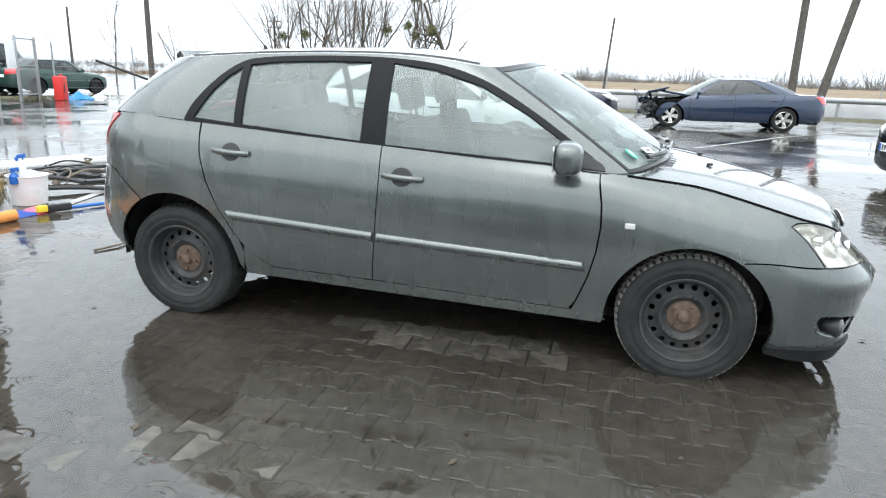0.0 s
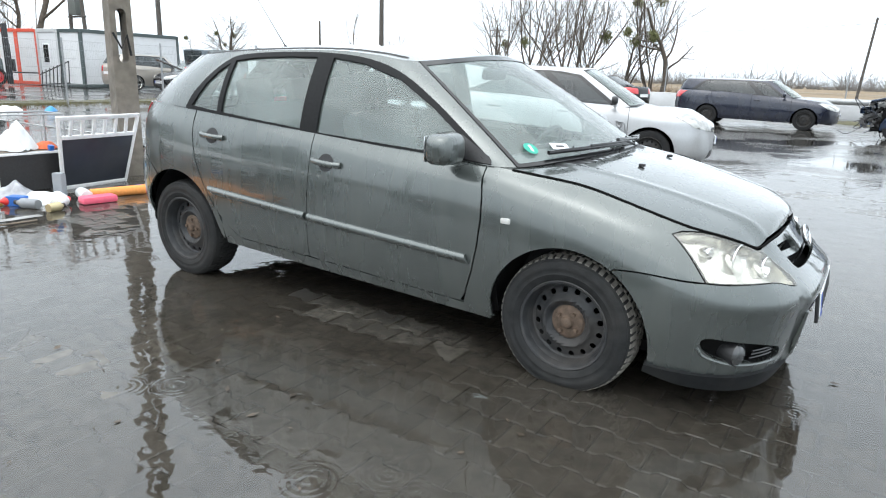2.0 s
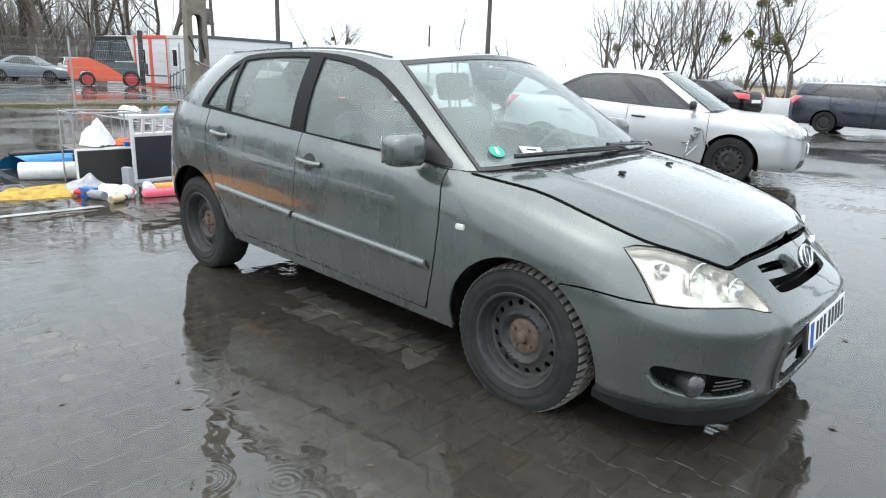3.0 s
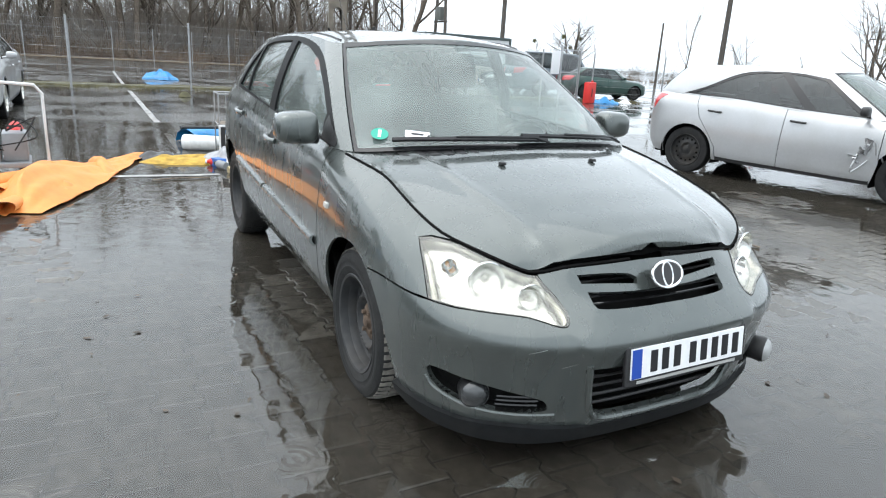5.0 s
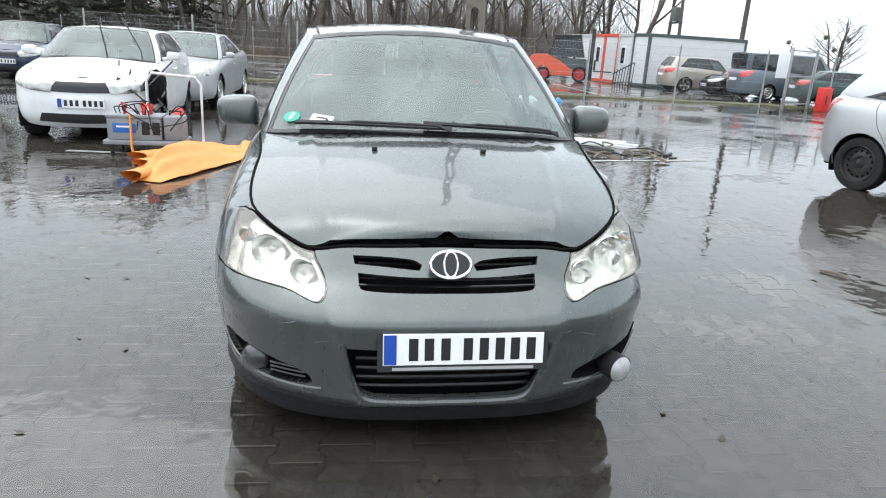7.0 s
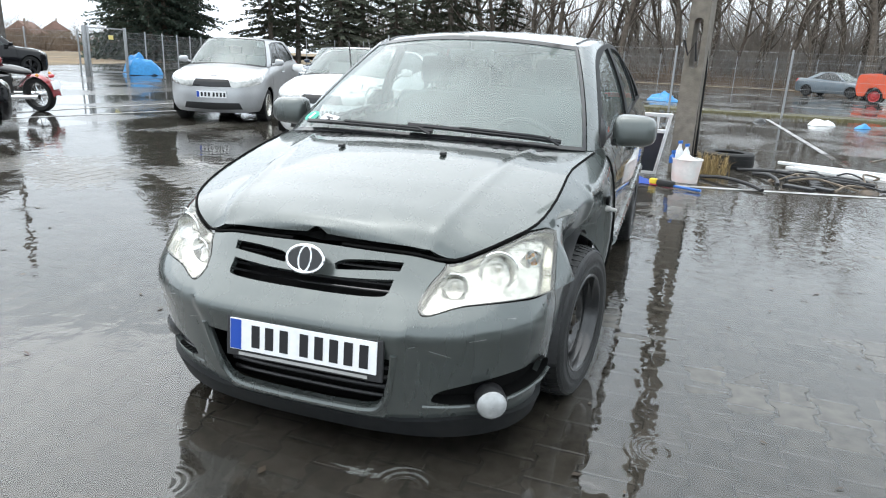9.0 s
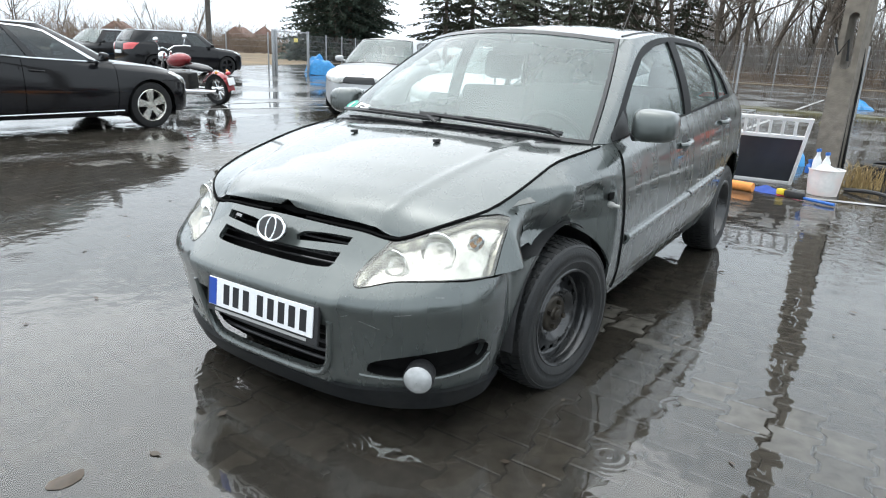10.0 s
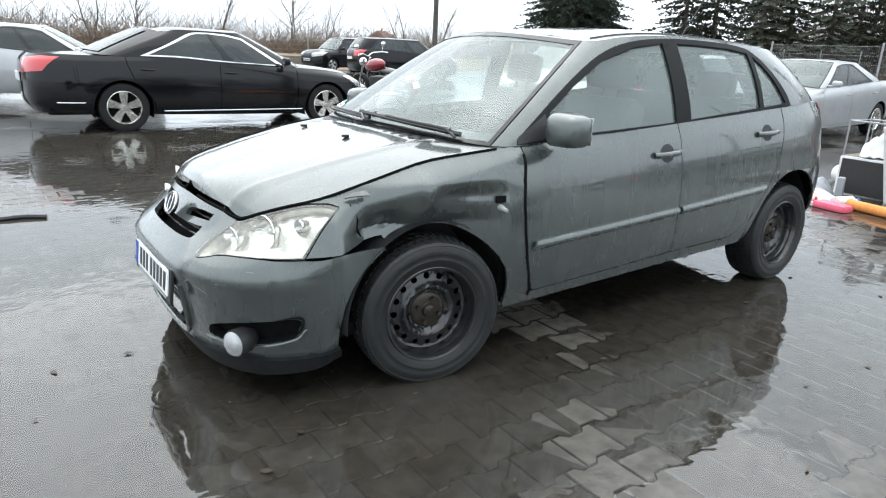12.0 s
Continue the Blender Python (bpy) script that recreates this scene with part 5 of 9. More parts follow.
# ---- the other cars ----
def alloy(parent, at, side, radius, width, style, mat, spin=0.0):
    w = new("wheel")
    w.parent = parent
    w.matrix_basis = pose(*at, 0, 0, 0 if side > 0 else 180) @ pose(0, 0, 0, 0, spin, 0)
    rr = radius * 0.68
    h = width / 2
    bm = lathe(bmesh.new(), [(rr, -h * 0.9), (rr * 1.15, -h), (radius * 0.96, -h * 0.9), (radius, -h * 0.6), (radius, h * 0.6), (radius * 0.96, h * 0.9), (rr * 1.2, h), (rr, h * 0.9)], 40)
    part("tyre", bm, RUBBER, w, "wet black tyre")
    bm = lathe(bmesh.new(), [(rr, -h * 0.8), (rr * 0.93, h * 0.2), (rr * 0.95, h * 0.75), (rr * 1.01, h * 0.92), (rr * 0.98, h * 0.98), (rr * 0.93, h * 0.85), (rr * 0.9, h * 0.3)], 40)
    part("rim", bm, mat, w, "bright rim" if style != "steel" else "dull steel rim")
    if style == "spokes":
        for k in range(5):
            bm = bmesh.new()
            a = k * math.tau / 5
            wd = 0.060
            v = [bm.verts.new(Matrix.Rotation(-a, 4, "Y") @ Vector(c)) for c in ((0.02, h * 0.72, -wd * 0.55), (rr * 0.95, h * 0.80, -wd), (rr * 0.95, h * 0.80, wd), (0.02, h * 0.72, wd * 0.55), (0.02, h * 0.45, -wd * 0.55), (rr * 0.95, h * 0.45, -wd), (rr * 0.95, h * 0.45, wd), (0.02, h * 0.45, wd * 0.55))]
            for f in ((0, 1, 2, 3), (4, 7, 6, 5), (0, 4, 5, 1), (1, 5, 6, 2), (2, 6, 7, 3), (3, 7, 4, 0)):
                bm.faces.new([v[i] for i in f])
            bmesh.ops.recalc_face_normals(bm, faces=bm.faces)
            part("spoke", bm, mat, w, smooth=False)
        bm = lathe(bmesh.new(), [(0.001, h * 0.82), (0.03, h * 0.82), (0.038, h * 0.7)], 16)
        part("hub", bm, mat, w)
        bm = lathe(bmesh.new(), [(0.001, h * 0.1), (rr * 0.9, h * 0.1)], 24)
        part("brake", bm, VOID, w)
    else:
        circ = lambda cx, cz, r, n: [(cx + r * math.cos(k * math.tau / n), cz + r * math.sin(k * math.tau / n)) for k in range(n)]
        cnt = 14 if style == "steel" else 9
        hr = rr * (0.07 if style == "steel" else 0.13)
        P, F = fill([circ(0, 0, rr * 0.94, 36)] + [circ(rr * 0.70 * math.cos(k * math.tau / cnt), rr * 0.70 * math.sin(k * math.tau / cnt), hr, 8) for k in range(cnt)], 0.035, 0.035)
        q = np.hypot(P[:, 0], P[:, 1]) / rr
        yy = np.interp(q, [0, 0.15, 0.3, 0.45, 0.55, 0.85, 0.95], [0.75, 0.7, 0.5, 0.75, 0.6, 0.45, 0.6]) * h
        bm = bmesh.new()
        vv = [bm.verts.new((p[0], y, p[1])) for p, y in zip(P, yy)]
        for t in F:
            bm.faces.new([vv[int(i)] for i in t])
        bmesh.ops.recalc_face_normals(bm, faces=bm.faces)
        part("disc", bm, mat, w, "pierced wheel disc")
        bm = lathe(bmesh.new(), [(0.001, h * 0.1), (rr * 0.9, h * 0.1)], 24)
        part("brake", bm, VOID, w)
    return w


def profile(zb, zt, top, low=0.06):
    d = zt - zb
    return ((low, zb), (0.02, zb + 0.16 * d), (0.0, zb + 0.42 * d), (0.006, zb + 0.64 * d), (0.03, zb + 0.87 * d), (top, zt))


def parked_car(name, m, label, paint, length, width, height, base, ahead, belt=0.93, nose=0.72, style="hatch", cowl=None, screen=0.62, roof_back=None, wheels="steel", wheel_r=0.31, wheel_mat=None, glassy=None, chrome=False, dark_trim=False, no_front=False, fine=False, soft_nose=2.8, lamp=True, deck=None, dlo=None, group=""):
    """A whole car standing at m (ground below the middle of its wheelbase, +x ahead)."""
    car = thing(name, m, label, "car" if style != "van" else "van", group)
    front, half = base / 2 + ahead, width / 2
    rear = front - length
    glassy = glassy or DARK_GLASS
    cowl = cowl if cowl is not None else base / 2 - 0.36
    roof_f = cowl - screen
    belt_r = belt + 0.06
    tail = deck or belt_r + 0.04
    sts = [("rear", *profile(0.27, tail, 0.12, 0.10)), (rear + 0.25, *profile(0.26, tail + 0.01, 0.11, 0.08)), (-base / 2, *profile(0.24, belt_r + 0.02 if style != "sedan" else max(tail, belt_r), 0.09)), (-base / 4, *profile(0.22, belt_r, 0.07)), (0.0, *profile(0.21, belt, 0.065)), (cowl - 0.2, *profile(0.20, belt - 0.03, 0.09)), (base / 2 + 0.02, *profile(0.20, belt - 0.07, 0.15)), (front - 0.35, *profile(0.19, (nose + belt) / 2 - 0.02, 0.17, 0.08)), (front + 0.05, *profile(0.17, nose + 0.02, 0.17, 0.10)), ("front", *profile(0.17, nose, 0.15, 0.12))]
    hr = height - 0.05
    yr = half * (0.70 if style != "van" else 0.86)
    if style == "sedan":
        gb = rear + 0.155 * length
        rb = rear + 0.315 * length
        ring = [(0, (gb, 0, tail + 0.03), (rb, 0, hr)), (0, (gb + 0.03, half * 0.45, tail + 0.025), (rb + 0.03, yr * 0.55, hr - 0.010)), (0, (gb + 0.22, half - 0.14, tail + 0.01), (rb + 0.16, yr * 0.93, hr - 0.060))]
    else:
        rb = roof_back if roof_back is not None else rear + 0.42
        ring = [(-99, None, (rb, 0, hr - 0.01)), (rear - 0.12 * width, None, (rb + 0.03, yr * 0.55, hr - 0.012)), (rear + 0.22, None, (rb + 0.14, yr * 0.93, hr - 0.03))]
    xs0 = ring[-1][2][0]
    for k in range(1, 5):
        t = k / 5
        s_at = (rear + (0.45 if style != "sedan" else 0.95)) * (1 - t) + (cowl - 0.30) * t
        ring.append((s_at, None, (xs0 + (roof_f - 0.18 - xs0) * t, yr * (1.0 if t < 0.8 else 0.985), hr - 0.03 + 0.012 * math.sin(math.pi * t))))
    ring += [(cowl - 0.06, (cowl - 0.06, half - 0.115, belt - 0.035), (roof_f, yr * 0.93, hr - 0.03)), (0, (cowl + 0.13, half * 0.55, belt - 0.005), (roof_f + 0.11, yr * 0.55, hr - 0.012)), (0, (cowl + 0.19, 0, belt + 0.005), (roof_f + 0.16, 0, hr - 0.004))]
    skn = CarSkin(half, front, rear, base / 2 + 0.05, -base / 2 - 0.02, soft_nose, 3.2, sts, ring, (cowl - 0.06, cowl + 0.17, [(cowl + 0.17, belt + 0.01), (base / 2 + 0.05, belt - 0.025), (front - 0.35, (nose + belt) / 2 + 0.035), (front - 0.14, nose + 0.005)]), (rear + 0.155 * length + 0.10, rear + 0.155 * length, [(rear + 0.10, tail), (rear + 0.155 * length, tail + 0.03)]) if style == "sedan" else None, crown=0.04, soft=8)
    zf = wheel_r
    af = (base / 2, zf * 0.94, wheel_r + 0.055)
    ar = (-base / 2, zf * 0.96, wheel_r + 0.05)
    sr = dict(urange=(-base / 2 - 0.5, base / 2 + 0.5))
    fnd = lambda pts, **k: skn.body.find(pts, "xz", **(k or sr))
    uf = fnd(arc(*af, -12, 192, 18), urange=(base / 2 - 0.6, base / 2 + 0.75))
    ur = fnd(arc(*ar, -12, 192, 18), urange=(-base / 2 - 0.75, -base / 2 + 0.6))
    d0, d1, d2 = cowl - 0.02, (cowl - 0.12 + (-base / 2 + 0.15)) / 2 + 0.05, -base / 2 + 0.12
    g = 0.004
    sz = 0.05 if fine else 0.08
    rearpart = [(skn.s0, 0.0)] + ur[::-1] + [(d2 + 0.30 - g, 0.0), (d2 + 0.28 - g, 0.25), (d2 + 0.02 - g, 0.62), (d2 - 0.04 - g, 0.8), (d2 - 0.05 - g, 1.0), (skn.s0, 1.0)]
    rdoor = [(d2 + 0.30 + g, 0.08), (d1 - 0.02 - g, 0.08), (d1 - g, 1.0), (d2 - 0.05 + g, 1.0), (d2 - 0.04 + g, 0.8), (d2 + 0.02 + g, 0.62), (d2 + 0.28 + g, 0.25)]
    fdoor = [(d1 - 0.02 + g, 0.08), (d0 - 0.06 - g, 0.08), (d0 - g, 0.35), (d0 - g, 1.0), (d1 + g, 1.0)]
    sill = [(d2 + 0.30, 0.0), (d0 - 0.06, 0.0), (d0 - 0.06, 0.07), (d2 + 0.30, 0.07)]
    lampu = [(u, v) for u, v in ((skn.s1 - 0.62 * half - 0.62, 0.86), (skn.s1 - 0.62 * half - 0.35, 0.68), (skn.s1 - 0.40 * half, 0.64), (skn.s1 - 0.36 * half, 0.80), (skn.s1 - 0.5 * half, 0.97), (skn.s1 - 0.62 * half - 0.45, 0.97))]
    frontpart = [(d0 - 0.06 + g, 0.0)] + uf[::-1] + [(skn.s1, 0.0), (skn.s1, 1.0), (d0 + g, 1.0), (d0 + g, 0.35)]

    def two(nm, poly, mat, lab="", skin=None, merged=False, lift=0.0, lip=0.015, du=None, dv=None):
        if merged:
            bm = bmesh.new()
            for sd in (1, -1):
                sheet(skin or skn.body, poly, sd, bm=bm, lift=lift, lip=lip, du=du or sz, dv=dv or sz)
            return [part(nm, bm, mat, car, lab)]
        return [part(nm, sheet(skin or skn.body, poly, sd, lift=lift, lip=lip, du=du or sz, dv=dv or sz), mat, car, lab) for sd in (1, -1)]

    if not no_front:
        two("front_body", frontpart, paint, "", merged=True)
    else:
        cutf = base / 2 + 0.42
        two("front_body", [p for p in frontpart if p[0] < cutf] + [], paint, "torn front wings", merged=True)
    two("front_door", fdoor, paint)
    two("rear_door", rdoor, paint)
    two("rear_body", rearpart, paint, "", merged=True)
    two("sill", sill, BLACK if dark_trim else paint)
    # shell, floor and arches are near-black in place of the shade inside
    bm = bmesh.new()
    for sd in (1, -1):
        sheet(skn.body, [(skn.s0, 0.03), (ur[-1][0] - 0.05, 0.03)] + [(p[0], p[1] + 0.03) for p in ur[::-1]] + [(ur[0][0] + 0.05, 0.03), (uf[-1][0] - 0.05, 0.03)] + [(p[0], p[1] + 0.03) for p in uf[::-1]] + [(uf[0][0] + 0.05, 0.03), (skn.s1 if not no_front else base / 2 + 0.40, 0.03), (skn.s1 if not no_front else base / 2 + 0.40, 0.9), (skn.s0, 0.95)], sd, bm=bm, lift=-0.05, lip=0, du=0.1, dv=0.1)
    part("inner_panel", bm, VOID, car, "near-black shell added for the shade inside")
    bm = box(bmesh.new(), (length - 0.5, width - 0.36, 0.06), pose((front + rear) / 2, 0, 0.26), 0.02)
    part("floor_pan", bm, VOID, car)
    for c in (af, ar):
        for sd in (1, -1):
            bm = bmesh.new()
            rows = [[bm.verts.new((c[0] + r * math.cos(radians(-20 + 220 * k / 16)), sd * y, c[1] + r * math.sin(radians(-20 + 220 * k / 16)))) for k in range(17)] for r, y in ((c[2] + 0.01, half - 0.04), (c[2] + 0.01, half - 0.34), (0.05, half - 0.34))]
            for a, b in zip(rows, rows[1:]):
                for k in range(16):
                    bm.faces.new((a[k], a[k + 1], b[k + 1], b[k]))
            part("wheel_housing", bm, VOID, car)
    # glasshouse
    n = len(ring) - 1
    ga, gr = (n - 2) / n, 2 / n
    hx = lambda pts: skn.house.find(dense(pts, 0.06), "xz", urange=(gr * 0.6, ga + 0.01))
    at_z = lambda g_, v: skn.house.at(g_, v)[0]
    if style == "sedan":
        back_low, back_hi = rear + 0.285 * length, rear + 0.43 * length
    elif style == "van":
        back_low, back_hi = rear + 0.30, rear + 0.34
    else:
        back_low, back_hi = (rear + 0.55, rear + 1.0) if dlo is None else (rear + dlo[0], rear + dlo[1])
    zl, zh = 0.06, 0.93
    ub, uh = skn.house.find([(back_low, belt_r + 0.05)], "xz", urange=(0.02, ga))[0][0], skn.house.find([(back_hi, hr - 0.06)], "xz", urange=(0.02, ga))[0][0]
    dl = [(ub, 0.04)] + [(ub + (uh - ub) * t, 0.04 + 0.88 * math.sin(t * math.pi / 2) ** 0.9) for t in (0.12, 0.25, 0.4, 0.55, 0.7, 0.85, 0.95)] + [(uh + 0.03, 0.940), (0.5 * (uh + ga), 0.955), (ga - 0.07, 0.94), (ga - 0.022, 0.86), (ga - 0.022, 0.03)]
    ud1 = skn.house.find([(d1 + 0.02, (belt + hr) / 2)], "xz", urange=(gr * 0.6, ga))[0][0]
    two("side_frame", holed([(0.02, 0.0), (ga + 0.012, 0.0), (ga + 0.012, 1.0), (0.02, 1.0)], dl), paint, "", skn.house, du=0.025, dv=0.08)
    lower = lambda a, b: [(a, 0.10), (b, 0.08)]
    w1 = [(ub + 0.022, 0.09)] + [(ub + 0.022 + (uh - ub) * t, 0.09 + 0.79 * math.sin(t * math.pi / 2) ** 0.9) for t in (0.12, 0.25, 0.4, 0.55, 0.7, 0.85)] + [(uh + 0.035, 0.895), (ud1 - 0.014, 0.91), (ud1 - 0.014, 0.07)]
    w2 = [(ud1 + 0.014, 0.07), (ud1 + 0.014, 0.91), (ga - 0.075, 0.89), (ga - 0.036, 0.80), (ga - 0.036, 0.06)]
    two("window_trim", holed(dl, w1, w2), CHROME if chrome else GLOSS_BLACK, "", skn.house, lift=-0.003, lip=0.015, du=0.025, dv=0.08)
    if chrome:
        two("pillar_trim", [(ud1 - 0.014, 0.07), (ud1 + 0.014, 0.07), (ud1 + 0.014, 0.91), (ud1 - 0.014, 0.91)], GLOSS_BLACK, "", skn.house, lift=0.002, du=0.02, dv=0.1)
    for nm, w in (("rear_side_window", w1), ("front_side_window", w2)):
        for o in two(nm, w, glassy, "", skn.house, lift=-0.008, lip=0, du=0.03, dv=0.1):
            o.visible_shadow = False
    o = two("windscreen", [(ga + 0.02, 0.03), (1, 0.03), (1, 0.97), (ga + 0.02, 0.96)], glassy if style == "van" else WET_SCREEN, "wet windscreen", skn.house, merged=True, lift=0.001, lip=0, du=0.03, dv=0.1)[0]
    o.visible_shadow = False
    two("windscreen_edge", [(ga + 0.013, 0.0), (1, 0.0), (1, 0.03), (ga + 0.02, 0.03), (ga + 0.02, 0.96), (1, 0.97), (1, 1), (ga + 0.013, 1)], GLOSS_BLACK, "", skn.house, merged=True, du=0.03, dv=0.1)
    o = two("rear_window", [(0, 0.08), (gr * 0.72, 0.08), (gr * 0.66, 0.92), (0, 0.93)], glassy, "", skn.house, merged=True, lift=0.012, lip=0.012, du=0.03, dv=0.1)[0]
    two("roof", [(0, 0), (1, 0), (1, 1), (0, 1)], paint, "", skn.roof, merged=True, lip=0, du=0.05, dv=0.1)
    if not no_front:
        two("bonnet", [(0.015, 0.015), (0.955, 0.02), (0.985, 1), (0.015, 1)], paint, "", skn.bonnet, merged=True, lip=0.02, du=0.04, dv=0.06)
    if skn.boot:
        two("boot_lid", [(0.02, 0.0), (1, 0.0), (1, 1), (0.02, 1)], paint, "", skn.boot, merged=True, lip=0.01, du=0.05, dv=0.08)
    if lamp and not no_front:
        for o in two("head_lamp", lampu, CAR_LAMP, "clear headlamp", lift=0.006, lip=0.012, du=0.04, dv=0.05):
            pass
        two("grille", [(skn.s1 - 0.40 * half, 0.66), (skn.s1, 0.66), (skn.s1, 0.86), (skn.s1 - 0.34 * half, 0.84)], GLOSS_BLACK, "dark grille", merged=True, lift=0.006, lip=0.01, du=0.06, dv=0.06)
        two("lower_intake", [(skn.s1 - 0.62 * half, 0.16), (skn.s1, 0.13), (skn.s1, 0.30), (skn.s1 - 0.55 * half, 0.30)], BLACK, "", merged=True, lift=0.006, lip=0.01, du=0.06, dv=0.06)
        p = skn.body.at(skn.s1, 0.48)[0]
        bm = box(bmesh.new(), (0.02, 0.52, 0.114), pose(p[0] + 0.012, 0, p[2]), 0.003)
        pl = part("number_plate", bm, PLATE_WHITE, car, "white plate with dark bars", smooth=False)
        bm = box(bmesh.new(), (0.004, 0.045, 0.10), pose(p[0] + 0.024, -0.232, p[2]))
        part("plate_band", bm, PLATE_BLUE, pl, smooth=False)
        for k in range(7):
            bm = box(bmesh.new(), (0.004, 0.034, 0.07), pose(p[0] + 0.024, -0.165 + k * 0.062 + (0.02 if k > 2 else 0), p[2]))
            part("plate_bar", bm, INK, pl, smooth=False)
    su = skn.s0 + half * 0.62
    two("tail_lamp", [(su - 0.22, 0.62), (su + 0.24, 0.66), (su + 0.46, 0.92), (su + 0.16, 0.93), (su - 0.22, 0.86)], RED_LENS, "red tail lamp", lift=0.006, du=0.05, dv=0.06)
    p = skn.body.at(skn.s0, 0.55)[0]
    bm = box(bmesh.new(), (0.02, 0.52, 0.114), pose(p[0] - 0.014, 0, p[2]), 0.003)
    part("rear_plate", bm, PLATE_WHITE, car, smooth=False)
    for x, z in ((d1 + 0.16, belt - 0.13), (d2 + 0.22, belt - 0.10)):
        for sd in (1, -1):
            q = skn.body.at(*skn.body.find([(x, z)], "xz", **sr)[0])[0]
            bm = pipe(bmesh.new(), [(x - 0.09, sd * (q[1] + 0.004), z + 0.004), (x - 0.05, sd * (q[1] + 0.025), z + 0.003), (x + 0.05, sd * (q[1] + 0.025), z - 0.003), (x + 0.09, sd * (q[1] + 0.004), z - 0.004)], 0.014, 6)
            part("door_handle", bm, BLACK if dark_trim else paint, car)
    for sd in (1, -1):
        bm = bmesh.new()
        bmesh.ops.create_uvsphere(bm, u_segments=18, v_segments=12, radius=1)
        for v in bm.verts:
            c = [math.copysign(abs(q) ** 0.6, q) for q in v.co]
            v.co = (cowl - 0.24 + c[0] * (0.062 if c[0] > 0 else 0.030), sd * (half + 0.06) + c[1] * 0.085, belt + 0.055 + c[2] * 0.058 * (1 - 0.12 * c[1] * sd))
        tube(bm, (cowl - 0.22, sd * (half - 0.08), belt + 0.01), (cowl - 0.23, sd * (half + 0.02), belt + 0.03), 0.02)
        part("door_mirror", bm, BLACK if dark_trim else paint, car)
    wm = wheel_mat or (STEEL if wheels == "steel" else SILVER_PLASTIC)
    for x in (base / 2, -base / 2):
        for sd in (1, -1):
            alloy(car, (x, sd * (half - 0.125), wheel_r - 0.004), sd, wheel_r, 0.20, wheels, wm, random.uniform(0, 60))
    # seats as dark shapes
    for x, y in ((0.10, 0.36), (0.10, -0.36), (-0.75, 0.36), (-0.75, -0.36)):
        bm = box(bmesh.new(), (0.16, 0.46, 0.55), pose(x, y, belt - 0.12, 0, -14, 0), 0.05)
        box(bm, (0.10, 0.24, 0.16), pose(x - 0.13, y, belt + 0.24, 0, -10, 0), 0.04)
        part("seat", bm, CLOTH, car)
    return car, skn

CAR_LAMP = shader("car_lamp_glass", (0.42, 0.42, 0.40), 0.15, 0.7, 0.8, grain=0.35, grain_scale=14, bump=0.4, bump_scale=16)
SILVER = shader("silver_metallic_paint", (0.43, 0.44, 0.45), 0.3, 0.5, 0.7, grain=0.03, dirt=(0.3, 0.29, 0.27), dirt_amount=0.25)
DEEP_BLACK = shader("black_car_paint", (0.005, 0.005, 0.006), 0.07, 0.0, 0.0, spec=0.35, grain=0.05, dirt=(0.02, 0.02, 0.02), dirt_amount=0.12)
NAVY = shader("navy_car_paint", (0.007, 0.022, 0.055), 0.22, 0.35, 0.8, grain=0.05, dirt=(0.05, 0.05, 0.05), dirt_amount=0.2)
DARK_NAVY = shader("dark_blue_car_paint", (0.012, 0.016, 0.032), 0.25, 0.3, 0.7, dirt=(0.06, 0.06, 0.055), dirt_amount=0.25)
GREEN = shader("dark_green_car_paint", (0.018, 0.055, 0.045), 0.3, 0.3, 0.5, dirt=(0.07, 0.07, 0.06), dirt_amount=0.3)
SLATE = shader("slate_blue_van_paint", (0.11, 0.14, 0.165), 0.3, 0.3, 0.5, dirt=(0.1, 0.1, 0.09), dirt_amount=0.3)
BEIGE = shader("champagne_car_paint", (0.42, 0.38, 0.33), 0.3, 0.4, 0.6, dirt=(0.2, 0.19, 0.17), dirt_amount=0.2)

G_CAR = "parked cars in the yard"
bravo, bravo_sk = parked_car("parked_hatchback", pose(-1.97, 6.67, 0, 0, 0, 16), "silver hatchback with a torn dented front wing", SILVER, 4.34, 1.79, 1.50, 2.62, 0.92, dlo=(0.62, 1.55), belt=0.96, nose=0.79, cowl=1.02, screen=0.78, wheels="steel", wheel_r=0.315, dark_trim=True, fine=True, group=G_CAR)
wreck, wreck_sk = parked_car("wrecked_hatchback", pose(-6.2, -3.85, 0, 0, 0, 6), "white small hatchback with its front corner torn off", WHITE_PAINT, 3.62, 1.66, 1.42, 2.37, 0.62, belt=0.98, nose=0.76, cowl=0.86, screen=0.62, wheels="steel", wheel_r=0.285, fine=True, group=G_CAR)
parked_car("parked_hatchback", pose(-7.75, -7.35, 0, 0, 0, 20), "silver small hatchback with a crumpled side", SILVER, 3.75, 1.70, 1.53, 2.46, 0.70, belt=1.0, nose=0.80, cowl=0.92, screen=0.66, wheels="caps", wheel_r=0.295, fine=True, group=G_CAR)
parked_car("parked_saloon", pose(-10.7, -3.9, 0, 0, 0, 0), "pale silver saloon with a dark lower grille", SILVER, 4.63, 1.78, 1.435, 2.70, 0.95, belt=0.93, nose=0.72, style="sedan", cowl=0.98, screen=0.80, wheels="spokes", wheel_r=0.315, deck=1.04, group=G_CAR)
limo, limo_sk = parked_car("parked_saloon", pose(-0.62, -8.28, 0, 0, 0, 180), "black luxury saloon with chrome strips and bright wheels", DEEP_BLACK, 5.12, 1.87, 1.475, 3.08, 0.88, belt=0.95, nose=0.72, style="sedan", cowl=1.05, screen=0.88, wheels="spokes", wheel_r=0.335, deck=1.02, chrome=True, fine=True, group=G_CAR)
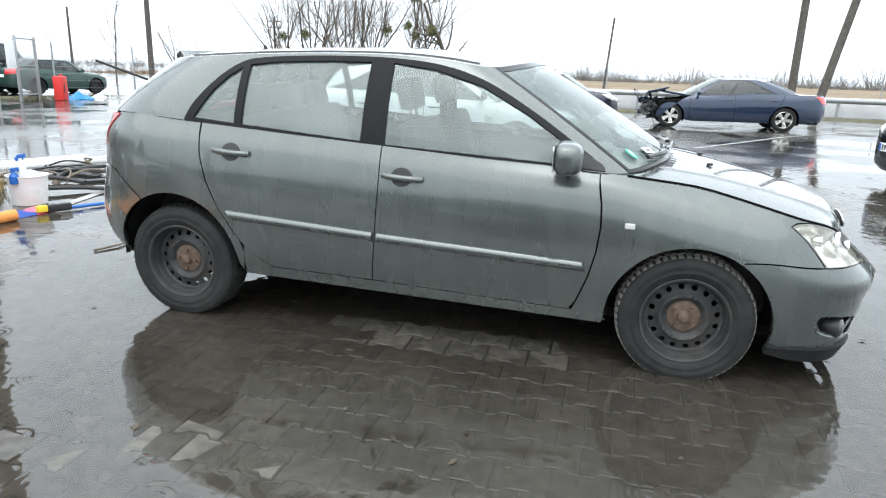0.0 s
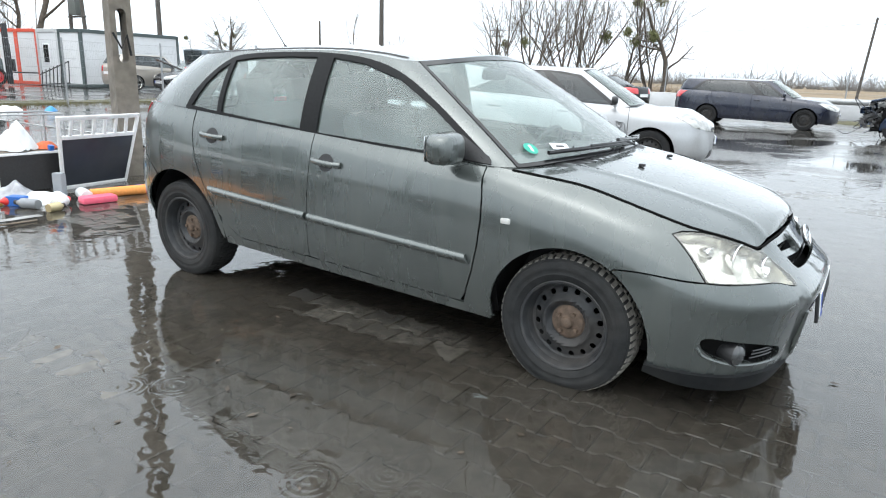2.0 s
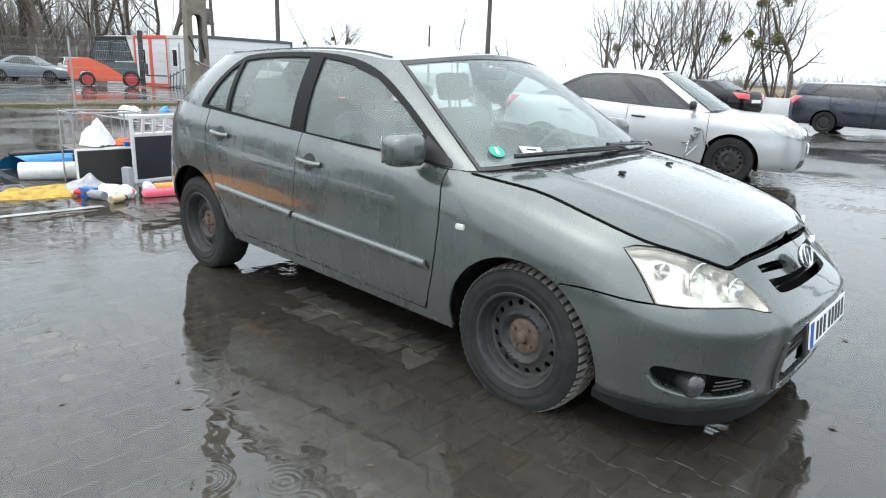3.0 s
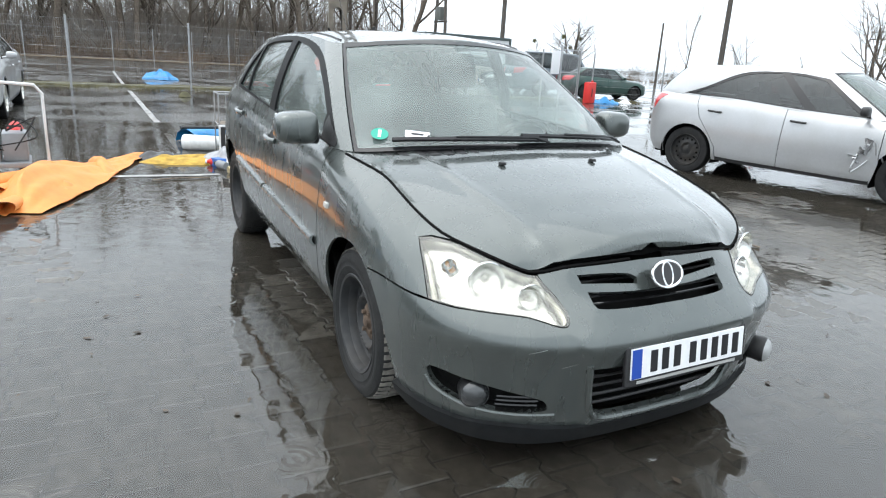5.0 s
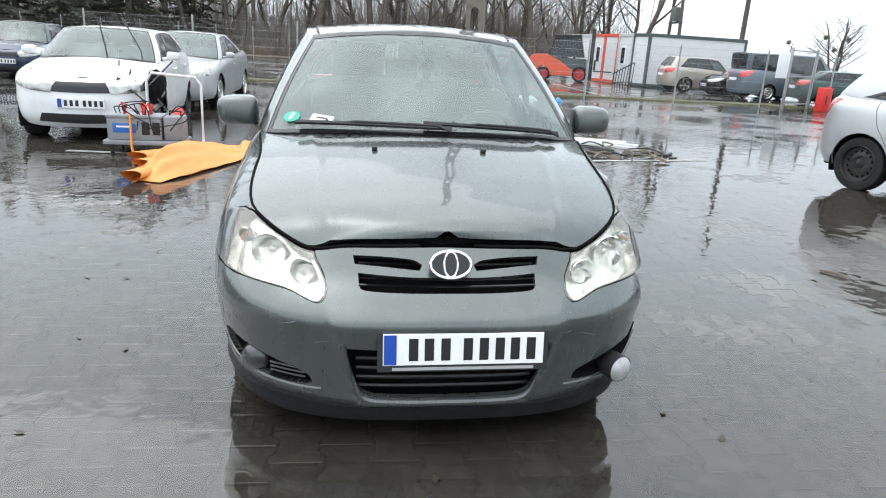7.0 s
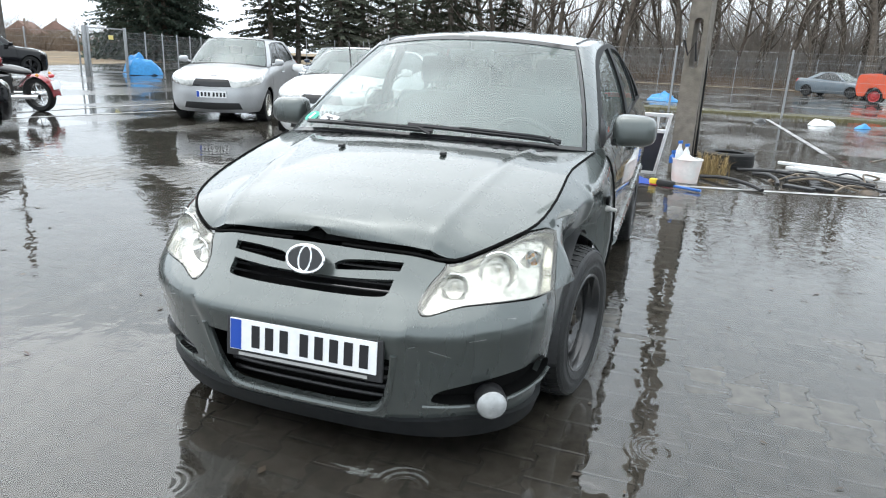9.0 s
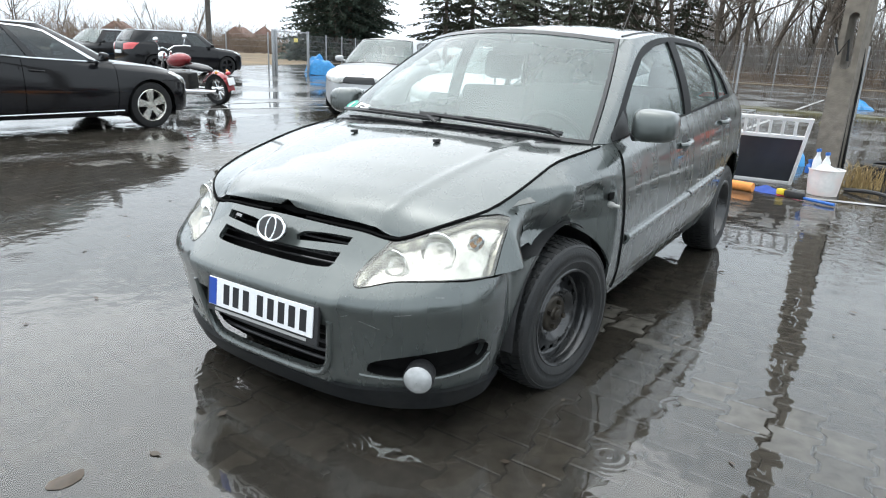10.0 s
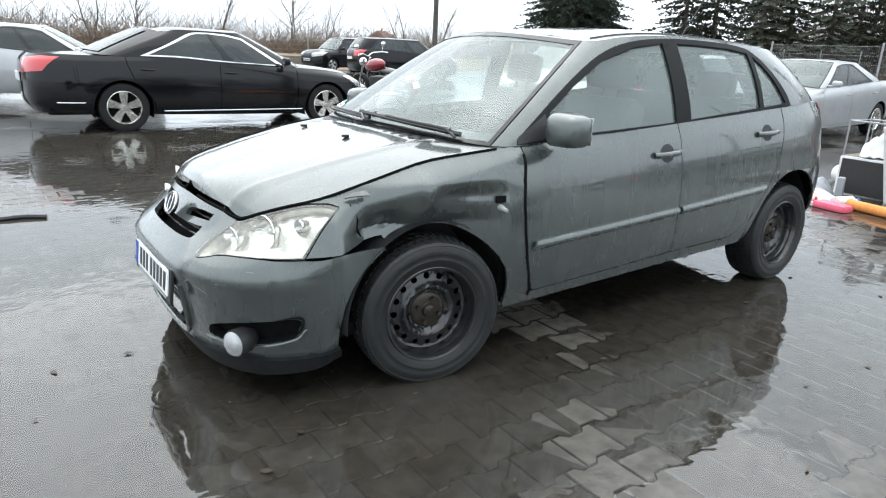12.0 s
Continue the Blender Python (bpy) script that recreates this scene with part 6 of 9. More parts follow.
for sd in (1, -1):
    for x0, x1, z in ((-1.02, 1.10, 0.275), (-2.35, -2.02, 0.40)):
        pts = limo_sk.body.at(*np.array(limo_sk.body.find([(x, z) for x in np.linspace(x0, x1, 14)], "xz", urange=(-2.4, 1.5))).T)
        bm = pipe(bmesh.new(), [(p[0], sd * (p[1] + 0.004), p[2]) for p in pts], 0.010, 6)
        part("chrome_strip", bm, CHROME, limo, "bright chrome strip")
parked_car("parked_estate", pose(-1.15, 19.9, 0, 0, 0, 2), "dark blue estate car on wet ground", DARK_NAVY, 4.75, 1.77, 1.47, 2.75, 0.88, belt=0.95, nose=0.72, cowl=1.0, screen=0.72, roof_back=-2.20, wheels="steel", wheel_r=0.31, group=G_CAR)
bmw, bmw_sk = parked_car("wrecked_saloon", pose(4.1, 17.75, 0, 0, 0, 181), "dark blue saloon with its whole front end smashed", NAVY, 5.10, 1.88, 1.47, 3.08, 0.84, belt=0.95, nose=0.72, style="sedan", cowl=1.05, screen=0.85, wheels="spokes", wheel_r=0.34, deck=1.02, no_front=True, group=G_CAR)
parked_car("parked_hatchback", pose(6.8, 6.9, 0, 0, 0, 188), "black car with a pale grille bar and plate", DEEP_BLACK, 4.2, 1.78, 1.55, 2.55, 0.85, belt=1.0, nose=0.85, cowl=0.9, wheels="spokes", group=G_CAR)
parked_car("parked_hatchback", pose(-20.9, 18.9, 0, 0, 0, 80), "old dark green hatchback behind the fence", GREEN, 4.25, 1.65, 1.38, 2.51, 0.80, belt=0.88, nose=0.70, cowl=0.85, screen=0.62, roof_back=-1.25, wheels="steel", group=G_CAR)
parked_car("parked_van", pose(-23.3, 17.9, 0, 0, 0, 91), "slate blue passenger van behind the fence", SLATE, 5.0, 1.92, 1.96, 3.0, 0.90, belt=1.12, nose=0.90, style="van", cowl=1.35, screen=0.62, roof_back=-2.48, wheels="caps", wheel_r=0.33, group=G_CAR)
parked_car("parked_crossover", pose(-27.6, 16.2, 0, 0, 0, 91), "champagne crossover near the white cabin", BEIGE, 4.4, 1.82, 1.67, 2.64, 0.88, belt=1.05, nose=0.85, cowl=0.95, wheels="spokes", wheel_r=0.34, group=G_CAR)
parked_car("parked_hatchback", pose(-25.45, 17.2, 0, 0, 0, 270), "black car between van and crossover", DEEP_BLACK, 4.0, 1.7, 1.46, 2.5, 0.8, wheels="steel", group=G_CAR)
parked_car("parked_crossover", pose(-12.4, -21.4, 0, 0, 0, 172), "black crossover with a roof spoiler by the fence", DEEP_BLACK, 4.65, 1.88, 1.60, 2.85, 0.90, belt=1.02, nose=0.82, cowl=1.0, wheels="spokes", wheel_r=0.35, wheel_mat=GLOSS_BLACK, group=G_CAR)
parked_car("parked_hatchback", pose(-12.5, -27.0, 0, 0, 0, 11), "black small car facing the yard", DEEP_BLACK, 4.2, 1.75, 1.58, 2.55, 0.85, belt=1.0, nose=0.85, cowl=0.95, wheels="spokes", group=G_CAR)
parked_car("parked_saloon", pose(1.6, -12.2, 0, 0, 0, 175), "pale blue saloon behind the black one", SILVER, 4.6, 1.78, 1.45, 2.7, 0.9, style="sedan", cowl=0.98, screen=0.8, deck=1.0, wheels="steel", group=G_CAR)
parked_car("parked_hatchback", pose(-16.2, -9.6, 0, 0, 0, 10), "dark blue hatchback in the back row", NAVY, 4.1, 1.74, 1.48, 2.55, 0.85, wheels="steel", group=G_CAR)
parked_car("parked_saloon", pose(-8.0, 23.0, 0, 0, 0, 165), "black saloon with red tail lamps", DEEP_BLACK, 4.8, 1.85, 1.45, 2.85, 0.85, style="sedan", cowl=1.0, screen=0.85, deck=1.02, wheels="spokes", group=G_CAR)
parked_car("parked_crossover", pose(-13.4, 18.6, 0, 0, 0, 175), "black crossover in the far row", DEEP_BLACK, 4.5, 1.85, 1.66, 2.65, 0.9, belt=1.03, nose=0.85, wheels="spokes", wheel_r=0.34, group=G_CAR)
parked_car("parked_hatchback", pose(-47.5, 13.9, 0, 0, 0, -10), "white hatchback beside the forklift", WHITE_PAINT, 4.2, 1.76, 1.48, 2.6, 0.85, wheels="steel", group=G_CAR)
parked_car("parked_saloon", pose(-41.6, 9.6, 0, 0, 0, 50), "pale blue saloon in the far yard", SLATE, 4.5, 1.76, 1.45, 2.65, 0.85, style="sedan", cowl=0.98, screen=0.8, deck=1.0, wheels="steel", group=G_CAR)


# damage on the cars that stand near
def shards(parent, name, centre, spread, count, mats, size, seed, label=""):
    """Bent plates, brackets and cables of a torn-open front."""
    rnd = random.Random(seed)
    for k in range(count):
        bm = bmesh.new()
        c = Vector([rnd.uniform(-a, a) for a in spread]) + Vector(centre)
        if k % 3 == 2:
            pts = [c + Vector([rnd.uniform(-1, 1) * size for _ in range(3)]) * i * 0.5 for i in range(5)]
            pipe(bm, [Vector(p) for p in spline(pts, 3)], 0.010, 6)
        else:
            n = 4
            w, h = rnd.uniform(0.5, 1.3) * size, rnd.uniform(0.4, 1.0) * size
            g = [[bm.verts.new((w * (i / n - 0.5), h * (j / n - 0.5), 0.25 * size * math.sin(i * 1.7 + k) * math.cos(j * 1.3 + k))) for j in range(n + 1)] for i in range(n + 1)]
            for i in range(n):
                for j in range(n):
                    bm.faces.new((g[i][j], g[i + 1][j], g[i + 1][j + 1], g[i][j + 1]))
            r = bmesh.ops.solidify(bm, geom=bm.faces[:], thickness=0.012)
            bmesh.ops.transform(bm, matrix=Matrix.Translation(c) @ Euler([rnd.uniform(0, 6.28) for _ in range(3)]).to_matrix().to_4x4(), verts=bm.verts)
        part(name, bm, rnd.choice(mats), parent, label)


TORN = shader("torn_bare_metal", (0.30, 0.30, 0.30), 0.4, 0.7, grain=0.4, grain_scale=20, bump=0.3)
shards(bmw, "torn_metal", (2.02, 0, 0.55), (0.30, 0.72, 0.24), 34, [VOID, BLACK, TORN, GLOSS_BLACK, NAVY], 0.30, 3, "smashed front parts")
bm = bmesh.new()
for i, (a, b) in enumerate((((1.40, 0.0, 0.95), (0.75, 0.8, 0.06)), ((1.95, 0.1, 0.98), (0.6, 0.7, 0.05)))):
    box(bm, (b[0], 1.5, b[2]), pose(a[0], a[1], a[2], 6 * i, -8 + 22 * i, 4), 0.02)
part("bent_bonnet", bm, NAVY, bmw, "buckled bonnet")
shards(wreck, "torn_metal", (1.50, 0.68, 0.54), (0.20, 0.14, 0.18), 24, [VOID, BLACK, TORN, GLOSS_BLACK], 0.20, 5, "torn wing and lamp mounts")
bm = bmesh.new()
bmesh.ops.create_icosphere(bm, subdivisions=3, radius=1.0)
for v in bm.verts:
    v.co = Vector((v.co.x * 0.34, v.co.y * 0.10, v.co.z * 0.24)) * (1 + 0.25 * noise.noise(v.co * 3))
bmesh.ops.transform(bm, matrix=pose(1.42, 0.79, 0.64), verts=bm.verts)
# no opening is cut; the lump's near-black colour gives its shade
part("torn_hole", bm, VOID, wreck, "near-black lump for the shade where lamp and wing were")
for y0, tip in ((0.10, (0.78, 0.02, 1.46)), (0.52, (0.74, 0.30, 1.50))):
    bm = pipe(bmesh.new(), [(1.02, y0 + 0.05, 0.99), (0.95, y0 + 0.02, 1.10), tip], 0.010, 6)
    part("wiper", bm, GLOSS_BLACK, wreck, "wiper standing off the glass")
shards(bravo, "torn_metal", (0.86, -0.86, 0.56), (0.10, 0.02, 0.10), 9, [SILVER, TORN, SILVER], 0.16, 8, "folded edge of the dented door")

# ---- yard: fences, poles, cabins, forklift ----
GALV = shader("galvanised_steel", (0.34, 0.35, 0.36), 0.45, 0.6, grain=0.15, grain_scale=20, dirt=(0.25, 0.22, 0.18), dirt_amount=0.2)
CONCRETE = shader("weathered_concrete", (0.17, 0.15, 0.125), 0.8, grain=0.3, grain_scale=9, bump=0.5, bump_scale=50, dirt=(0.12, 0.11, 0.085), dirt_amount=0.5, dirt_scale=2.0)
DARK_POLE = shader("tarred_wood", (0.085, 0.075, 0.065), 0.85, grain=0.35, grain_scale=8, bump=0.3)
CABIN = shader("white_cabin_panel", (0.66, 0.67, 0.68), 0.5, grain=0.05, grain_scale=3, dirt=(0.4, 0.4, 0.38), dirt_amount=0.3)
CABIN_RED = shader("red_cabin_frame", (0.62, 0.09, 0.05), 0.5, grain=0.1)
CABIN_DARK = shader("dark_cabin_frame", (0.06, 0.08, 0.08), 0.5, grain=0.1)
RED_PAINT = shader("red_wheel_paint", (0.42, 0.03, 0.03), 0.4, grain=0.15)
ORANGE = shader("forklift_orange", (0.68, 0.09, 0.03), 0.35, coat=0.4, grain=0.05, dirt=(0.2, 0.1, 0.06), dirt_amount=0.25)


def fence(name, a, b, height, gap, label, wires=7, bars=0.0, arm=0.0, lean=0):
    """Posts with wires or bars between them, one thing."""
    a, b = Vector(a), Vector(b)
    f = thing(name, Matrix.Translation(a), label, "fence", kind="")
    d = b - a
    n = max(1, round(d.length / gap))
    u = d.normalized()
    side = Vector((-u.y, u.x, 0))
    for k in range(n + 1):
        p = d * (k / n)
        bm = tube(bmesh.new(), p, p + Vector((0, 0, height)), 0.03, n=8)
        if arm:
            tube(bm, p + Vector((0, 0, height)), p + Vector((0, 0, height)) + side * arm * 0.7 + Vector((0, 0, arm)), 0.022, n=6)
        tube(bm, p + Vector((0, 0, height)), p + Vector((0, 0, height + 0.015)), 0.034, 0.012, n=8)
        part("post", bm, GALV, f)
    for k in range(wires):
        z = 0.12 + (height - 0.2) * k / max(1, wires - 1)
        bm = tube(bmesh.new(), Vector((0, 0, z)), d + Vector((0, 0, z)), 0.003, n=4)
        part("wire", bm, GALV, f)
    if bars:
        bm = bmesh.new()
        m = int(d.length / bars)
        for k in range(m):
            p = d * ((k + 0.5) / m)
            tube(bm, p + Vector((0, 0, 0.08)), p + Vector((0, 0, height - 0.06)), 0.0017, n=3, caps=False)
        tagged(part("wire_mesh", bm, GALV, f, weld=0), kind="stuff")
    return f


fence("mesh_fence", (-17.7, -8.6, 0), (-17.6, 13.2, 0), 1.9, 2.95, "galvanised mesh fence on slim posts", 8, 0.05)
fence("mesh_fence", (-18.3, 16.2, 0), (-12.0, 33.0, 0), 1.9, 2.9, "mesh fence with barbed arms", 8, 0.0, 0.35)
fence("panel_fence", (-46, -34, 0), (-50, 30, 0), 2.2, 2.6, "grey panel fence in front of the wood", 10, 0.16)
fence("panel_fence", (-46, -34, 0), (-18.2, -20.5, 0), 1.75, 2.6, "grey panel fence below the conifers", 8, 0.08)
fence("wire_fence", (-16.2, -20.8, 0), (-15.6, -31, 0), 1.7, 2.8, "low wire fence by the field pole", 7, 0.12)
fence("wire_fence", (-15.6, -31.2, 0), (26, -40, 0), 1.7, 2.8, "low wire fence along the field", 7, 0.12)
fence("barbed_fence", (-12.0, 33.5, 0), (34, 30.5, 0), 1.9, 4.2, "wire fence with bent arms by the rail", 5, 0.0, 0.35)

# gates
gate = thing("gate", pose(-17.95, 14.75, 0, 0, 0, 113), "open galvanised gate with a white notice", "gate")
for x in (-0.72, 0.72):
    part("gate_post", box(bmesh.new(), (0.08, 0.08, 2.05), pose(x, 0, 1.02), 0.005), GALV, gate)
for z in (0.18, 1.1, 1.95):
    part("rail", box(bmesh.new(), (1.36, 0.04, 0.04), pose(0, 0, z), 0.004), GALV, gate)
bm = bmesh.new()
for k in range(26):
    tube(bm, (-0.68 + k * 0.054, 0, 0.2), (-0.68 + k * 0.054, 0, 1.94), 0.004, n=4)
part("wire_mesh", bm, GALV, gate)
part("notice", box(bmesh.new(), (0.62, 0.012, 0.85), pose(-1.15, -0.03, 1.45), 0.003), PLATE_WHITE, gate, "blank white notice board")
gate2 = thing("gate", pose(-17.2, -20.5, 0, 0, 0, 176), "galvanised gate panel by the blue cover", "gate")
for x in (-0.95, -0.80, 0.95):
    part("gate_post", box(bmesh.new(), (0.09, 0.09, 1.85), pose(x, 0, 0.92), 0.005), GALV, gate2)
for z in (0.12, 1.78):
    part("rail", box(bmesh.new(), (1.8, 0.05, 0.05), pose(0, 0, z), 0.004), GALV, gate2)
bm = bmesh.new()
for k in range(30):
    tube(bm, (-0.75 + k * 0.056, 0, 0.14), (-0.75 + k * 0.056, 0, 1.76), 0.004, n=4)
part("wire_mesh", bm, GALV, gate2)
part("sign", box(bmesh.new(), (0.22, 0.012, 0.16), pose(0.25, -0.03, 1.45), 0.003), shader("yellow_sign", (0.7, 0.6, 0.2), 0.5), gate2, "small yellow sign")


def slotted_pole(name, x, y, top, w, label, yaw=0, lean=0):
    """A concrete pole with long holes."""
    p = thing(name, pose(x, y, 0, lean, 0, yaw), label, "utility pole")
    bm = bmesh.new()
    wt = w * 0.62
    width = lambda z: w + (wt - w) * z / top
    holes = []
    z = 1.55
    while z < top - 0.8:
        r = 0.055
        holes.append([(r * math.cos(radians(a)), z + 0.28 + r * math.sin(radians(a))) for a in range(0, 181, 30)] + [(r * math.cos(radians(a)), z - 0.20 + r * math.sin(radians(a))) for a in range(180, 361, 30)])
        z += 0.85
    outer = [(-width(z_) / 2, z_) for z_ in np.linspace(0, top, 16)] + [(width(z_) / 2, z_) for z_ in np.linspace(top, 0, 16)]
    P, F = fill([outer] + holes, 0.12, 0.12)
    d = w * 0.5
    fr = [bm.verts.new((q[0], -d, q[1])) for q in P]
    bk = [bm.verts.new((q[0], d, q[1])) for q in P]
    ed = {}
    for t in F:
        t = [int(i) for i in t]
        bm.faces.new([fr[i] for i in t])
        bm.faces.new([bk[i] for i in t[::-1]])
        for a, b in zip(t, t[1:] + t[:1]):
            ed[(a, b)] = 1
    for a, b in ed:
        if (b, a) not in ed:
            bm.faces.new((fr[b], fr[a], bk[a], bk[b]))
    bmesh.ops.recalc_face_normals(bm, faces=bm.faces)
    part("shaft", bm, CONCRETE, p, smooth=False)
    return p


pole = slotted_pole("concrete_pole", -5.13, 1.17, 9.0, 0.25, "weathered slotted concrete pole with hanging cables", yaw=75)
bm = bmesh.new()
for k, (x, y) in enumerate(((0.14, 0.06), (0.16, 0.02), (0.13, -0.05))):
    pipe(bm, [(x, y, 0.05), (x - 0.02, y, 0.5 + 0.2 * k), (x - 0.03, y + 0.03, 1.2), (x - 0.10, y, 1.9 + 0.3 * k)], 0.012, 6)
pipe(bm, [(-0.12, -0.2, 1.62), (-0.05, -0.24, 1.45), (0.02, -0.22, 1.60), (0.05, -0.22, 1.38)], 0.014, 6)
part("cable", bm, RUBBER, pole, "black cables on the pole")


def round_pole(name, x, y, top, r, label, lean=(0, 0), arms=0):
    p = thing(name, pose(x, y, 0), label, "utility pole")
    bm = tube(bmesh.new(), (0, 0, 0), (lean[0], lean[1], top), r, r * 0.7, 10)
    part("shaft", bm, DARK_POLE, p)
    for k in range(arms):
        bm = box(bmesh.new(), (1.2, 0.08, 0.08), pose(lean[0], lean[1], top - 0.3 - 0.5 * k), 0.01)
        part("crossarm", bm, DARK_POLE, p)
    return p


round_pole("wooden_pole", 7.3, 23.6, 9.5, 0.15, "grey wooden pole by the rail")
round_pole("wooden_pole", 8.2, 23.8, 10, 0.16, "leaning grey wooden pole by the rail", lean=(1.9, 0.3))
round_pole("wooden_pole", 0.1, 56, 6.2, 0.11, "thin dark leaning pole in the field", lean=(0.4, 0))
round_pole("wooden_pole", -29.2, 35.8, 9.5, 0.20, "dark utility pole beyond the fence")
round_pole("wooden_pole", -39.5, 40.2, 5.2, 0.11, "short dark pole beyond the cars")
round_pole("wooden_pole", -37.6, 23.6, 11.5, 0.17, "dark utility pole behind the cabins")
round_pole("wooden_pole", -27.2, 49.3, 5.3, 0.12, "far line pole with crossarms", arms=2)
round_pole("wooden_pole", -16.8, -25.5, 8.5, 0.14, "dark utility pole by the field")
round_pole("wooden_pole", -60, 22.8, 10, 0.22, "dark utility pole behind the cabins")
round_pole("wooden_pole", -58, 19.5, 10, 0.20, "dark utility pole behind the cabins")
tower = thing("transformer_pole", pose(-46.0, 22.9, 0), "transformer on twin dark poles", "utility pole")
for dx in (-1.1, 1.1):
    part("leg", tube(bmesh.new(), (dx, 0, 0), (dx * 0.45, 0, 9.5), 0.15, 0.11, 8), DARK_POLE, tower)
for z in (4.2, 6.2):
    part("beam", box(bmesh.new(), (2.2, 0.15, 0.12), pose(0, 0, z), 0.01), DARK_POLE, tower)
part("transformer", box(bmesh.new(), (0.8, 0.6, 1.0), pose(0, 0, 4.8), 0.05), shader("transformer_grey", (0.12, 0.13, 0.12), 0.6, grain=0.2), tower, "grey transformer box")

# overhead lines
for a, b, z0, z1 in (((0.5, 56), (9, 60), 5.8, 6.2), ((-29.2, 35.8), (-16.6, 70), 9, 9), ((-46, 22.9), (-29.2, 35.8), 9.2, 9.2), ((0.5, 56), (-27.2, 49.3), 5.8, 5.0), ((9.5, 24), (40, 30), 9.2, 9.0), ((7.9, 23.6), (0.5, 56), 9.0, 6.0)):
    n = 10
    pts = [(a[0] + (b[0] - a[0]) * k / n, a[1] + (b[1] - a[1]) * k / n, z0 + (z1 - z0) * k / n - 1.6 * (k / n) * (1 - k / n)) for k in range(n + 1)]
    ob = finish(pipe(bmesh.new(), pts, 0.012, 4), "overhead_cable", RUBBER)
    tagged(ob, "thin dark overhead cable between poles", "cable")


# site cabins
def cabin(x, y, yaw, w, d, h, frame_mat, label, openings=()):
    c = thing("site_cabin", pose(x, y, 0, 0, 0, yaw), label, "cabin", group="site cabins")
    part("wall", box(bmesh.new(), (d - 0.06, w - 0.06, h - 0.24), pose(0, 0, h / 2 + 0.05), 0.01), CABIN, c, "white panel walls", smooth=False)
    for sx in (-1, 1):
        for sy in (-1, 1):
            part("corner_post", box(bmesh.new(), (0.14, 0.14, h), pose(sx * (d / 2 - 0.06), sy * (w / 2 - 0.06), h / 2 + 0.04), 0.01), frame_mat, c, smooth=False)
    for z in (0.10, h - 0.02):
        for sx in (-1, 1):
            part("beam", box(bmesh.new(), (0.14, w - 0.28, 0.16), pose(sx * (d / 2 - 0.055), 0, z), 0.01), frame_mat, c, smooth=False)
        for sy in (-1, 1):
            part("beam", box(bmesh.new(), (d - 0.28, 0.14, 0.16), pose(0, sy * (w / 2 - 0.055), z), 0.01), frame_mat, c, smooth=False)
    part("roof", box(bmesh.new(), (d - 0.1, w - 0.1, 0.06), pose(0, 0, h + 0.02), 0.01), CABIN_DARK, c, smooth=False)
    for kind, yy, ww, hh, zz in openings:
        o = part(kind, box(bmesh.new(), (0.05, ww, hh), pose(d / 2 - 0.02, yy, zz), 0.01), CABIN if kind == "door" else PLATE_WHITE, c, "white door" if kind == "door" else "white window frame", smooth=False)
        if kind == "window":
            part("pane", box(bmesh.new(), (0.03, ww - 0.12, hh - 0.12), pose(d / 2 + 0.003, yy, zz), 0.004), GLOSS_BLACK, o, smooth=False)
        else:
            part("handle", box(bmesh.new(), (0.05, 0.12, 0.03), pose(d / 2 + 0.03, yy + ww * 0.38, zz), 0.008), BLACK, o)
    return c


CABIN_PALE = shader("pale_cabin_frame", (0.48, 0.49, 0.49), 0.5, grain=0.1)
along_row = Vector((0.993, 0.120, 0))
into_row = Vector((-0.120, 0.993, 0))
corner = Vector((-29.9, 14.2, 0))
for k, (fm, lb, ops) in enumerate((
        (CABIN_DARK, "white site cabin with a dark frame", ()),
        (CABIN_PALE, "white site cabin with a small window", (("window", -0.15, 0.5, 0.95, 1.55),)),
        (CABIN_RED, "white site cabin with a red frame and plain wall", ()),
        (CABIN_RED, "white site cabin with a red frame and window", (("window", 0.1, 0.5, 0.95, 1.55),)),
        (CABIN_PALE, "white site cabin with a door", (("door", 0.0, 0.9, 2.0, 1.15),)),
        (CABIN_PALE, "white site cabin with a small window", (("window", 0.1, 0.5, 0.95, 1.55),)))):
    mid = corner - along_row * 1.65 * (k + 0.5) + into_row * 2.9
    cabin(mid.x, mid.y, -83.1, 1.64, 5.8, 2.65, fm, lb, ops)
# steel steps leaning at the cabins
steps = thing("steel_steps", pose(-31.2, 13.5, 0, 0, 0, 10), "grey steel steps and rail by the cabins", "steps")
for z in (0.12, 1.0):
    part("stringer", tube(bmesh.new(), (-1.0, 0, z * 0.55), (1.0, 0, z * 0.55 + 0.55 * z + 0.1), 0.03, n=6), BLACK, steps)
for k in range(8):
    x = -0.95 + 0.27 * k
    part("baluster", tube(bmesh.new(), (x, 0, 0.0), (x + 0.12, 0, 0.75 + 0.07 * k), 0.022, n=6), BLACK, steps)

# forklift
fork = thing("forklift_truck", pose(-33.3, 10.9, 0, 0, 0, 70) @ Matrix.Scale(1.0, 4), "orange forklift truck with a closed dark cab", "forklift")


def slab(outline, w):
    """A side outline (x, z) given the width w, with softened edges."""
    bm = bmesh.new()
    a = [bm.verts.new((x, -w / 2, z)) for x, z in outline]
    b = [bm.verts.new((x, w / 2, z)) for x, z in outline]
    n = len(outline)
    bm.faces.new(a)
    bm.faces.new(b[::-1])
    for i in range(n):
        bm.faces.new((a[i], b[i], b[(i + 1) % n], a[(i + 1) % n]))
    bmesh.ops.recalc_face_normals(bm, faces=bm.faces)
    bmesh.ops.bevel(bm, geom=bm.edges[:], offset=0.035, segments=2, affect="EDGES")
    return bm


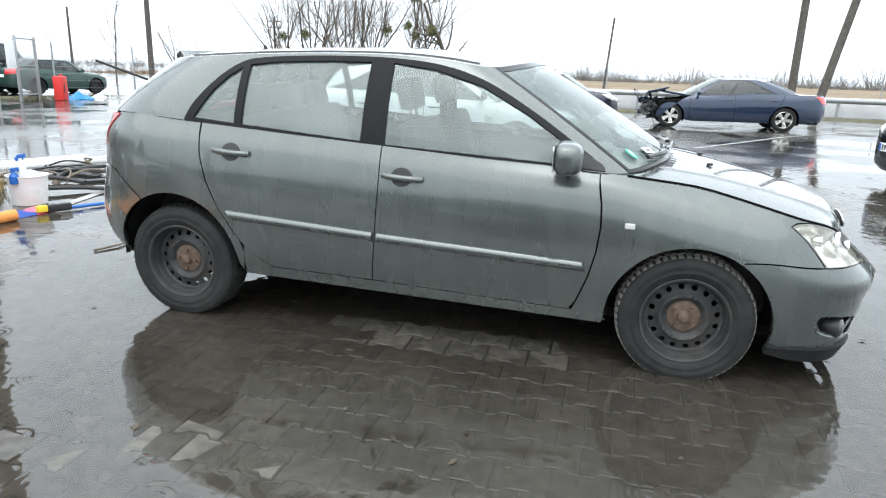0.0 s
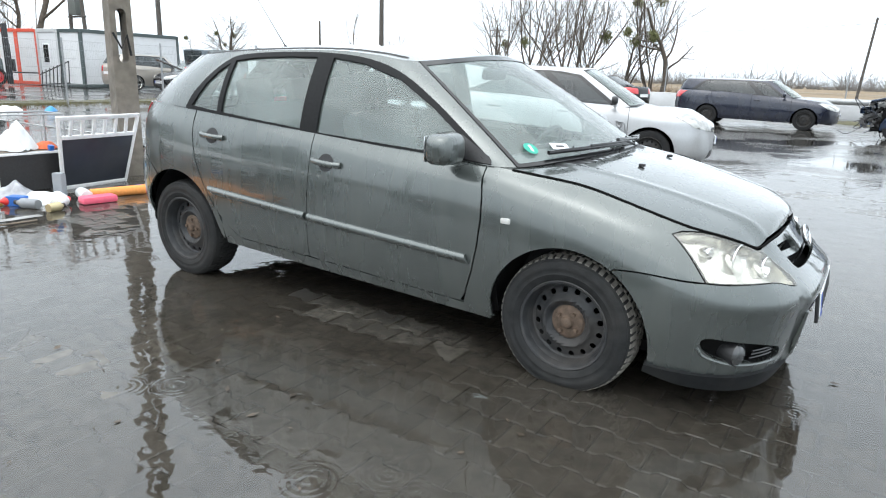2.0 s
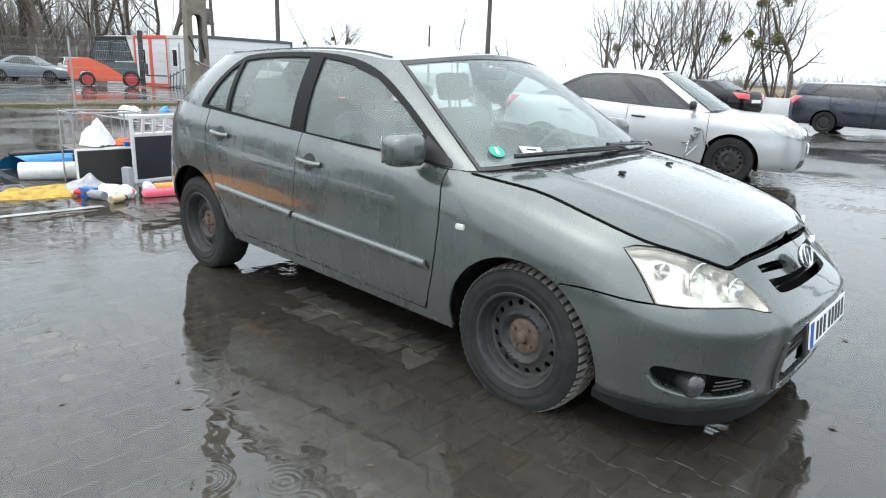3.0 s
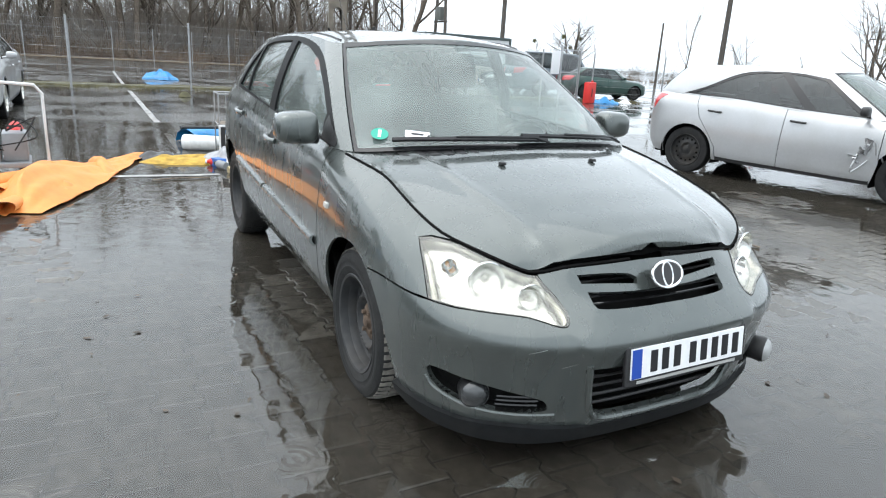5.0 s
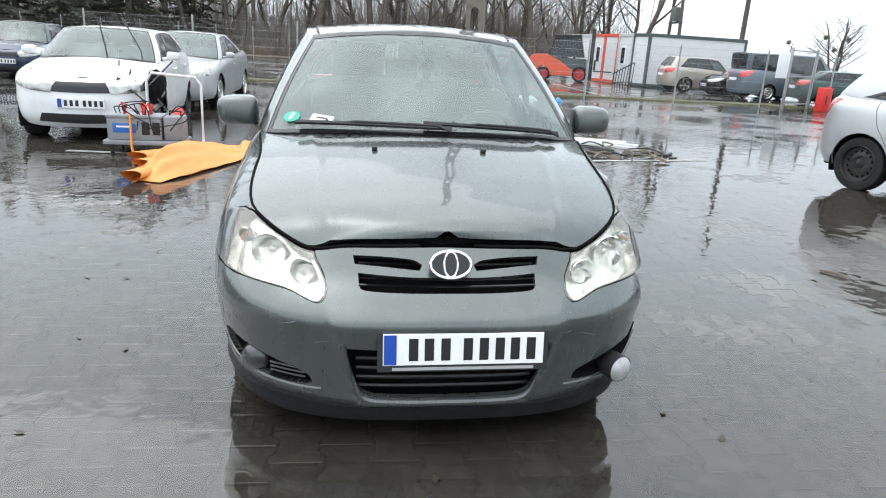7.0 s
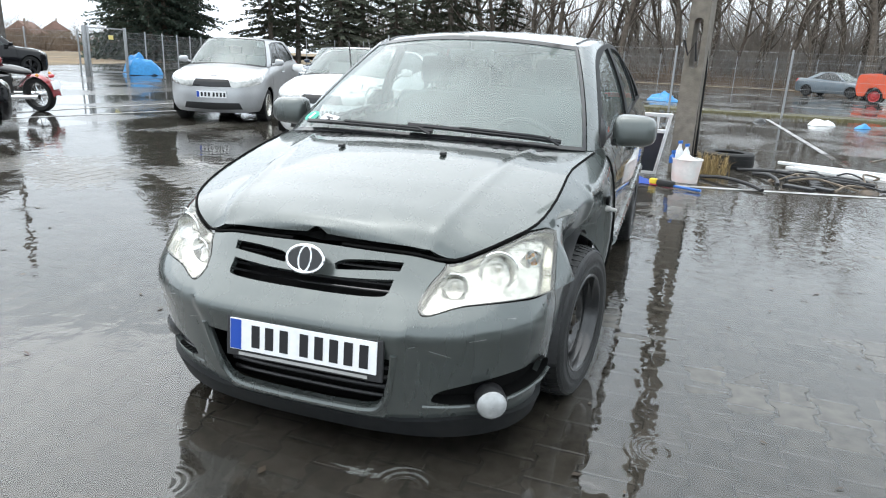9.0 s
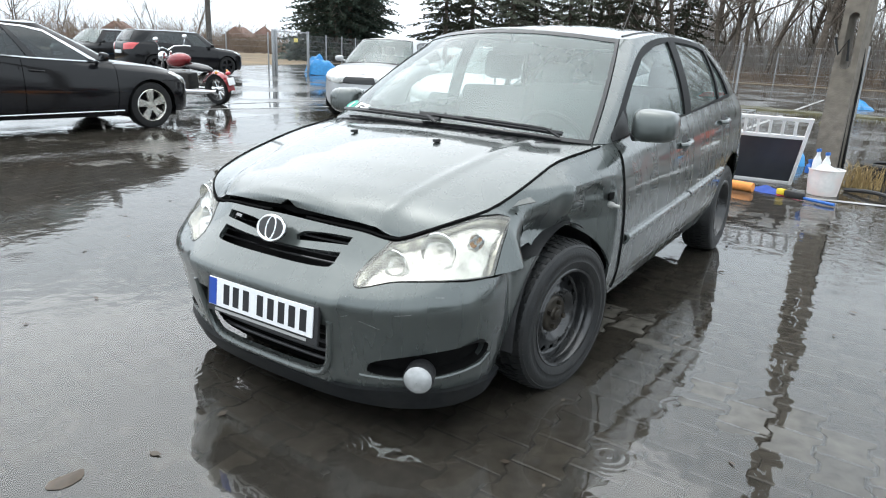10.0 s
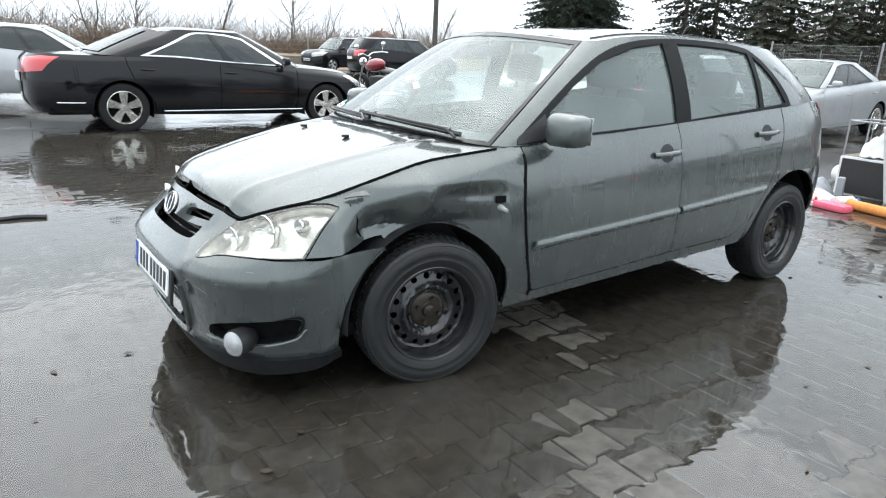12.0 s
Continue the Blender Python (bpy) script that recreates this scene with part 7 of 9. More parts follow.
part("counterweight", slab([(-1.85, 0.35), (-1.95, 0.75), (-1.92, 1.25), (-1.75, 1.38), (-1.0, 1.42), (-0.3, 1.10), (0.55, 0.55), (0.60, 0.30), (-0.75, 0.30), (-0.85, 0.62), (-1.10, 0.80), (-1.40, 0.72), (-1.52, 0.35)], 1.35), ORANGE, fork, "orange counterweight and body")
part("cab_base", slab([(-0.75, 0.55), (-0.95, 1.25), (1.15, 1.25), (1.20, 0.45)], 1.20), CABIN_DARK, fork, "dark cab base")
part("cab_frame", slab([(-1.02, 1.28), (-0.62, 2.34), (0.78, 2.42), (1.05, 1.28), (0.97, 1.28), (0.70, 2.30), (-0.54, 2.24), (-0.92, 1.28)], 1.22), GLOSS_BLACK, fork)
part("cab_roof", box(bmesh.new(), (1.45, 1.26, 0.10), pose(0.06, 0, 2.42, 0, -3, 0), 0.03), BLACK, fork)
for y in (-0.58, 0.58):
    part("cab_glass", slab([(-0.88, 1.30), (-0.54, 2.22), (0.68, 2.28), (0.94, 1.30)], 0.03), DARK_GLASS, fork).matrix_local = pose(0, y, 0)
part("seat", box(bmesh.new(), (0.5, 0.5, 0.8), pose(-0.1, 0, 1.6), 0.1), CLOTH, fork)
for y in (-0.4, 0.4):
    part("mast", box(bmesh.new(), (0.20, 0.14, 2.75), pose(1.42, y, 1.45), 0.02), BLACK, fork)
for z in (0.5, 1.5, 2.75):
    part("mast_beam", box(bmesh.new(), (0.14, 0.9, 0.16), pose(1.45, 0, z), 0.02), BLACK, fork)
part("carriage", box(bmesh.new(), (0.10, 1.3, 0.55), pose(1.62, 0, 0.95), 0.02), BLACK, fork)
for y in (-0.4, 0.4):
    part("fork", box(bmesh.new(), (1.0, 0.12, 0.05), pose(2.1, y, 0.62), 0.01), BLACK, fork)
for x, r in ((-1.12, 0.36), (0.85, 0.42)):
    for sd in (1, -1):
        w = alloy(fork, (x, sd * 0.55, r), sd, r, 0.28, "steel", RED_PAINT)

# rail and pond strip by the far road
rail = thing("guard_rail", pose(12, 27.0, 0, 0, 0, -3), "long grey guard rail with a pale pipe", "guard rail")
part("pipe", tube(bmesh.new(), (-14, 0, 0.72), (26, 0, 0.72), 0.12, n=10), GALV, rail)
for k in range(11):
    part("post", box(bmesh.new(), (0.10, 0.10, 0.72), pose(-14 + 4 * k, 0.12, 0.36), 0.01), GALV, rail)
wall = finish(box(bmesh.new(), (40, 0.25, 0.75), pose(12.5, 28.3, 0.37, 0, 0, -3), 0.02), "low_wall", shader("pale_wet_render", (0.55, 0.56, 0.57), 0.6, grain=0.1, grain_scale=2, dirt=(0.3, 0.3, 0.28), dirt_amount=0.4, dirt_scale=0.8))
tagged(wall, "low pale wall along the road", "wall", kind="structure")
wall2 = finish(box(bmesh.new(), (34, 0.2, 0.55), pose(3, -34.8, 0.27, 0, 0, -12), 0.02), "low_wall", CONCRETE)
tagged(wall2, "low grey concrete wall by the field", "wall", kind="structure")

# fields beyond
FIELD = shader("dead_grass_field", (0.20, 0.145, 0.085), 0.95, grain=0.35, grain_scale=0.25, bump=0.6, bump_scale=4, dirt=(0.09, 0.075, 0.045), dirt_amount=0.7, dirt_scale=0.06)
for nm, pts in (("field", [(-60, 62), (300, 40), (520, 520), (-300, 640)]), ("field", [(-15, -27), (40, -36), (160, -300), (-260, -300), (-120, -60), (-40, -36)]), ("field", [(-51, -40), (-51, 32), (-240, 120), (-240, -160)])):
    bm = bmesh.new()
    bm.faces.new([bm.verts.new((x, y, 0.006)) for x, y in pts])
    bmesh.ops.recalc_face_normals(bm, faces=bm.faces)
    tagged(finish(bm, nm, FIELD, smooth=False), "dull brown winter field", "field", kind="structure")
MOSS = shader("mossy_dirt", (0.075, 0.07, 0.035), 0.95, grain=0.5, grain_scale=6, bump=0.8, bump_scale=12)
bm = bmesh.new()
bmesh.ops.create_grid(bm, x_segments=30, y_segments=90, size=0.5)
for v in bm.verts:
    v.co = Vector((-19.2 + v.co.x * (1.6 + 0.8 * noise.noise(Vector((v.co.y * 9, 1, 0)))), 4.4 + v.co.y * 22, 0.02 + 0.05 * noise.noise(Vector((v.co.x * 6, v.co.y * 40, 0))) + (0.02 if abs(v.co.x) < 0.35 else -0.05)))
tagged(finish(bm, "dirt_strip", MOSS), "mossy dirt strip under the fence", "dirt", kind="structure")
bm = bmesh.new()
bmesh.ops.create_grid(bm, x_segments=80, y_segments=12, size=0.5)
for v in bm.verts:
    v.co = Vector((8 + v.co.x * 46, 25.6 + v.co.y * 2.2, 0.03 + 0.08 * noise.noise(Vector((v.co.x * 40, v.co.y * 5, 2))) - (0.08 if abs(v.co.y) > 0.42 else 0)))
tagged(finish(bm, "dirt_strip", MOSS), "muddy verge with leaf litter", "dirt", kind="structure")

# houses far off
def far_house(x, y, yaw, w, d, h, roof_mat, wall_mat):
    hs = thing("house", pose(x, y, 0, 0, 0, yaw), "far house with a steep red-brown roof", "house", group="far houses")
    part("wall", box(bmesh.new(), (w, d, h), pose(0, 0, h / 2)), wall_mat, hs, smooth=False)
    bm = bmesh.new()
    r = w * 0.30
    A = [bm.verts.new(c) for c in ((-w / 2 - 0.4, -d / 2 - 0.4, h), (w / 2 + 0.4, -d / 2 - 0.4, h), (w / 2 + 0.4, d / 2 + 0.4, h), (-w / 2 - 0.4, d / 2 + 0.4, h), (-w / 2 + 1.2, 0, h + r), (w / 2 - 1.2, 0, h + r))]
    for f in ((0, 1, 5, 4), (2, 3, 4, 5), (1, 2, 5), (3, 0, 4), (3, 2, 1, 0)):
        bm.faces.new([A[i] for i in f])
    rf = part("roof", bm, roof_mat, hs, smooth=False)
    part("chimney", box(bmesh.new(), (0.6, 0.6, 1.6), pose(w * 0.15, 0.6, h + r), 0.02), wall_mat, rf, smooth=False)
    for k in range(3):
        wd = part("window", box(bmesh.new(), (1.0, 0.08, 1.2), pose(-w / 3 + k * w / 3, -d / 2 - 0.02, h * 0.55), 0.02), PLATE_WHITE, hs, smooth=False)
        part("pane", box(bmesh.new(), (0.8, 0.06, 1.0), pose(-w / 3 + k * w / 3, -d / 2 - 0.05, h * 0.55), 0.01), GLOSS_BLACK, wd, smooth=False)
    return hs


ROOF = shader("red_brown_tiles", (0.20, 0.12, 0.10), 0.8, grain=0.2, grain_scale=2)
PLASTER = shader("faded_plaster", (0.33, 0.29, 0.25), 0.9, grain=0.15, grain_scale=1)
far_house(-130, -225, 40, 12, 9, 2.6, ROOF, PLASTER)
far_house(-165, -205, 30, 13, 9, 2.6, ROOF, PLASTER)
far_house(-185, -215, 50, 12, 9, 4.0, ROOF, PLASTER)

# ---- trees ----
BARK = shader("grey_brown_bark", (0.095, 0.078, 0.062), 0.95, grain=0.4, grain_scale=5, bump=0.6, bump_scale=30)
TWIG = shader("bare_twigs", (0.19, 0.165, 0.14), 0.95, grain=0.3, grain_scale=2)
MISTLETOE = shader("mistletoe_leaves", (0.11, 0.115, 0.045), 0.9, grain=0.4, grain_scale=6)
NEEDLE = shader("spruce_needles", (0.045, 0.068, 0.052), 0.9, grain=0.5, grain_scale=1.2, dirt=(0.045, 0.05, 0.025), dirt_amount=0.4, dirt_scale=0.7)
# distance haze is mixed into this base colour
WOODY = shader("haze_paled_winter_wood", (0.25, 0.22, 0.19), 0.95, grain=0.35, grain_scale=0.3)
BRUSH = shader("brown_winter_scrub", (0.16, 0.115, 0.08), 0.95, grain=0.45, grain_scale=0.4)


def mesh_from(name, verts, faces, mat, smooth=True):
    me = bpy.data.meshes.new(name)
    me.from_pydata([tuple(v) for v in verts], [], faces)
    me.materials.append(mat)
    for p in me.polygons:
        p.use_smooth = smooth
    me.update()
    return me


class Sticks:
    """Collects tapered bars."""

    def __init__(self):
        self.v, self.f = [], []

    def bar(self, pts, r0, r1, n=4):
        k0 = None
        m = len(pts)
        for i, p in enumerate(pts):
            d = (pts[min(i + 1, m - 1)] - pts[max(i - 1, 0)]).normalized()
            a = d.orthogonal().normalized()
            b = d.cross(a)
            r = r0 + (r1 - r0) * i / (m - 1)
            k = len(self.v)
            for j in range(n):
                w = j * math.tau / n
                self.v.append(p + a * (r * math.cos(w)) + b * (r * math.sin(w)))
            if k0 is not None:
                for j in range(n):
                    self.f.append((k0 + j, k0 + (j + 1) % n, k + (j + 1) % n, k + j))
            k0 = k


def limb(rnd, st, start, way, length, r, depth, fine, spread, lift):
    """A branch with its side branches; thin ends go to fine."""
    n = 5 if depth > 1 else 3
    pts = [start.copy()]
    d = way.normalized()
    for i in range(n):
        d = (d + Vector((rnd.gauss(0, 0.16), rnd.gauss(0, 0.16), rnd.gauss(0, 0.08) + lift))).normalized()
        pts.append(pts[-1] + d * (length / n))
    (st if depth > 1 else fine).bar(pts, r, r * (0.35 if depth else 0.2), 5 if depth > 2 else 3)
    if depth == 0:
        return
    cnt = {3: 9, 2: 6, 1: 5}[depth]
    for k in range(cnt):
        t = 0.25 + 0.75 * (k + rnd.random()) / cnt
        i = min(n - 1, int(t * n))
        p = pts[i].lerp(pts[i + 1], t * n - i)
        axis = (pts[i + 1] - pts[i]).normalized()
        side = Vector((rnd.gauss(0, 1), rnd.gauss(0, 1), rnd.gauss(0, 0.5)))
        side = (side - axis * side.dot(axis)).normalized()
        w = (axis * (1 - spread * 0.5) + side * spread).normalized()
        limb(rnd, st, p, w, length * rnd.uniform(0.36, 0.62) * (1.15 - 0.5 * t), r * (1 - 0.6 * t) * 0.55, depth - 1, fine, spread, lift)


def clump(rnd, v, f, c, r, count, size):
    for _ in range(count):
        p = Vector((rnd.gauss(0, 1), rnd.gauss(0, 1), rnd.gauss(0, 1))).normalized() * r * rnd.uniform(0.3, 1.0) + c
        a = Vector((rnd.gauss(0, 1), rnd.gauss(0, 1), rnd.gauss(0, 1))).normalized()
        b = a.orthogonal().normalized()
        k = len(v)
        v += [p + a * size, p + b * size * 0.4, p - a * size, p - b * size * 0.4]
        f.append((k, k + 1, k + 2, k + 3))


def bare_tree(name, seed, height, m, label, stems=1, spread=0.85, lift=0.06, mist=0, r=None, group="bare trees"):
    rnd = random.Random(seed)
    st, fine = Sticks(), Sticks()
    for s in range(stems):
        way = Vector((rnd.gauss(0, 0.05 if stems == 1 else 0.30), rnd.gauss(0, 0.05 if stems == 1 else 0.30), 1))
        limb(rnd, st, Vector((rnd.uniform(-0.25, 0.25), rnd.uniform(-0.25, 0.25), 0)) if stems > 1 else Vector(), way, height * rnd.uniform(0.75, 1), (r or height * 0.017) / (1 if stems == 1 else 1.7), 3, fine, spread, lift)
    t = thing(name, m, label, "tree", group=group)
    for nm, s, mt in (("trunk", st, BARK), ("branchwork", fine, TWIG)):
        ob = new(nm, mesh_from(nm, s.v, s.f, mt))
        ob.parent = t
        if nm == "branchwork":
            tagged(ob, kind="stuff")
    if mist:
        v, f = [], []
        for _ in range(mist):
            c = Vector(fine.v[rnd.randrange(len(fine.v))])
            clump(rnd, v, f, c, height * rnd.uniform(0.03, 0.055), 200, height * 0.012)
        ob = new("mistletoe", mesh_from("mistletoe", v, f, MISTLETOE, False))
        ob.parent = t
        ob["label"] = "green mistletoe clumps"
    return t


def spruce(name, seed, height, width, m, label, mat=NEEDLE, bare=0.0, group="conifers"):
    """Drooping whorls of boughs with needle sprays, on a trunk."""
    rnd = random.Random(seed)
    st = Sticks()
    st.bar([Vector((0, 0, 0)), Vector((0.05, 0, height * 0.5)), Vector((0, 0, height))], height * 0.018, 0.02, 6)
    v, f = [], []
    z = height * (0.06 + bare)
    while z < height * 0.99:
        t = z / height
        reach = width * 0.5 * (1 - t) ** 0.75 * (1 if not bare else 0.8 + 0.4 * rnd.random())
        cnt = 9 if reach > 0.8 else 5
        for k in range(cnt):
            a = rnd.random() * math.tau
            L = reach * rnd.uniform(0.65, 1.15)
            tip = Vector((math.cos(a) * L, math.sin(a) * L, z - L * 0.22 + rnd.gauss(0, 0.1)))
            root = Vector((0, 0, z))
            st.bar([root, root.lerp(tip, 0.5) + Vector((0, 0, 0.06)), tip], 0.03, 0.008, 3)
            steps = max(3, int(L * 6))
            for i in range(steps):
                q = root.lerp(tip, 0.18 + 0.82 * (i + rnd.random()) / steps)
                for _ in range(3):
                    d = Vector((rnd.gauss(0, 1) + math.cos(a) * 0.7, rnd.gauss(0, 1) + math.sin(a) * 0.7, rnd.gauss(0, 0.5) - 0.35)).normalized()
                    s = rnd.uniform(0.16, 0.34) * (0.7 + 0.5 * (1 - t))
                    w = d.orthogonal().normalized() * s * 0.30
                    kk = len(v)
                    v += [q, q + d * s * 0.5 + w, q + d * s, q + d * s * 0.5 - w]
                    f.append((kk, kk + 1, kk + 2, kk + 3))
        z += height * 0.032
    t = thing(name, m, label, "tree", group=group)
    for nm, vv, ff, mt in (("trunk", st.v, st.f, BARK), ("crown", v, f, mat)):
        ob = new(nm, mesh_from(nm, vv, ff, mt, False))
        ob.parent = t
    return t


def grove(src, places, seed):
    rnd = random.Random(seed)
    for x, y in places:
        copy_thing(src[rnd.randrange(len(src))], pose(x, y, 0, 0, 0, rnd.uniform(0, 360)) @ Matrix.Scale(rnd.uniform(0.85, 1.15), 4))


# bare wood beyond the far fence
wood = [bare_tree("bare_tree", 11 + k, (13, 12, 14, 11)[k], pose(x, y, 0, 0, 0, 40 * k), "tall leafless tree in the winter wood", spread=(0.7, 0.9, 0.6, 0.8)[k], r=(0.24, 0.2, 0.3, 0.17)[k], group="wood trees") for k, (x, y) in enumerate(((-56, 14.5), (-58, 3), (-54, -4.2), (-57, -12)))]
rnd = random.Random(5)
places = []
for k in range(44):
    t = (k + rnd.random() * 0.8) / 44
    y = -24 + 50 * t
    places.append((-53.5 - rnd.random() * 9 - 1.5 * math.sin(t * 5), y))
grove(wood, places, 6)
# thin stems and scrub filling the wood
rnd = random.Random(9)
st = Sticks()
for k in range(900):
    y = rnd.uniform(-38, 26)
    x = -58 - rnd.random() * 22 - (6 if y < -25 else 0)
    h = rnd.uniform(5, 12)
    lean = Vector((rnd.gauss(0, 0.5), rnd.gauss(0, 0.5), h))
    b = Vector((x, y, 0))
    st.bar([b, b + lean * 0.5 + Vector((rnd.gauss(0, 0.2), rnd.gauss(0, 0.2), 0)), b + lean], rnd.uniform(0.025, 0.08), 0.01, 3)
    for j in range(5):
        q = b + lean * rnd.uniform(0.4, 0.95)
        w = Vector((rnd.gauss(0, 1), rnd.gauss(0, 1), rnd.uniform(0.4, 1.6))).normalized() * rnd.uniform(0.8, 2.2)
        st.bar([q, q + w * 0.5, q + w + Vector((0, 0, 0.3))], 0.02, 0.006, 3)
tagged(new("wood", mesh_from("wood", st.v, st.f, WOODY)), "dense winter wood with thin stems, paled for haze", "wood", kind="stuff")


def scrub(name, line, count, h0, h1, depth, label, seed, mat=None, thick=0.012):
    """A belt of twiggy scrub along a line of points."""
    rnd = random.Random(seed)
    st = Sticks()
    seg = [(Vector((*a, 0)), Vector((*b, 0))) for a, b in zip(line, line[1:])]
    tot = sum((b - a).length for a, b in seg)
    for a, b in seg:
        n = int(count * (b - a).length / tot)
        nor = Vector((-(b - a).y, (b - a).x, 0)).normalized()
        for _ in range(n):
            p = a.lerp(b, rnd.random()) + nor * rnd.uniform(0, depth)
            top = h0 + (h1 - h0) * rnd.random() ** 2 * (0.5 + 0.7 * abs(noise.noise(p * 0.06)) * 2)
            for _ in range(4):
                w = Vector((rnd.gauss(0, 0.45), rnd.gauss(0, 0.45), rnd.uniform(0.3, 1))) * top
                st.bar([p, p + w * 0.5 + Vector((rnd.gauss(0, 0.1), rnd.gauss(0, 0.1), 0)) * top, p + w], thick * top + 0.008, 0.006, 3)
    return tagged(new(name, mesh_from(name, st.v, st.f, mat or BRUSH)), label, "scrub", kind="stuff")


scrub("wood_edge", [(-60, -34), (-59, -10), (-58, 8), (-60, 26)], 4200, 3.0, 11.0, 10, "brown twiggy undergrowth of the wood, paled for haze", 20, WOODY, 0.004)
scrub("scrub", [(-53, -24), (-53.5, 0), (-52.5, 26)], 1500, 0.5, 2.6, 4, "brown scrub under the wood", 21)
scrub("scrub", [(-75, -75), (-40, -78), (10, -80), (60, -88)], 5200, 1.6, 6.5, 14, "brown hedge and young trees beyond the field", 22, None, 0.005)
scrub("scrub", [(-56, 30), (-60, 52), (-40, 75), (-14, 66)], 900, 0.5, 2.0, 8, "low brown scrub beyond the fence", 23)
# both far lines carry their haze in the base colour
scrub("tree_line", [(-120, 210), (-30, 225), (60, 230), (170, 215)], 1700, 3.0, 11.0, 22, "far line of trees, paled for haze", 24, shader("haze_paled_far_trees", (0.20, 0.19, 0.18), 1.0, grain=0.2, grain_scale=0.05))
scrub("tree_line", [(-230, 60), (-190, 120), (-120, 210)], 700, 2.0, 7.0, 20, "far line of trees, paled for haze", 25, shader("haze_paled_far_hedge", (0.22, 0.21, 0.20), 1.0, grain=0.2, grain_scale=0.05))

# leafless bushes and mistletoe trees by the far road
bush = [bare_tree("bare_bush", 31 + k, (8.6, 9.2, 7.8)[k], pose(x, y, 0, 0, 0, 30 * k), "leafless many-stemmed tree by the far road", stems=(4, 5, 4)[k], spread=0.55, lift=0.12, mist=(0, 3, 0)[k], group="roadside trees") for k, (x, y) in enumerate(((-24.6, 45.2), (-19.0, 47.3), (-15.8, 49.6)))]
grove(bush, [(-22, 46.5), (-20.6, 49.5), (-17.2, 46.2), (-13.6, 49.6), (-24.2, 49.5)], 33)
bare_tree("bare_tree", 41, 8.5, pose(-12.0, 47.6, 0), "leafless tree with mistletoe clumps", spread=0.95, mist=7, r=0.24)
bare_tree("bare_tree", 42, 6.2, pose(-56.5, 44.5, 0), "lone leafless tree with mistletoe clumps", stems=4, spread=0.85, lift=0.07, mist=4, r=0.24)
bare_tree("bare_tree", 43, 5.0, pose(-54.0, 38.3, 0), "small leafless tree by the cabins", spread=0.9, mist=1)
bare_tree("bare_tree", 44, 4.6, pose(-28.3, 37.2, 0), "small round leafless tree", stems=3, spread=0.8)
bare_tree("bare_tree", 45, 6.8, pose(-30.2, 33.6, 0), "thin pale birch by the pole", spread=0.4, lift=0.15, r=0.06)
hedge = bare_tree("bare_tree", 46, 9.0, pose(-30, -74, 0), "bare round tree beyond the field", stems=3, spread=0.7)
hedge2 = bare_tree("bare_tree", 47, 8.0, pose(-8, -70, 0), "bare birch beyond the field", stems=2, spread=0.5)
grove([hedge, hedge2], [(-55, -80), (-46, -75), (-22, -77), (0, -84), (14, -78), (-38, -82), (-14, -80), (28, -86)], 48)

# spruces and pines behind the grey fence
sp = spruce("spruce_tree", 51, 13, 9.0, pose(-39.2, -37.0, 0), "dark blue-green spruce behind the fence")
grove([sp], [(-38.2, -37.6), (-42.2, -39.0), (-41.6, -37.4), (-40.4, -39.2), (-43.8, -40.4), (-40.0, -41.0)], 52)
pine = spruce("pine_tree", 53, 14, 7.6, pose(-46.2, -32.2, 0), "tall dark pine with bare lower trunk", mat=shader("pine_needles", (0.06, 0.068, 0.045), 0.9, grain=0.5, grain_scale=1.5), bare=0.10)
grove([pine], [(-49.6, -27.5), (-52.6, -23.6), (-54.2, -19.0), (-57.0, -23.5), (-53.0, -29.5), (-58, -15), (-48.5, -31.0), (-52.0, -26.5)], 54)

# ---- loose things in the yard ----
ORANGE_TARP = shader("orange_tarpaulin", (0.74, 0.27, 0.06), 0.55, grain=0.10, grain_scale=12, bump=0.15, bump_scale=60, dirt=(0.45, 0.22, 0.08), dirt_amount=0.25)
BLUE_TARP = shader("blue_tarpaulin", (0.02, 0.22, 0.50), 0.45, grain=0.15, grain_scale=10, bump=0.2, bump_scale=50)
BLUE_PLASTIC = shader("blue_plastic", (0.02, 0.12, 0.42), 0.35, grain=0.05)
RED_PLASTIC = shader("red_plastic", (0.62, 0.03, 0.025), 0.4, grain=0.1, dirt=(0.3, 0.05, 0.04), dirt_amount=0.2)
PINK = shader("pink_plastic", (0.75, 0.12, 0.19), 0.4, grain=0.05)
YELLOW = shader("muddy_yellow_cloth", (0.42, 0.27, 0.05), 0.9, grain=0.35, grain_scale=15, bump=0.5, bump_scale=40)
BAG_WHITE = shader("white_plastic_bag", (0.68, 0.70, 0.70), 0.35, grain=0.12, grain_scale=14, bump=0.3, bump_scale=25)
BOX_GREY = shader("blue_grey_steel_box", (0.26, 0.28, 0.30), 0.5, 0.2, grain=0.15, grain_scale=12, dirt=(0.12, 0.11, 0.1), dirt_amount=0.4)
WOOD_GREY = shader("wet_weathered_wood", (0.15, 0.12, 0.09), 0.7, grain=0.35, grain_scale=10, bump=0.4, bump_scale=40)
STRAW = shader("dry_straw_grass", (0.36, 0.26, 0.12), 0.95, grain=0.3, grain_scale=8)
LEAF = shader("wet_fallen_leaves", (0.05, 0.035, 0.022), 0.5, grain=0.5, grain_scale=10, per_piece=0.4)
FRAME_WHITE = shader("white_enamel_frame", (0.70, 0.71, 0.71), 0.4, grain=0.06, dirt=(0.35, 0.33, 0.30), dirt_amount=0.3)
SLATE_PANEL = shader("dark_slate_panel", (0.022, 0.026, 0.034), 0.35, grain=0.15, grain_scale=8, dirt=(0.06, 0.06, 0.06), dirt_amount=0.3)
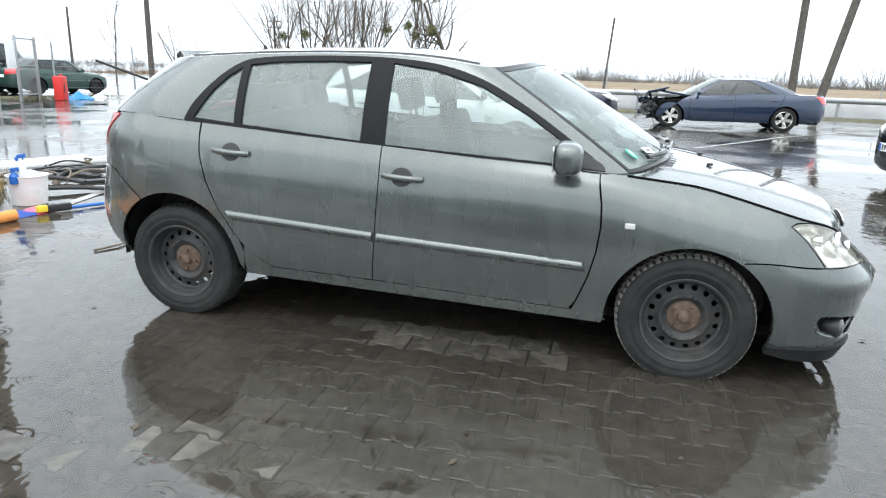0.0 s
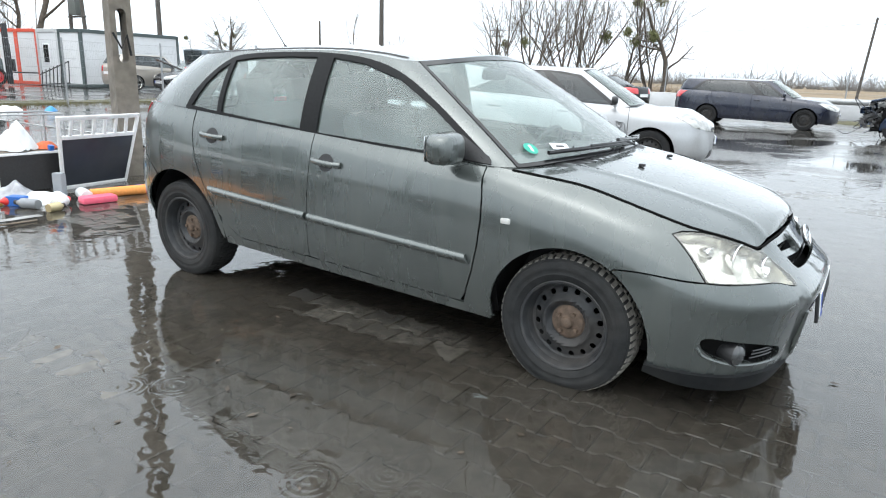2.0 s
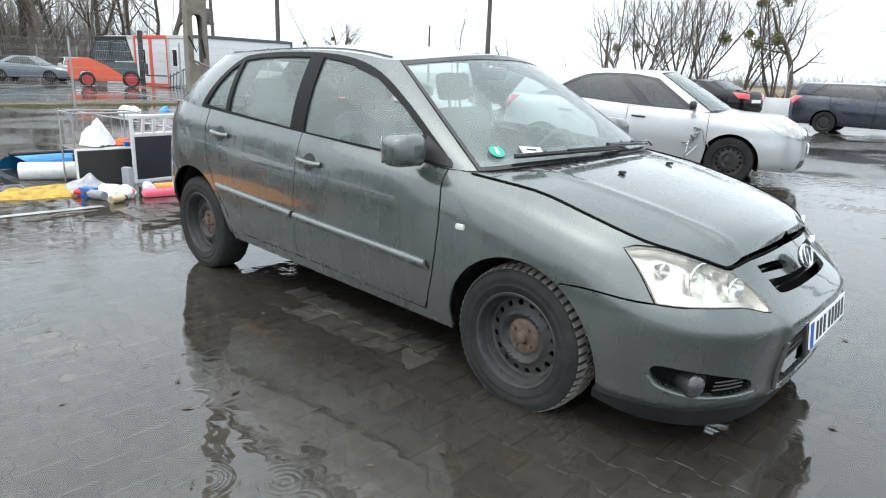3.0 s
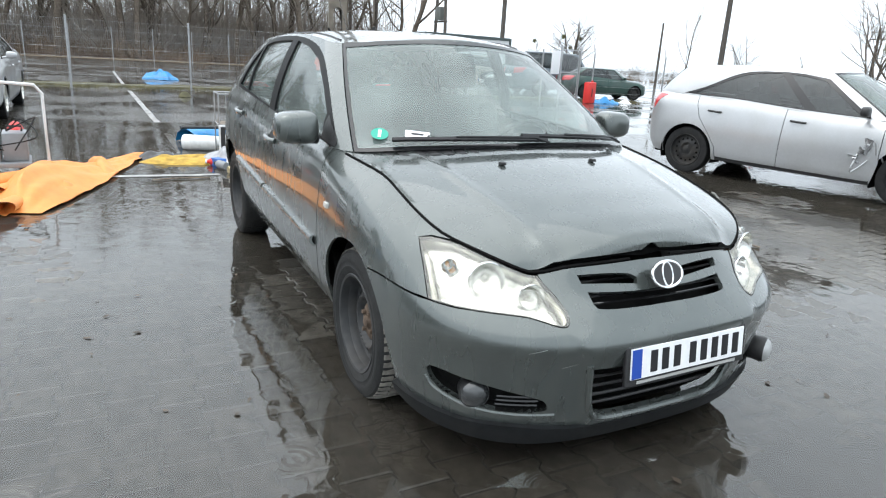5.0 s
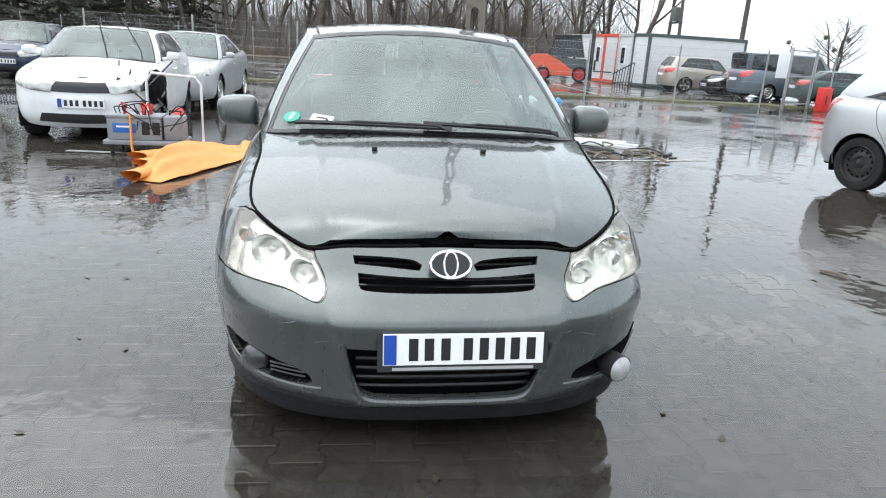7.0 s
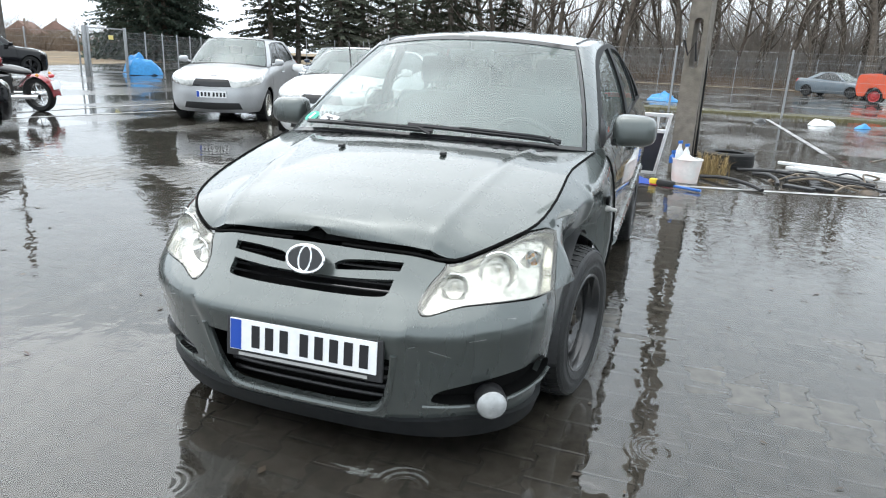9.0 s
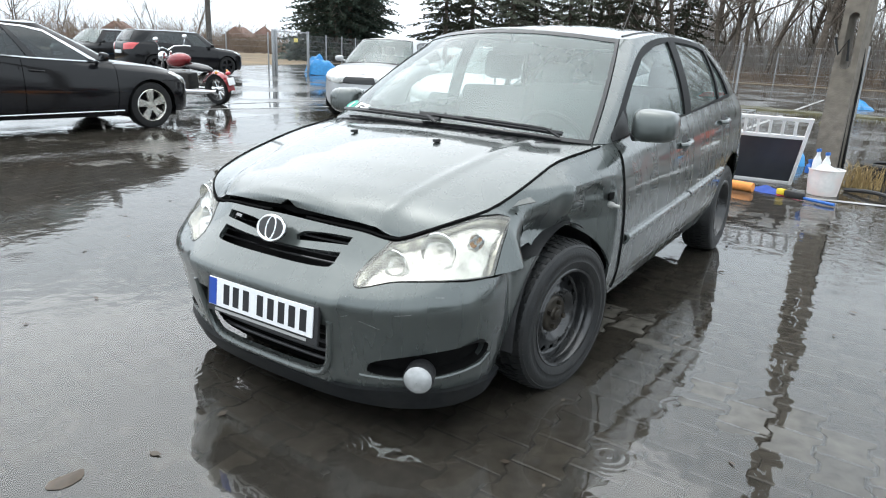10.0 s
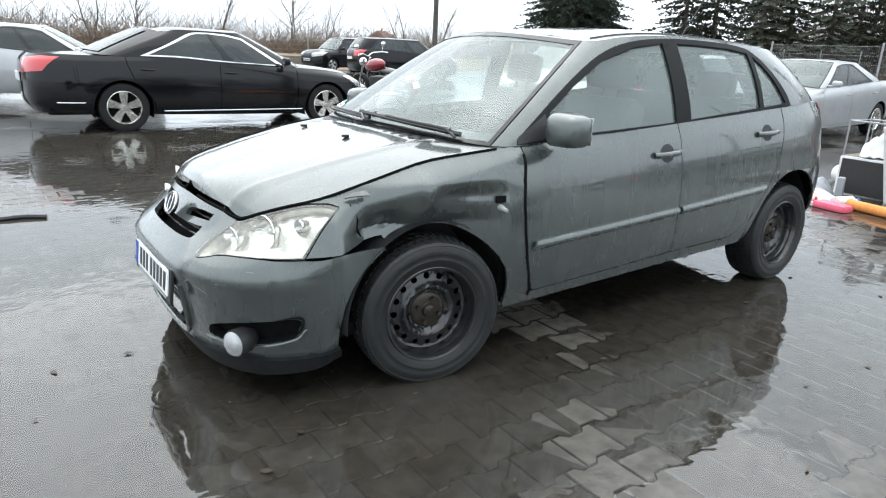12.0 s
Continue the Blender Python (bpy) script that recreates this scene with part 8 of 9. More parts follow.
CLOTH_BLUE = shader("blue_rag", (0.03, 0.07, 0.30), 0.9, grain=0.2, bump=0.4, bump_scale=60)


def loose(name, bm, mat, m, label, category, smooth=True, group=""):
    ob = finish(bm, name, mat, smooth=smooth)
    ob.matrix_world = m
    return tagged(ob, label, category, group)


def crumple(w, d, h, seed, n=26, freq=3.0, edge=0.35, flat=2.6):
    """A heap of cloth or bag: a rumpled dome with an uneven rim."""
    bm = bmesh.new()
    c = bm.verts.new((0, 0, h))
    rows = []
    for i in range(1, n // 2 + 1):
        row = []
        for k in range(n):
            a = k * math.tau / n
            t = i / (n // 2)
            wob = 1 + edge * noise.noise(Vector((math.cos(a) * 1.3, math.sin(a) * 1.3, seed)))
            p = Vector((math.cos(a) * w / 2 * t * wob, math.sin(a) * d / 2 * t * wob, 0))
            q = p * freq + Vector((seed * 3.1, seed, 0))
            z = h * (1 - t ** flat) * (0.66 + 0.7 * noise.noise(q)) + 0.34 * h * noise.noise(q * 3.1) * (1 - t * 0.6)
            row.append(bm.verts.new((p.x + 0.05 * w * noise.noise(q * 2 + Vector((7, 0, 0))), p.y + 0.05 * d * noise.noise(q * 2 + Vector((0, 9, 0))), max(0.002, z))))
        rows.append(row)
    c.co.z = sum(q.co.z for q in rows[0]) / n
    for k in range(n):
        bm.faces.new((c, rows[0][k], rows[0][(k + 1) % n]))
    for a, b in zip(rows, rows[1:]):
        for k in range(n):
            bm.faces.new((a[k], b[k], b[(k + 1) % n], a[(k + 1) % n]))
    bm.faces.new(rows[-1][::-1])
    bmesh.ops.recalc_face_normals(bm, faces=bm.faces)
    return bm


# orange tarpaulin, folded, with ridges
def tarp_mesh():
    bm = bmesh.new()
    nx, ny = 70, 24
    g = []
    for i in range(nx + 1):
        s = i / nx
        half = 0.14 + 0.27 * math.sin(math.pi * min(1, s * 1.15 + 0.12)) ** 0.8 * (1 - 0.35 * s)
        half *= 0.5 + 0.5 * min(1, s / 0.28)
        row = []
        ends = min(1, s / 0.10, (1 - s) / 0.15)
        for j in range(ny + 1):
            t = j / ny * 2 - 1
            p = Vector((s * 3.25, t * half * (1 + 0.25 * noise.noise(Vector((s * 5, t * 0.6, 3)))), 0))
            z = 0.02 + 0.24 * (1 - abs(t - 0.3) / (0.7 if t > 0.3 else 1.3)) * (0.55 + 0.45 * math.sin(s * 5.5 + 0.6)) * math.sin(math.pi * min(1, s + 0.12)) + 0.035 * abs(noise.noise(Vector((s * 7, t * 2.5, 1))))
            z = 0.012 + (z - 0.012) * ends ** 0.7
            z += ends * 0.07 * abs((t * 1.6 + s * 3.3) % 1 - 0.5) * (1 - abs(t))
            row.append(bm.verts.new((p.x, p.y + 0.16 * math.sin(s * 4.5), max(0.008, z))))
        g.append(row)
    for i in range(nx):
        for j in range(ny):
            bm.faces.new((g[i][j], g[i + 1][j], g[i + 1][j + 1], g[i][j + 1]))
    return bm


tarp = loose("tarpaulin", tarp_mesh(), ORANGE_TARP, pose(-2.15, -2.25, 0.005, 0, 0, 164), "crumpled orange tarpaulin lying on wet paving", "tarpaulin")

for x, y, L, w, h, k in ((1.15, 0.10, 1.7, 0.34, 0.20, 3.0), (0.75, -0.16, 0.9, 0.30, 0.15, 5.0), (2.1, 0.0, 1.2, 0.24, 0.14, 7.0)):
    part("fold", crumple(L, w, h, k, 40, 2.2, 0.4, 2.0), ORANGE_TARP, tarp, "rolled orange fold").matrix_local = pose(x, y + 0.16 * math.sin(x / 3.25 * 4.5), 0.01, 0, 0, 8 * (k - 4))
for x, y, L, r, turn in ((-0.10, 0.10, 0.75, 0.075, 4), (0.50, 0.40, 0.95, 0.070, -8), (0.72, 0.58, 1.1, 0.085, -12)):
    bm = bmesh.new()
    rings = []
    for i in range(9):
        f = 1 - 0.5 * (i / 8) ** 1.5
        rings.append([bm.verts.new((L * i / 8 + 0.05 * math.sin(k * 0.5), (r * 1.5 - 0.0022 * k) * f * math.cos(math.radians(-95 + 15 * k)), (r - 0.0016 * k) * f * (1 + math.sin(math.radians(-95 + 15 * k))) + 0.006)) for k in range(20)])
    for a, b in zip(rings, rings[1:]):
        for k in range(19):
            bm.faces.new((a[k], a[k + 1], b[k + 1], b[k]))
    part("roll", bm, ORANGE_TARP, tarp, "loosely rolled orange end").matrix_local = pose(x, y, 0.004, 0, 0, turn)
# charger trolley
trolley = thing("charger_trolley", pose(-3.78, -2.72, 0, 0, 0, 4), "battery charger boxes on a low wheeled trolley", "trolley")
part("platform", box(bmesh.new(), (0.52, 0.84, 0.045), pose(0, 0, 0.155), 0.008), BOX_GREY, trolley, "steel platform")
for x in (-0.2, 0.2):
    for y in (-0.34, 0.34):
        w = part("caster", lathe(bmesh.new(), [(0.001, -0.018), (0.045, -0.018), (0.052, -0.012), (0.052, 0.012), (0.045, 0.018), (0.001, 0.018)], 18, pose(x, y, 0.055, 0, 0, 20)), RUBBER, trolley)
        part("bracket", box(bmesh.new(), (0.07, 0.055, 0.06), pose(x, y, 0.112), 0.01), STEEL, w)
bx = part("charger_box", box(bmesh.new(), (0.34, 0.56, 0.24), pose(0.03, -0.10, 0.30), 0.012), BOX_GREY, trolley, "grey steel charger box")
part("lid", box(bmesh.new(), (0.36, 0.58, 0.03), pose(0.03, -0.10, 0.435), 0.008), BOX_GREY, bx)
part("label_plate", box(bmesh.new(), (0.006, 0.24, 0.10), pose(0.202, -0.20, 0.31), 0.002), BLUE_PLASTIC, bx, "blue label")
part("label_bar", box(bmesh.new(), (0.004, 0.16, 0.02), pose(0.207, -0.20, 0.325), 0.001), PLATE_WHITE, bx)
for y in (0.02, 0.13):
    part("hatch", box(bmesh.new(), (0.01, 0.08, 0.14), pose(0.203, y, 0.31), 0.006), STEEL, bx)
bx2 = part("charger_box", box(bmesh.new(), (0.32, 0.20, 0.26), pose(0.0, 0.30, 0.31), 0.012), BOX_GREY, trolley, "small grey steel box")
part("handle", pipe(bmesh.new(), [(0.0, 0.24, 0.44), (0.0, 0.24, 0.49), (0.0, 0.36, 0.49), (0.0, 0.36, 0.44)], 0.010, 6), STEEL, bx2)
rnd = random.Random(3)
for k in range(7):
    p0 = Vector((rnd.uniform(-0.1, 0.15), rnd.uniform(-0.35, 0.3), 0.46))
    pts = [p0, p0 + Vector((rnd.uniform(-0.1, 0.2), rnd.uniform(-0.2, 0.2), rnd.uniform(0.05, 0.16))), p0 + Vector((rnd.uniform(0, 0.3), rnd.uniform(-0.3, 0.3), rnd.uniform(-0.05, 0.1))), p0 + Vector((rnd.uniform(0.1, 0.3), rnd.uniform(-0.35, 0.35), -0.15))]
    part("cable", pipe(bmesh.new(), [Vector(p) for p in spline(pts, 6)], 0.0065, 6), RUBBER, trolley, "black charging cable")
for k, (y, yaw) in enumerate(((-0.22, 20), (-0.02, 60), (0.05, 15))):
    bm = box(bmesh.new(), (0.035, 0.025, 0.13), pose(0.08, y, 0.52, 18, 0, yaw), 0.012)
    box(bm, (0.035, 0.025, 0.12), pose(0.11, y + 0.02, 0.51, -14, 10, yaw), 0.012)
    part("clamp", bm, RED_PLASTIC, trolley, "red battery clamp")
part("strap", pipe(bmesh.new(), [(0.215, -0.13, 0.46), (0.222, -0.13, 0.30), (0.28, -0.12, 0.12), (0.30, -0.10, 0.03)], 0.014, 5), ORANGE_TARP, trolley, "orange strap")
part("push_frame", pipe(bmesh.new(), [(-0.24, -0.05, 0.16), (-0.25, -0.04, 0.80), (-0.24, 0.02, 0.89), (-0.22, 0.50, 0.86), (-0.22, 0.56, 0.78), (-0.20, 0.56, 0.10)], 0.016, 8), FRAME_WHITE, trolley, "white tube frame")
part("rag", crumple(0.2, 0.14, 0.10, 2.0, 16), RED_PLASTIC, trolley).matrix_local = pose(-0.18, 0.3, 0.44)


# white frames with a dark lower panel, leaning
def slot_frame(m, w, h, slots, label, name="shelf_frame", splay=0.10):
    """A frame wider at the top, with slats above and a dark panel below."""
    f = thing(name, m, label, "shelf panel", group="white frames by the pole")
    at = lambda z: w / 2 - splay * (1 - z / h)
    for sd in (-1, 1):
        part("upright", tube(bmesh.new(), (sd * at(0), 0, 0.0), (sd * at(h), 0, h), 0.021, n=8), FRAME_WHITE, f)
    for z in (0.03, h * 0.72, h - 0.02):
        part("rail", box(bmesh.new(), (2 * at(z) - 0.03, 0.03, 0.04), pose(0, 0, z), 0.004), FRAME_WHITE, f)
    for k in range(slots):
        part("slat", box(bmesh.new(), (0.032, 0.024, h * 0.28 - 0.06), pose((2 * (k + 1) / (slots + 1) - 1) * at(h * 0.85), 0, h * 0.85), 0.004), FRAME_WHITE, f)
    bm = bmesh.new()
    a, b = at(0.05) - 0.02, at(h * 0.70) - 0.02
    P = [(-a, 0.05), (a, 0.05), (b, h * 0.705), (-b, h * 0.705)]
    fr, bk = ([bm.verts.new((x, y, z)) for x, z in P] for y in (-0.009, 0.009))
    bm.faces.new(fr)
    bm.faces.new(bk[::-1])
    for i in range(4):
        bm.faces.new((fr[i], bk[i], bk[(i + 1) % 4], fr[(i + 1) % 4]))
    bmesh.ops.recalc_face_normals(bm, faces=bm.faces)
    part("panel", bm, SLATE_PANEL, f, "dark slate panel", smooth=False)
    return f


slot_frame(pose(-4.72, 0.50, 0.0, 14, 0, 96), 0.92, 0.79, 6, "white slotted frame with dark panel, leaning on the pole")
cage = thing("wire_cage", pose(-5.02, -0.06, 0.0, 0, 0, 88), "thin steel cage with a black lower panel", "cage")
for x in (-0.34, 0.34):
    for y in (-0.22, 0.22):
        part("post", tube(bmesh.new(), (x, y, 0), (x, y, 0.78), 0.009, n=6), GALV, cage)
for z in (0.40, 0.77):
    for y in (-0.22, 0.22):
        part("rail", tube(bmesh.new(), (-0.34, y, z), (0.34, y, z), 0.009, n=6), GALV, cage)
    for x in (-0.34, 0.34):
        part("rail", tube(bmesh.new(), (x, -0.22, z), (x, 0.22, z), 0.009, n=6), GALV, cage)
for k in range(7):
    part("wire", tube(bmesh.new(), (-0.30 + 0.1 * k, 0.22, 0.40), (-0.30 + 0.1 * k, 0.22, 0.77), 0.004, n=5), GALV, cage)
part("panel", box(bmesh.new(), (0.66, 0.02, 0.36), pose(0, -0.235, 0.20), 0.004), BLACK, cage, "black lower panel", smooth=False)
part("panel_edge", box(bmesh.new(), (0.68, 0.025, 0.022), pose(0, -0.236, 0.392), 0.003), FRAME_WHITE, cage, smooth=False)
part("panel_edge", box(bmesh.new(), (0.022, 0.025, 0.40), pose(-0.34, -0.236, 0.20), 0.003), FRAME_WHITE, cage, smooth=False)
part("tray", box(bmesh.new(), (0.66, 0.42, 0.012), pose(0, 0, 0.405), 0.003), WOOD_GREY, cage, "worn shelf")
part_bag = crumple(0.36, 0.34, 0.30, 4.2, 28, 6.0)
loose("plastic_bag", part_bag, BAG_WHITE, pose(-4.98, -0.14, 0.415), "crumpled clear bag hung on the frame", "plastic bag")
loose("rag", crumple(0.26, 0.20, 0.10, 6.0, 18), shader("orange_rag", (0.50, 0.11, 0.04), 0.8, grain=0.4, grain_scale=25), pose(-4.92, 0.13, 0.415, 0, 0, 20), "rust-red rags on the cage shelf", "rag")
tape = box(bmesh.new(), (0.046, 0.046, 0.08), pose(0, 0, 0), 0.004)
loose("tape_band", tape, BLUE_PLASTIC, pose(-4.80, 0.12, 0.42, 14, 0, 96), "blue tape round the white upright", "tape")
# bucket of cleaning things
bucket = thing("bucket", pose(-4.38, 1.22, 0.0), "white bucket full of spray bottles and rags", "bucket")
bm = lathe(bmesh.new(), [(0.001, 0.004), (0.135, 0.004), (0.145, 0.012), (0.172, 0.27), (0.180, 0.275), (0.180, 0.285), (0.168, 0.285), (0.150, 0.10), (0.001, 0.09)], 32, pose(0, 0, 0, 90, 0, 0))
part("pail", bm, shader("printed_white_pail", (0.70, 0.69, 0.67), 0.4, grain=0.1, grain_scale=18, dirt=(0.62, 0.36, 0.30), dirt_amount=0.35, dirt_scale=9), bucket, "white pail with faded print")
part("bag", crumple(0.30, 0.28, 0.13, 8.0, 20), BAG_WHITE, bucket, "white bag").matrix_local = pose(0, 0, 0.25)
for (x, y, h, mt) in ((0.05, -0.10, 0.24, BAG_WHITE), (-0.06, -0.02, 0.20, BAG_WHITE), (0.02, -0.16, 0.12, BLUE_PLASTIC)):
    b = part("bottle", lathe(bmesh.new(), [(0.001, 0), (0.038, 0), (0.042, 0.01), (0.042, h * 0.6), (0.018, h * 0.85), (0.016, h), (0.001, h)], 18, pose(x, y, 0.22, 90, 0, 0)), mt, bucket)
    part("spray_head", box(bmesh.new(), (0.075, 0.022, 0.035), pose(x + 0.015, y, 0.22 + h + 0.012, 0, -10, 30), 0.006), BLUE_PLASTIC, b, "blue spray head")


# things strewn on the ground round the pole
def bottle(x, y, yaw, r, L, mat, cap, label):
    t = thing("bottle", pose(x, y, r + 0.005, 0, 0, yaw), label, "bottle", group="strewn bottles")
    part("body", lathe(bmesh.new(), [(0.001, -L / 2), (r * 0.92, -L / 2), (r, -L / 2 + 0.012), (r, L * 0.22), (r * 0.45, L * 0.38), (r * 0.42, L * 0.46), (0.001, L * 0.46)], 20), mat, t)
    part("cap", lathe(bmesh.new(), [(0.001, L * 0.44), (r * 0.52, L * 0.44), (r * 0.52, L * 0.54), (0.001, L * 0.54)], 14), cap, t)
    return t


bottle(-3.86, -0.30, 40, 0.05, 0.26, BAG_WHITE, RED_PLASTIC, "white plastic bottle lying on paving")
bottle(-4.02, -0.52, 110, 0.045, 0.24, BOX_GREY, BLACK, "grey plastic bottle lying on paving")
bottle(-4.08, 0.02, 75, 0.055, 0.30, BAG_WHITE, BLUE_PLASTIC, "clear plastic bottle lying on paving")
bottle(-3.72, -0.42, 15, 0.04, 0.16, shader("brass_can", (0.5, 0.42, 0.25), 0.35, 0.5), BLACK, "dull golden tin lying on paving")
bottle(-4.25, -0.55, 160, 0.042, 0.20, RED_PLASTIC, PLATE_WHITE, "red drink can lying on paving")
can = loose("jerry_bottle", box(bmesh.new(), (0.11, 0.07, 0.26), pose(0, 0, 0.13), 0.02), BOX_GREY, pose(-4.22, -0.12, 0.004, 0, 0, 20), "grey upright bottle by the frame", "bottle")
loose("plastic_tray", box(bmesh.new(), (0.32, 0.16, 0.07), pose(0, 0, 0.035), 0.03), PINK, pose(-3.82, 0.02, 0.008, 0, 0, 80), "pink plastic roll on paving", "plastic tray")
loose("foam_roll", tube(bmesh.new(), (-0.28, 0, 0.05), (0.28, 0, 0.05), 0.048, n=16), shader("orange_foam", (0.72, 0.28, 0.07), 0.8, grain=0.1), pose(-3.98, 0.34, 0.005, 0, 0, 78), "orange foam roll on paving", "foam roll")
loose("rag", crumple(0.42, 0.30, 0.06, 11.0, 22), CLOTH_BLUE, pose(-4.12, 0.72, 0.01, 0, 0, 30), "blue rag lying on paving", "rag")
loose("rag", crumple(0.36, 0.22, 0.05, 12.0, 22), PINK, pose(-4.02, 0.92, 0.01, 0, 0, 70), "pink rag lying on paving", "rag")
brush = thing("brush", pose(-3.86, 1.02, 0.01, 0, 0, 65), "black brush with a yellow and blue handle", "brush")
part("bristles", box(bmesh.new(), (0.20, 0.07, 0.07), pose(0, 0, 0.04), 0.02), BLACK, brush)
part("grip", box(bmesh.new(), (0.09, 0.06, 0.06), pose(-0.145, 0, 0.045), 0.015), shader("yellow_plastic", (0.75, 0.55, 0.04), 0.4), brush)
part("handle", tube(bmesh.new(), (0.1, 0, 0.025), (0.40, 0.02, 0.02), 0.016, n=10), BLUE_PLASTIC, brush)
loose("cloth_heap", crumple(1.05, 0.55, 0.09, 13.0, 30, 2.4), YELLOW, pose(-4.55, -0.80, 0.006, 0, 0, 80), "muddy yellow cloth on wet paving", "cloth")
loose("bin_bag", crumple(0.52, 0.40, 0.20, 14.0, 24), shader("smoky_plastic", (0.30, 0.31, 0.33), 0.3, grain=0.3, grain_scale=12, bump=0.3), pose(-4.42, -0.46, 0.006, 0, 0, 30), "half-full smoky plastic bag", "plastic bag")
loose("bin_bag", crumple(0.42, 0.36, 0.17, 15.0, 24), BAG_WHITE, pose(-4.18, -0.28, 0.006, 0, 0, 100), "white plastic bag on paving", "plastic bag")
loose("carton", box(bmesh.new(), (0.16, 0.10, 0.09), pose(0, 0, 0.045), 0.008), BLUE_PLASTIC, pose(-4.20, -0.52, 0.005, 0, 0, 25), "small blue and white carton", "carton", False)
loose("bin_bag", crumple(0.50, 0.40, 0.16, 16.0, 24), GLOSS_BLACK, pose(-4.75, -1.12, 0.006, 0, 0, 60), "black plastic sheet on paving", "plastic bag")
roll = thing("paper_roll", pose(-5.42, -0.42, 0.10, 0, 0, 65), "white roll of sheeting on paving", "roll")
part("sheet", lathe(bmesh.new(), [(0.03, -0.36), (0.095, -0.36), (0.10, -0.34), (0.098, 0.0), (0.10, 0.34), (0.095, 0.36), (0.03, 0.36)], 28, pose(0, 0, 0, 0, 0, -90)), BAG_WHITE, roll)
part("core", lathe(bmesh.new(), [(0.03, -0.355), (0.02, -0.3), (0.02, 0.3), (0.03, 0.355)], 18, pose(0, 0, 0, 0, 0, -90)), shader("brown_card", (0.3, 0.2, 0.1), 0.9), roll)
bm = bmesh.new()
g = [[bm.verts.new((1.5 * i / 20 - 0.75, 0.55 * (j / 10 - 0.5), 0.10 + 0.10 * math.sin(j / 10 * math.pi) + 0.03 * noise.noise(Vector((i * 0.4, j * 0.5, 4))) - (0.09 if j in (0, 10) else 0))) for j in range(11)] for i in range(21)]
for i in range(20):
    for j in range(10):
        bm.faces.new((g[i][j], g[i + 1][j], g[i + 1][j + 1], g[i][j + 1]))
bmesh.ops.solidify(bm, geom=bm.faces[:], thickness=-0.012)
loose("blue_sheet", bm, BLUE_TARP, pose(-6.45, 0.02, 0.0, 0, 0, 116), "folded bright blue sheet with a black pole on it", "sheet")
loose("stick", pipe(bmesh.new(), [(-0.7, 0, 0), (0, 0.02, 0.02), (0.7, 0.0, 0.0)], 0.020, 8), BLACK, pose(-6.15, -0.10, 0.20, 0, 4, 112), "black pole lying on the blue sheet", "pole")
loose("dark_crate", box(bmesh.new(), (0.5, 0.7, 0.22), pose(0, 0, 0.11), 0.03), BLACK, pose(-5.75, 0.30, 0.004, 0, 0, 10), "black plastic crate behind the frame", "crate")

# tyre with dry grass beside the pole
tyre = thing("lying_tyre", pose(-6.1, 1.78, 0.0, 90, 0, 0), "old black tyre lying by the pole", "tyre")
bm = lathe(bmesh.new(), [(0.20, -0.20), (0.24, -0.215), (0.31, -0.21), (0.335, -0.19), (0.34, -0.12), (0.34, -0.08), (0.335, -0.02), (0.31, 0.0), (0.24, 0.005), (0.20, -0.01), (0.205, -0.03), (0.29, -0.05), (0.29, -0.15), (0.205, -0.18)], 48, pose(0, 0, 0, 180, 0, 0), close=True)
bmesh.ops.recalc_face_normals(bm, faces=bm.faces)
part("casing", bm, RUBBER, tyre)
for z in (0.06, 0.10, 0.14):
    part("groove", lathe(bmesh.new(), [(0.3405, z - 0.006), (0.332, z - 0.003), (0.332, z + 0.003), (0.3405, z + 0.006)], 48), BLACK, tyre)


def grass(x, y, w, d, count, h, seed, label, mat=STRAW):
    rnd = random.Random(seed)
    v, f = [], []
    for _ in range(count):
        p = Vector((rnd.gauss(0, w / 2), rnd.gauss(0, d / 2), 0))
        a = rnd.random() * math.tau
        hh = h * rnd.uniform(0.4, 1.2)
        lean = Vector((math.cos(a), math.sin(a), 0)) * hh * rnd.uniform(0.1, 0.9)
        s = Vector((-math.sin(a), math.cos(a), 0)) * 0.004
        k = len(v)
        v += [p - s, p + s, p + lean * 0.4 + Vector((0, 0, hh * 0.7)) + s * 0.7, p + lean * 0.4 + Vector((0, 0, hh * 0.7)) - s * 0.7, p + lean + Vector((0, 0, hh * 0.85))]
        f += [(k, k + 1, k + 2, k + 3), (k + 3, k + 2, k + 4)]
    ob = new("dry_grass", mesh_from("dry_grass", v, f, mat, False))
    ob.matrix_world = pose(x, y, 0.002)
    return tagged(ob, label, "grass", kind="stuff")


grass(-5.25, 1.50, 0.16, 0.22, 260, 0.30, 3, "tuft of dry straw grass at the pole")
grass(-17.9, 4, 0.8, 9, 2600, 0.12, 4, "dry grass along the fence", shader("dull_grass", (0.12, 0.105, 0.045), 0.95, grain=0.3))
grass(-18.2, 17.0, 0.6, 2.4, 900, 0.14, 5, "dry grass along the fence", bpy.data.materials["dull_grass"])

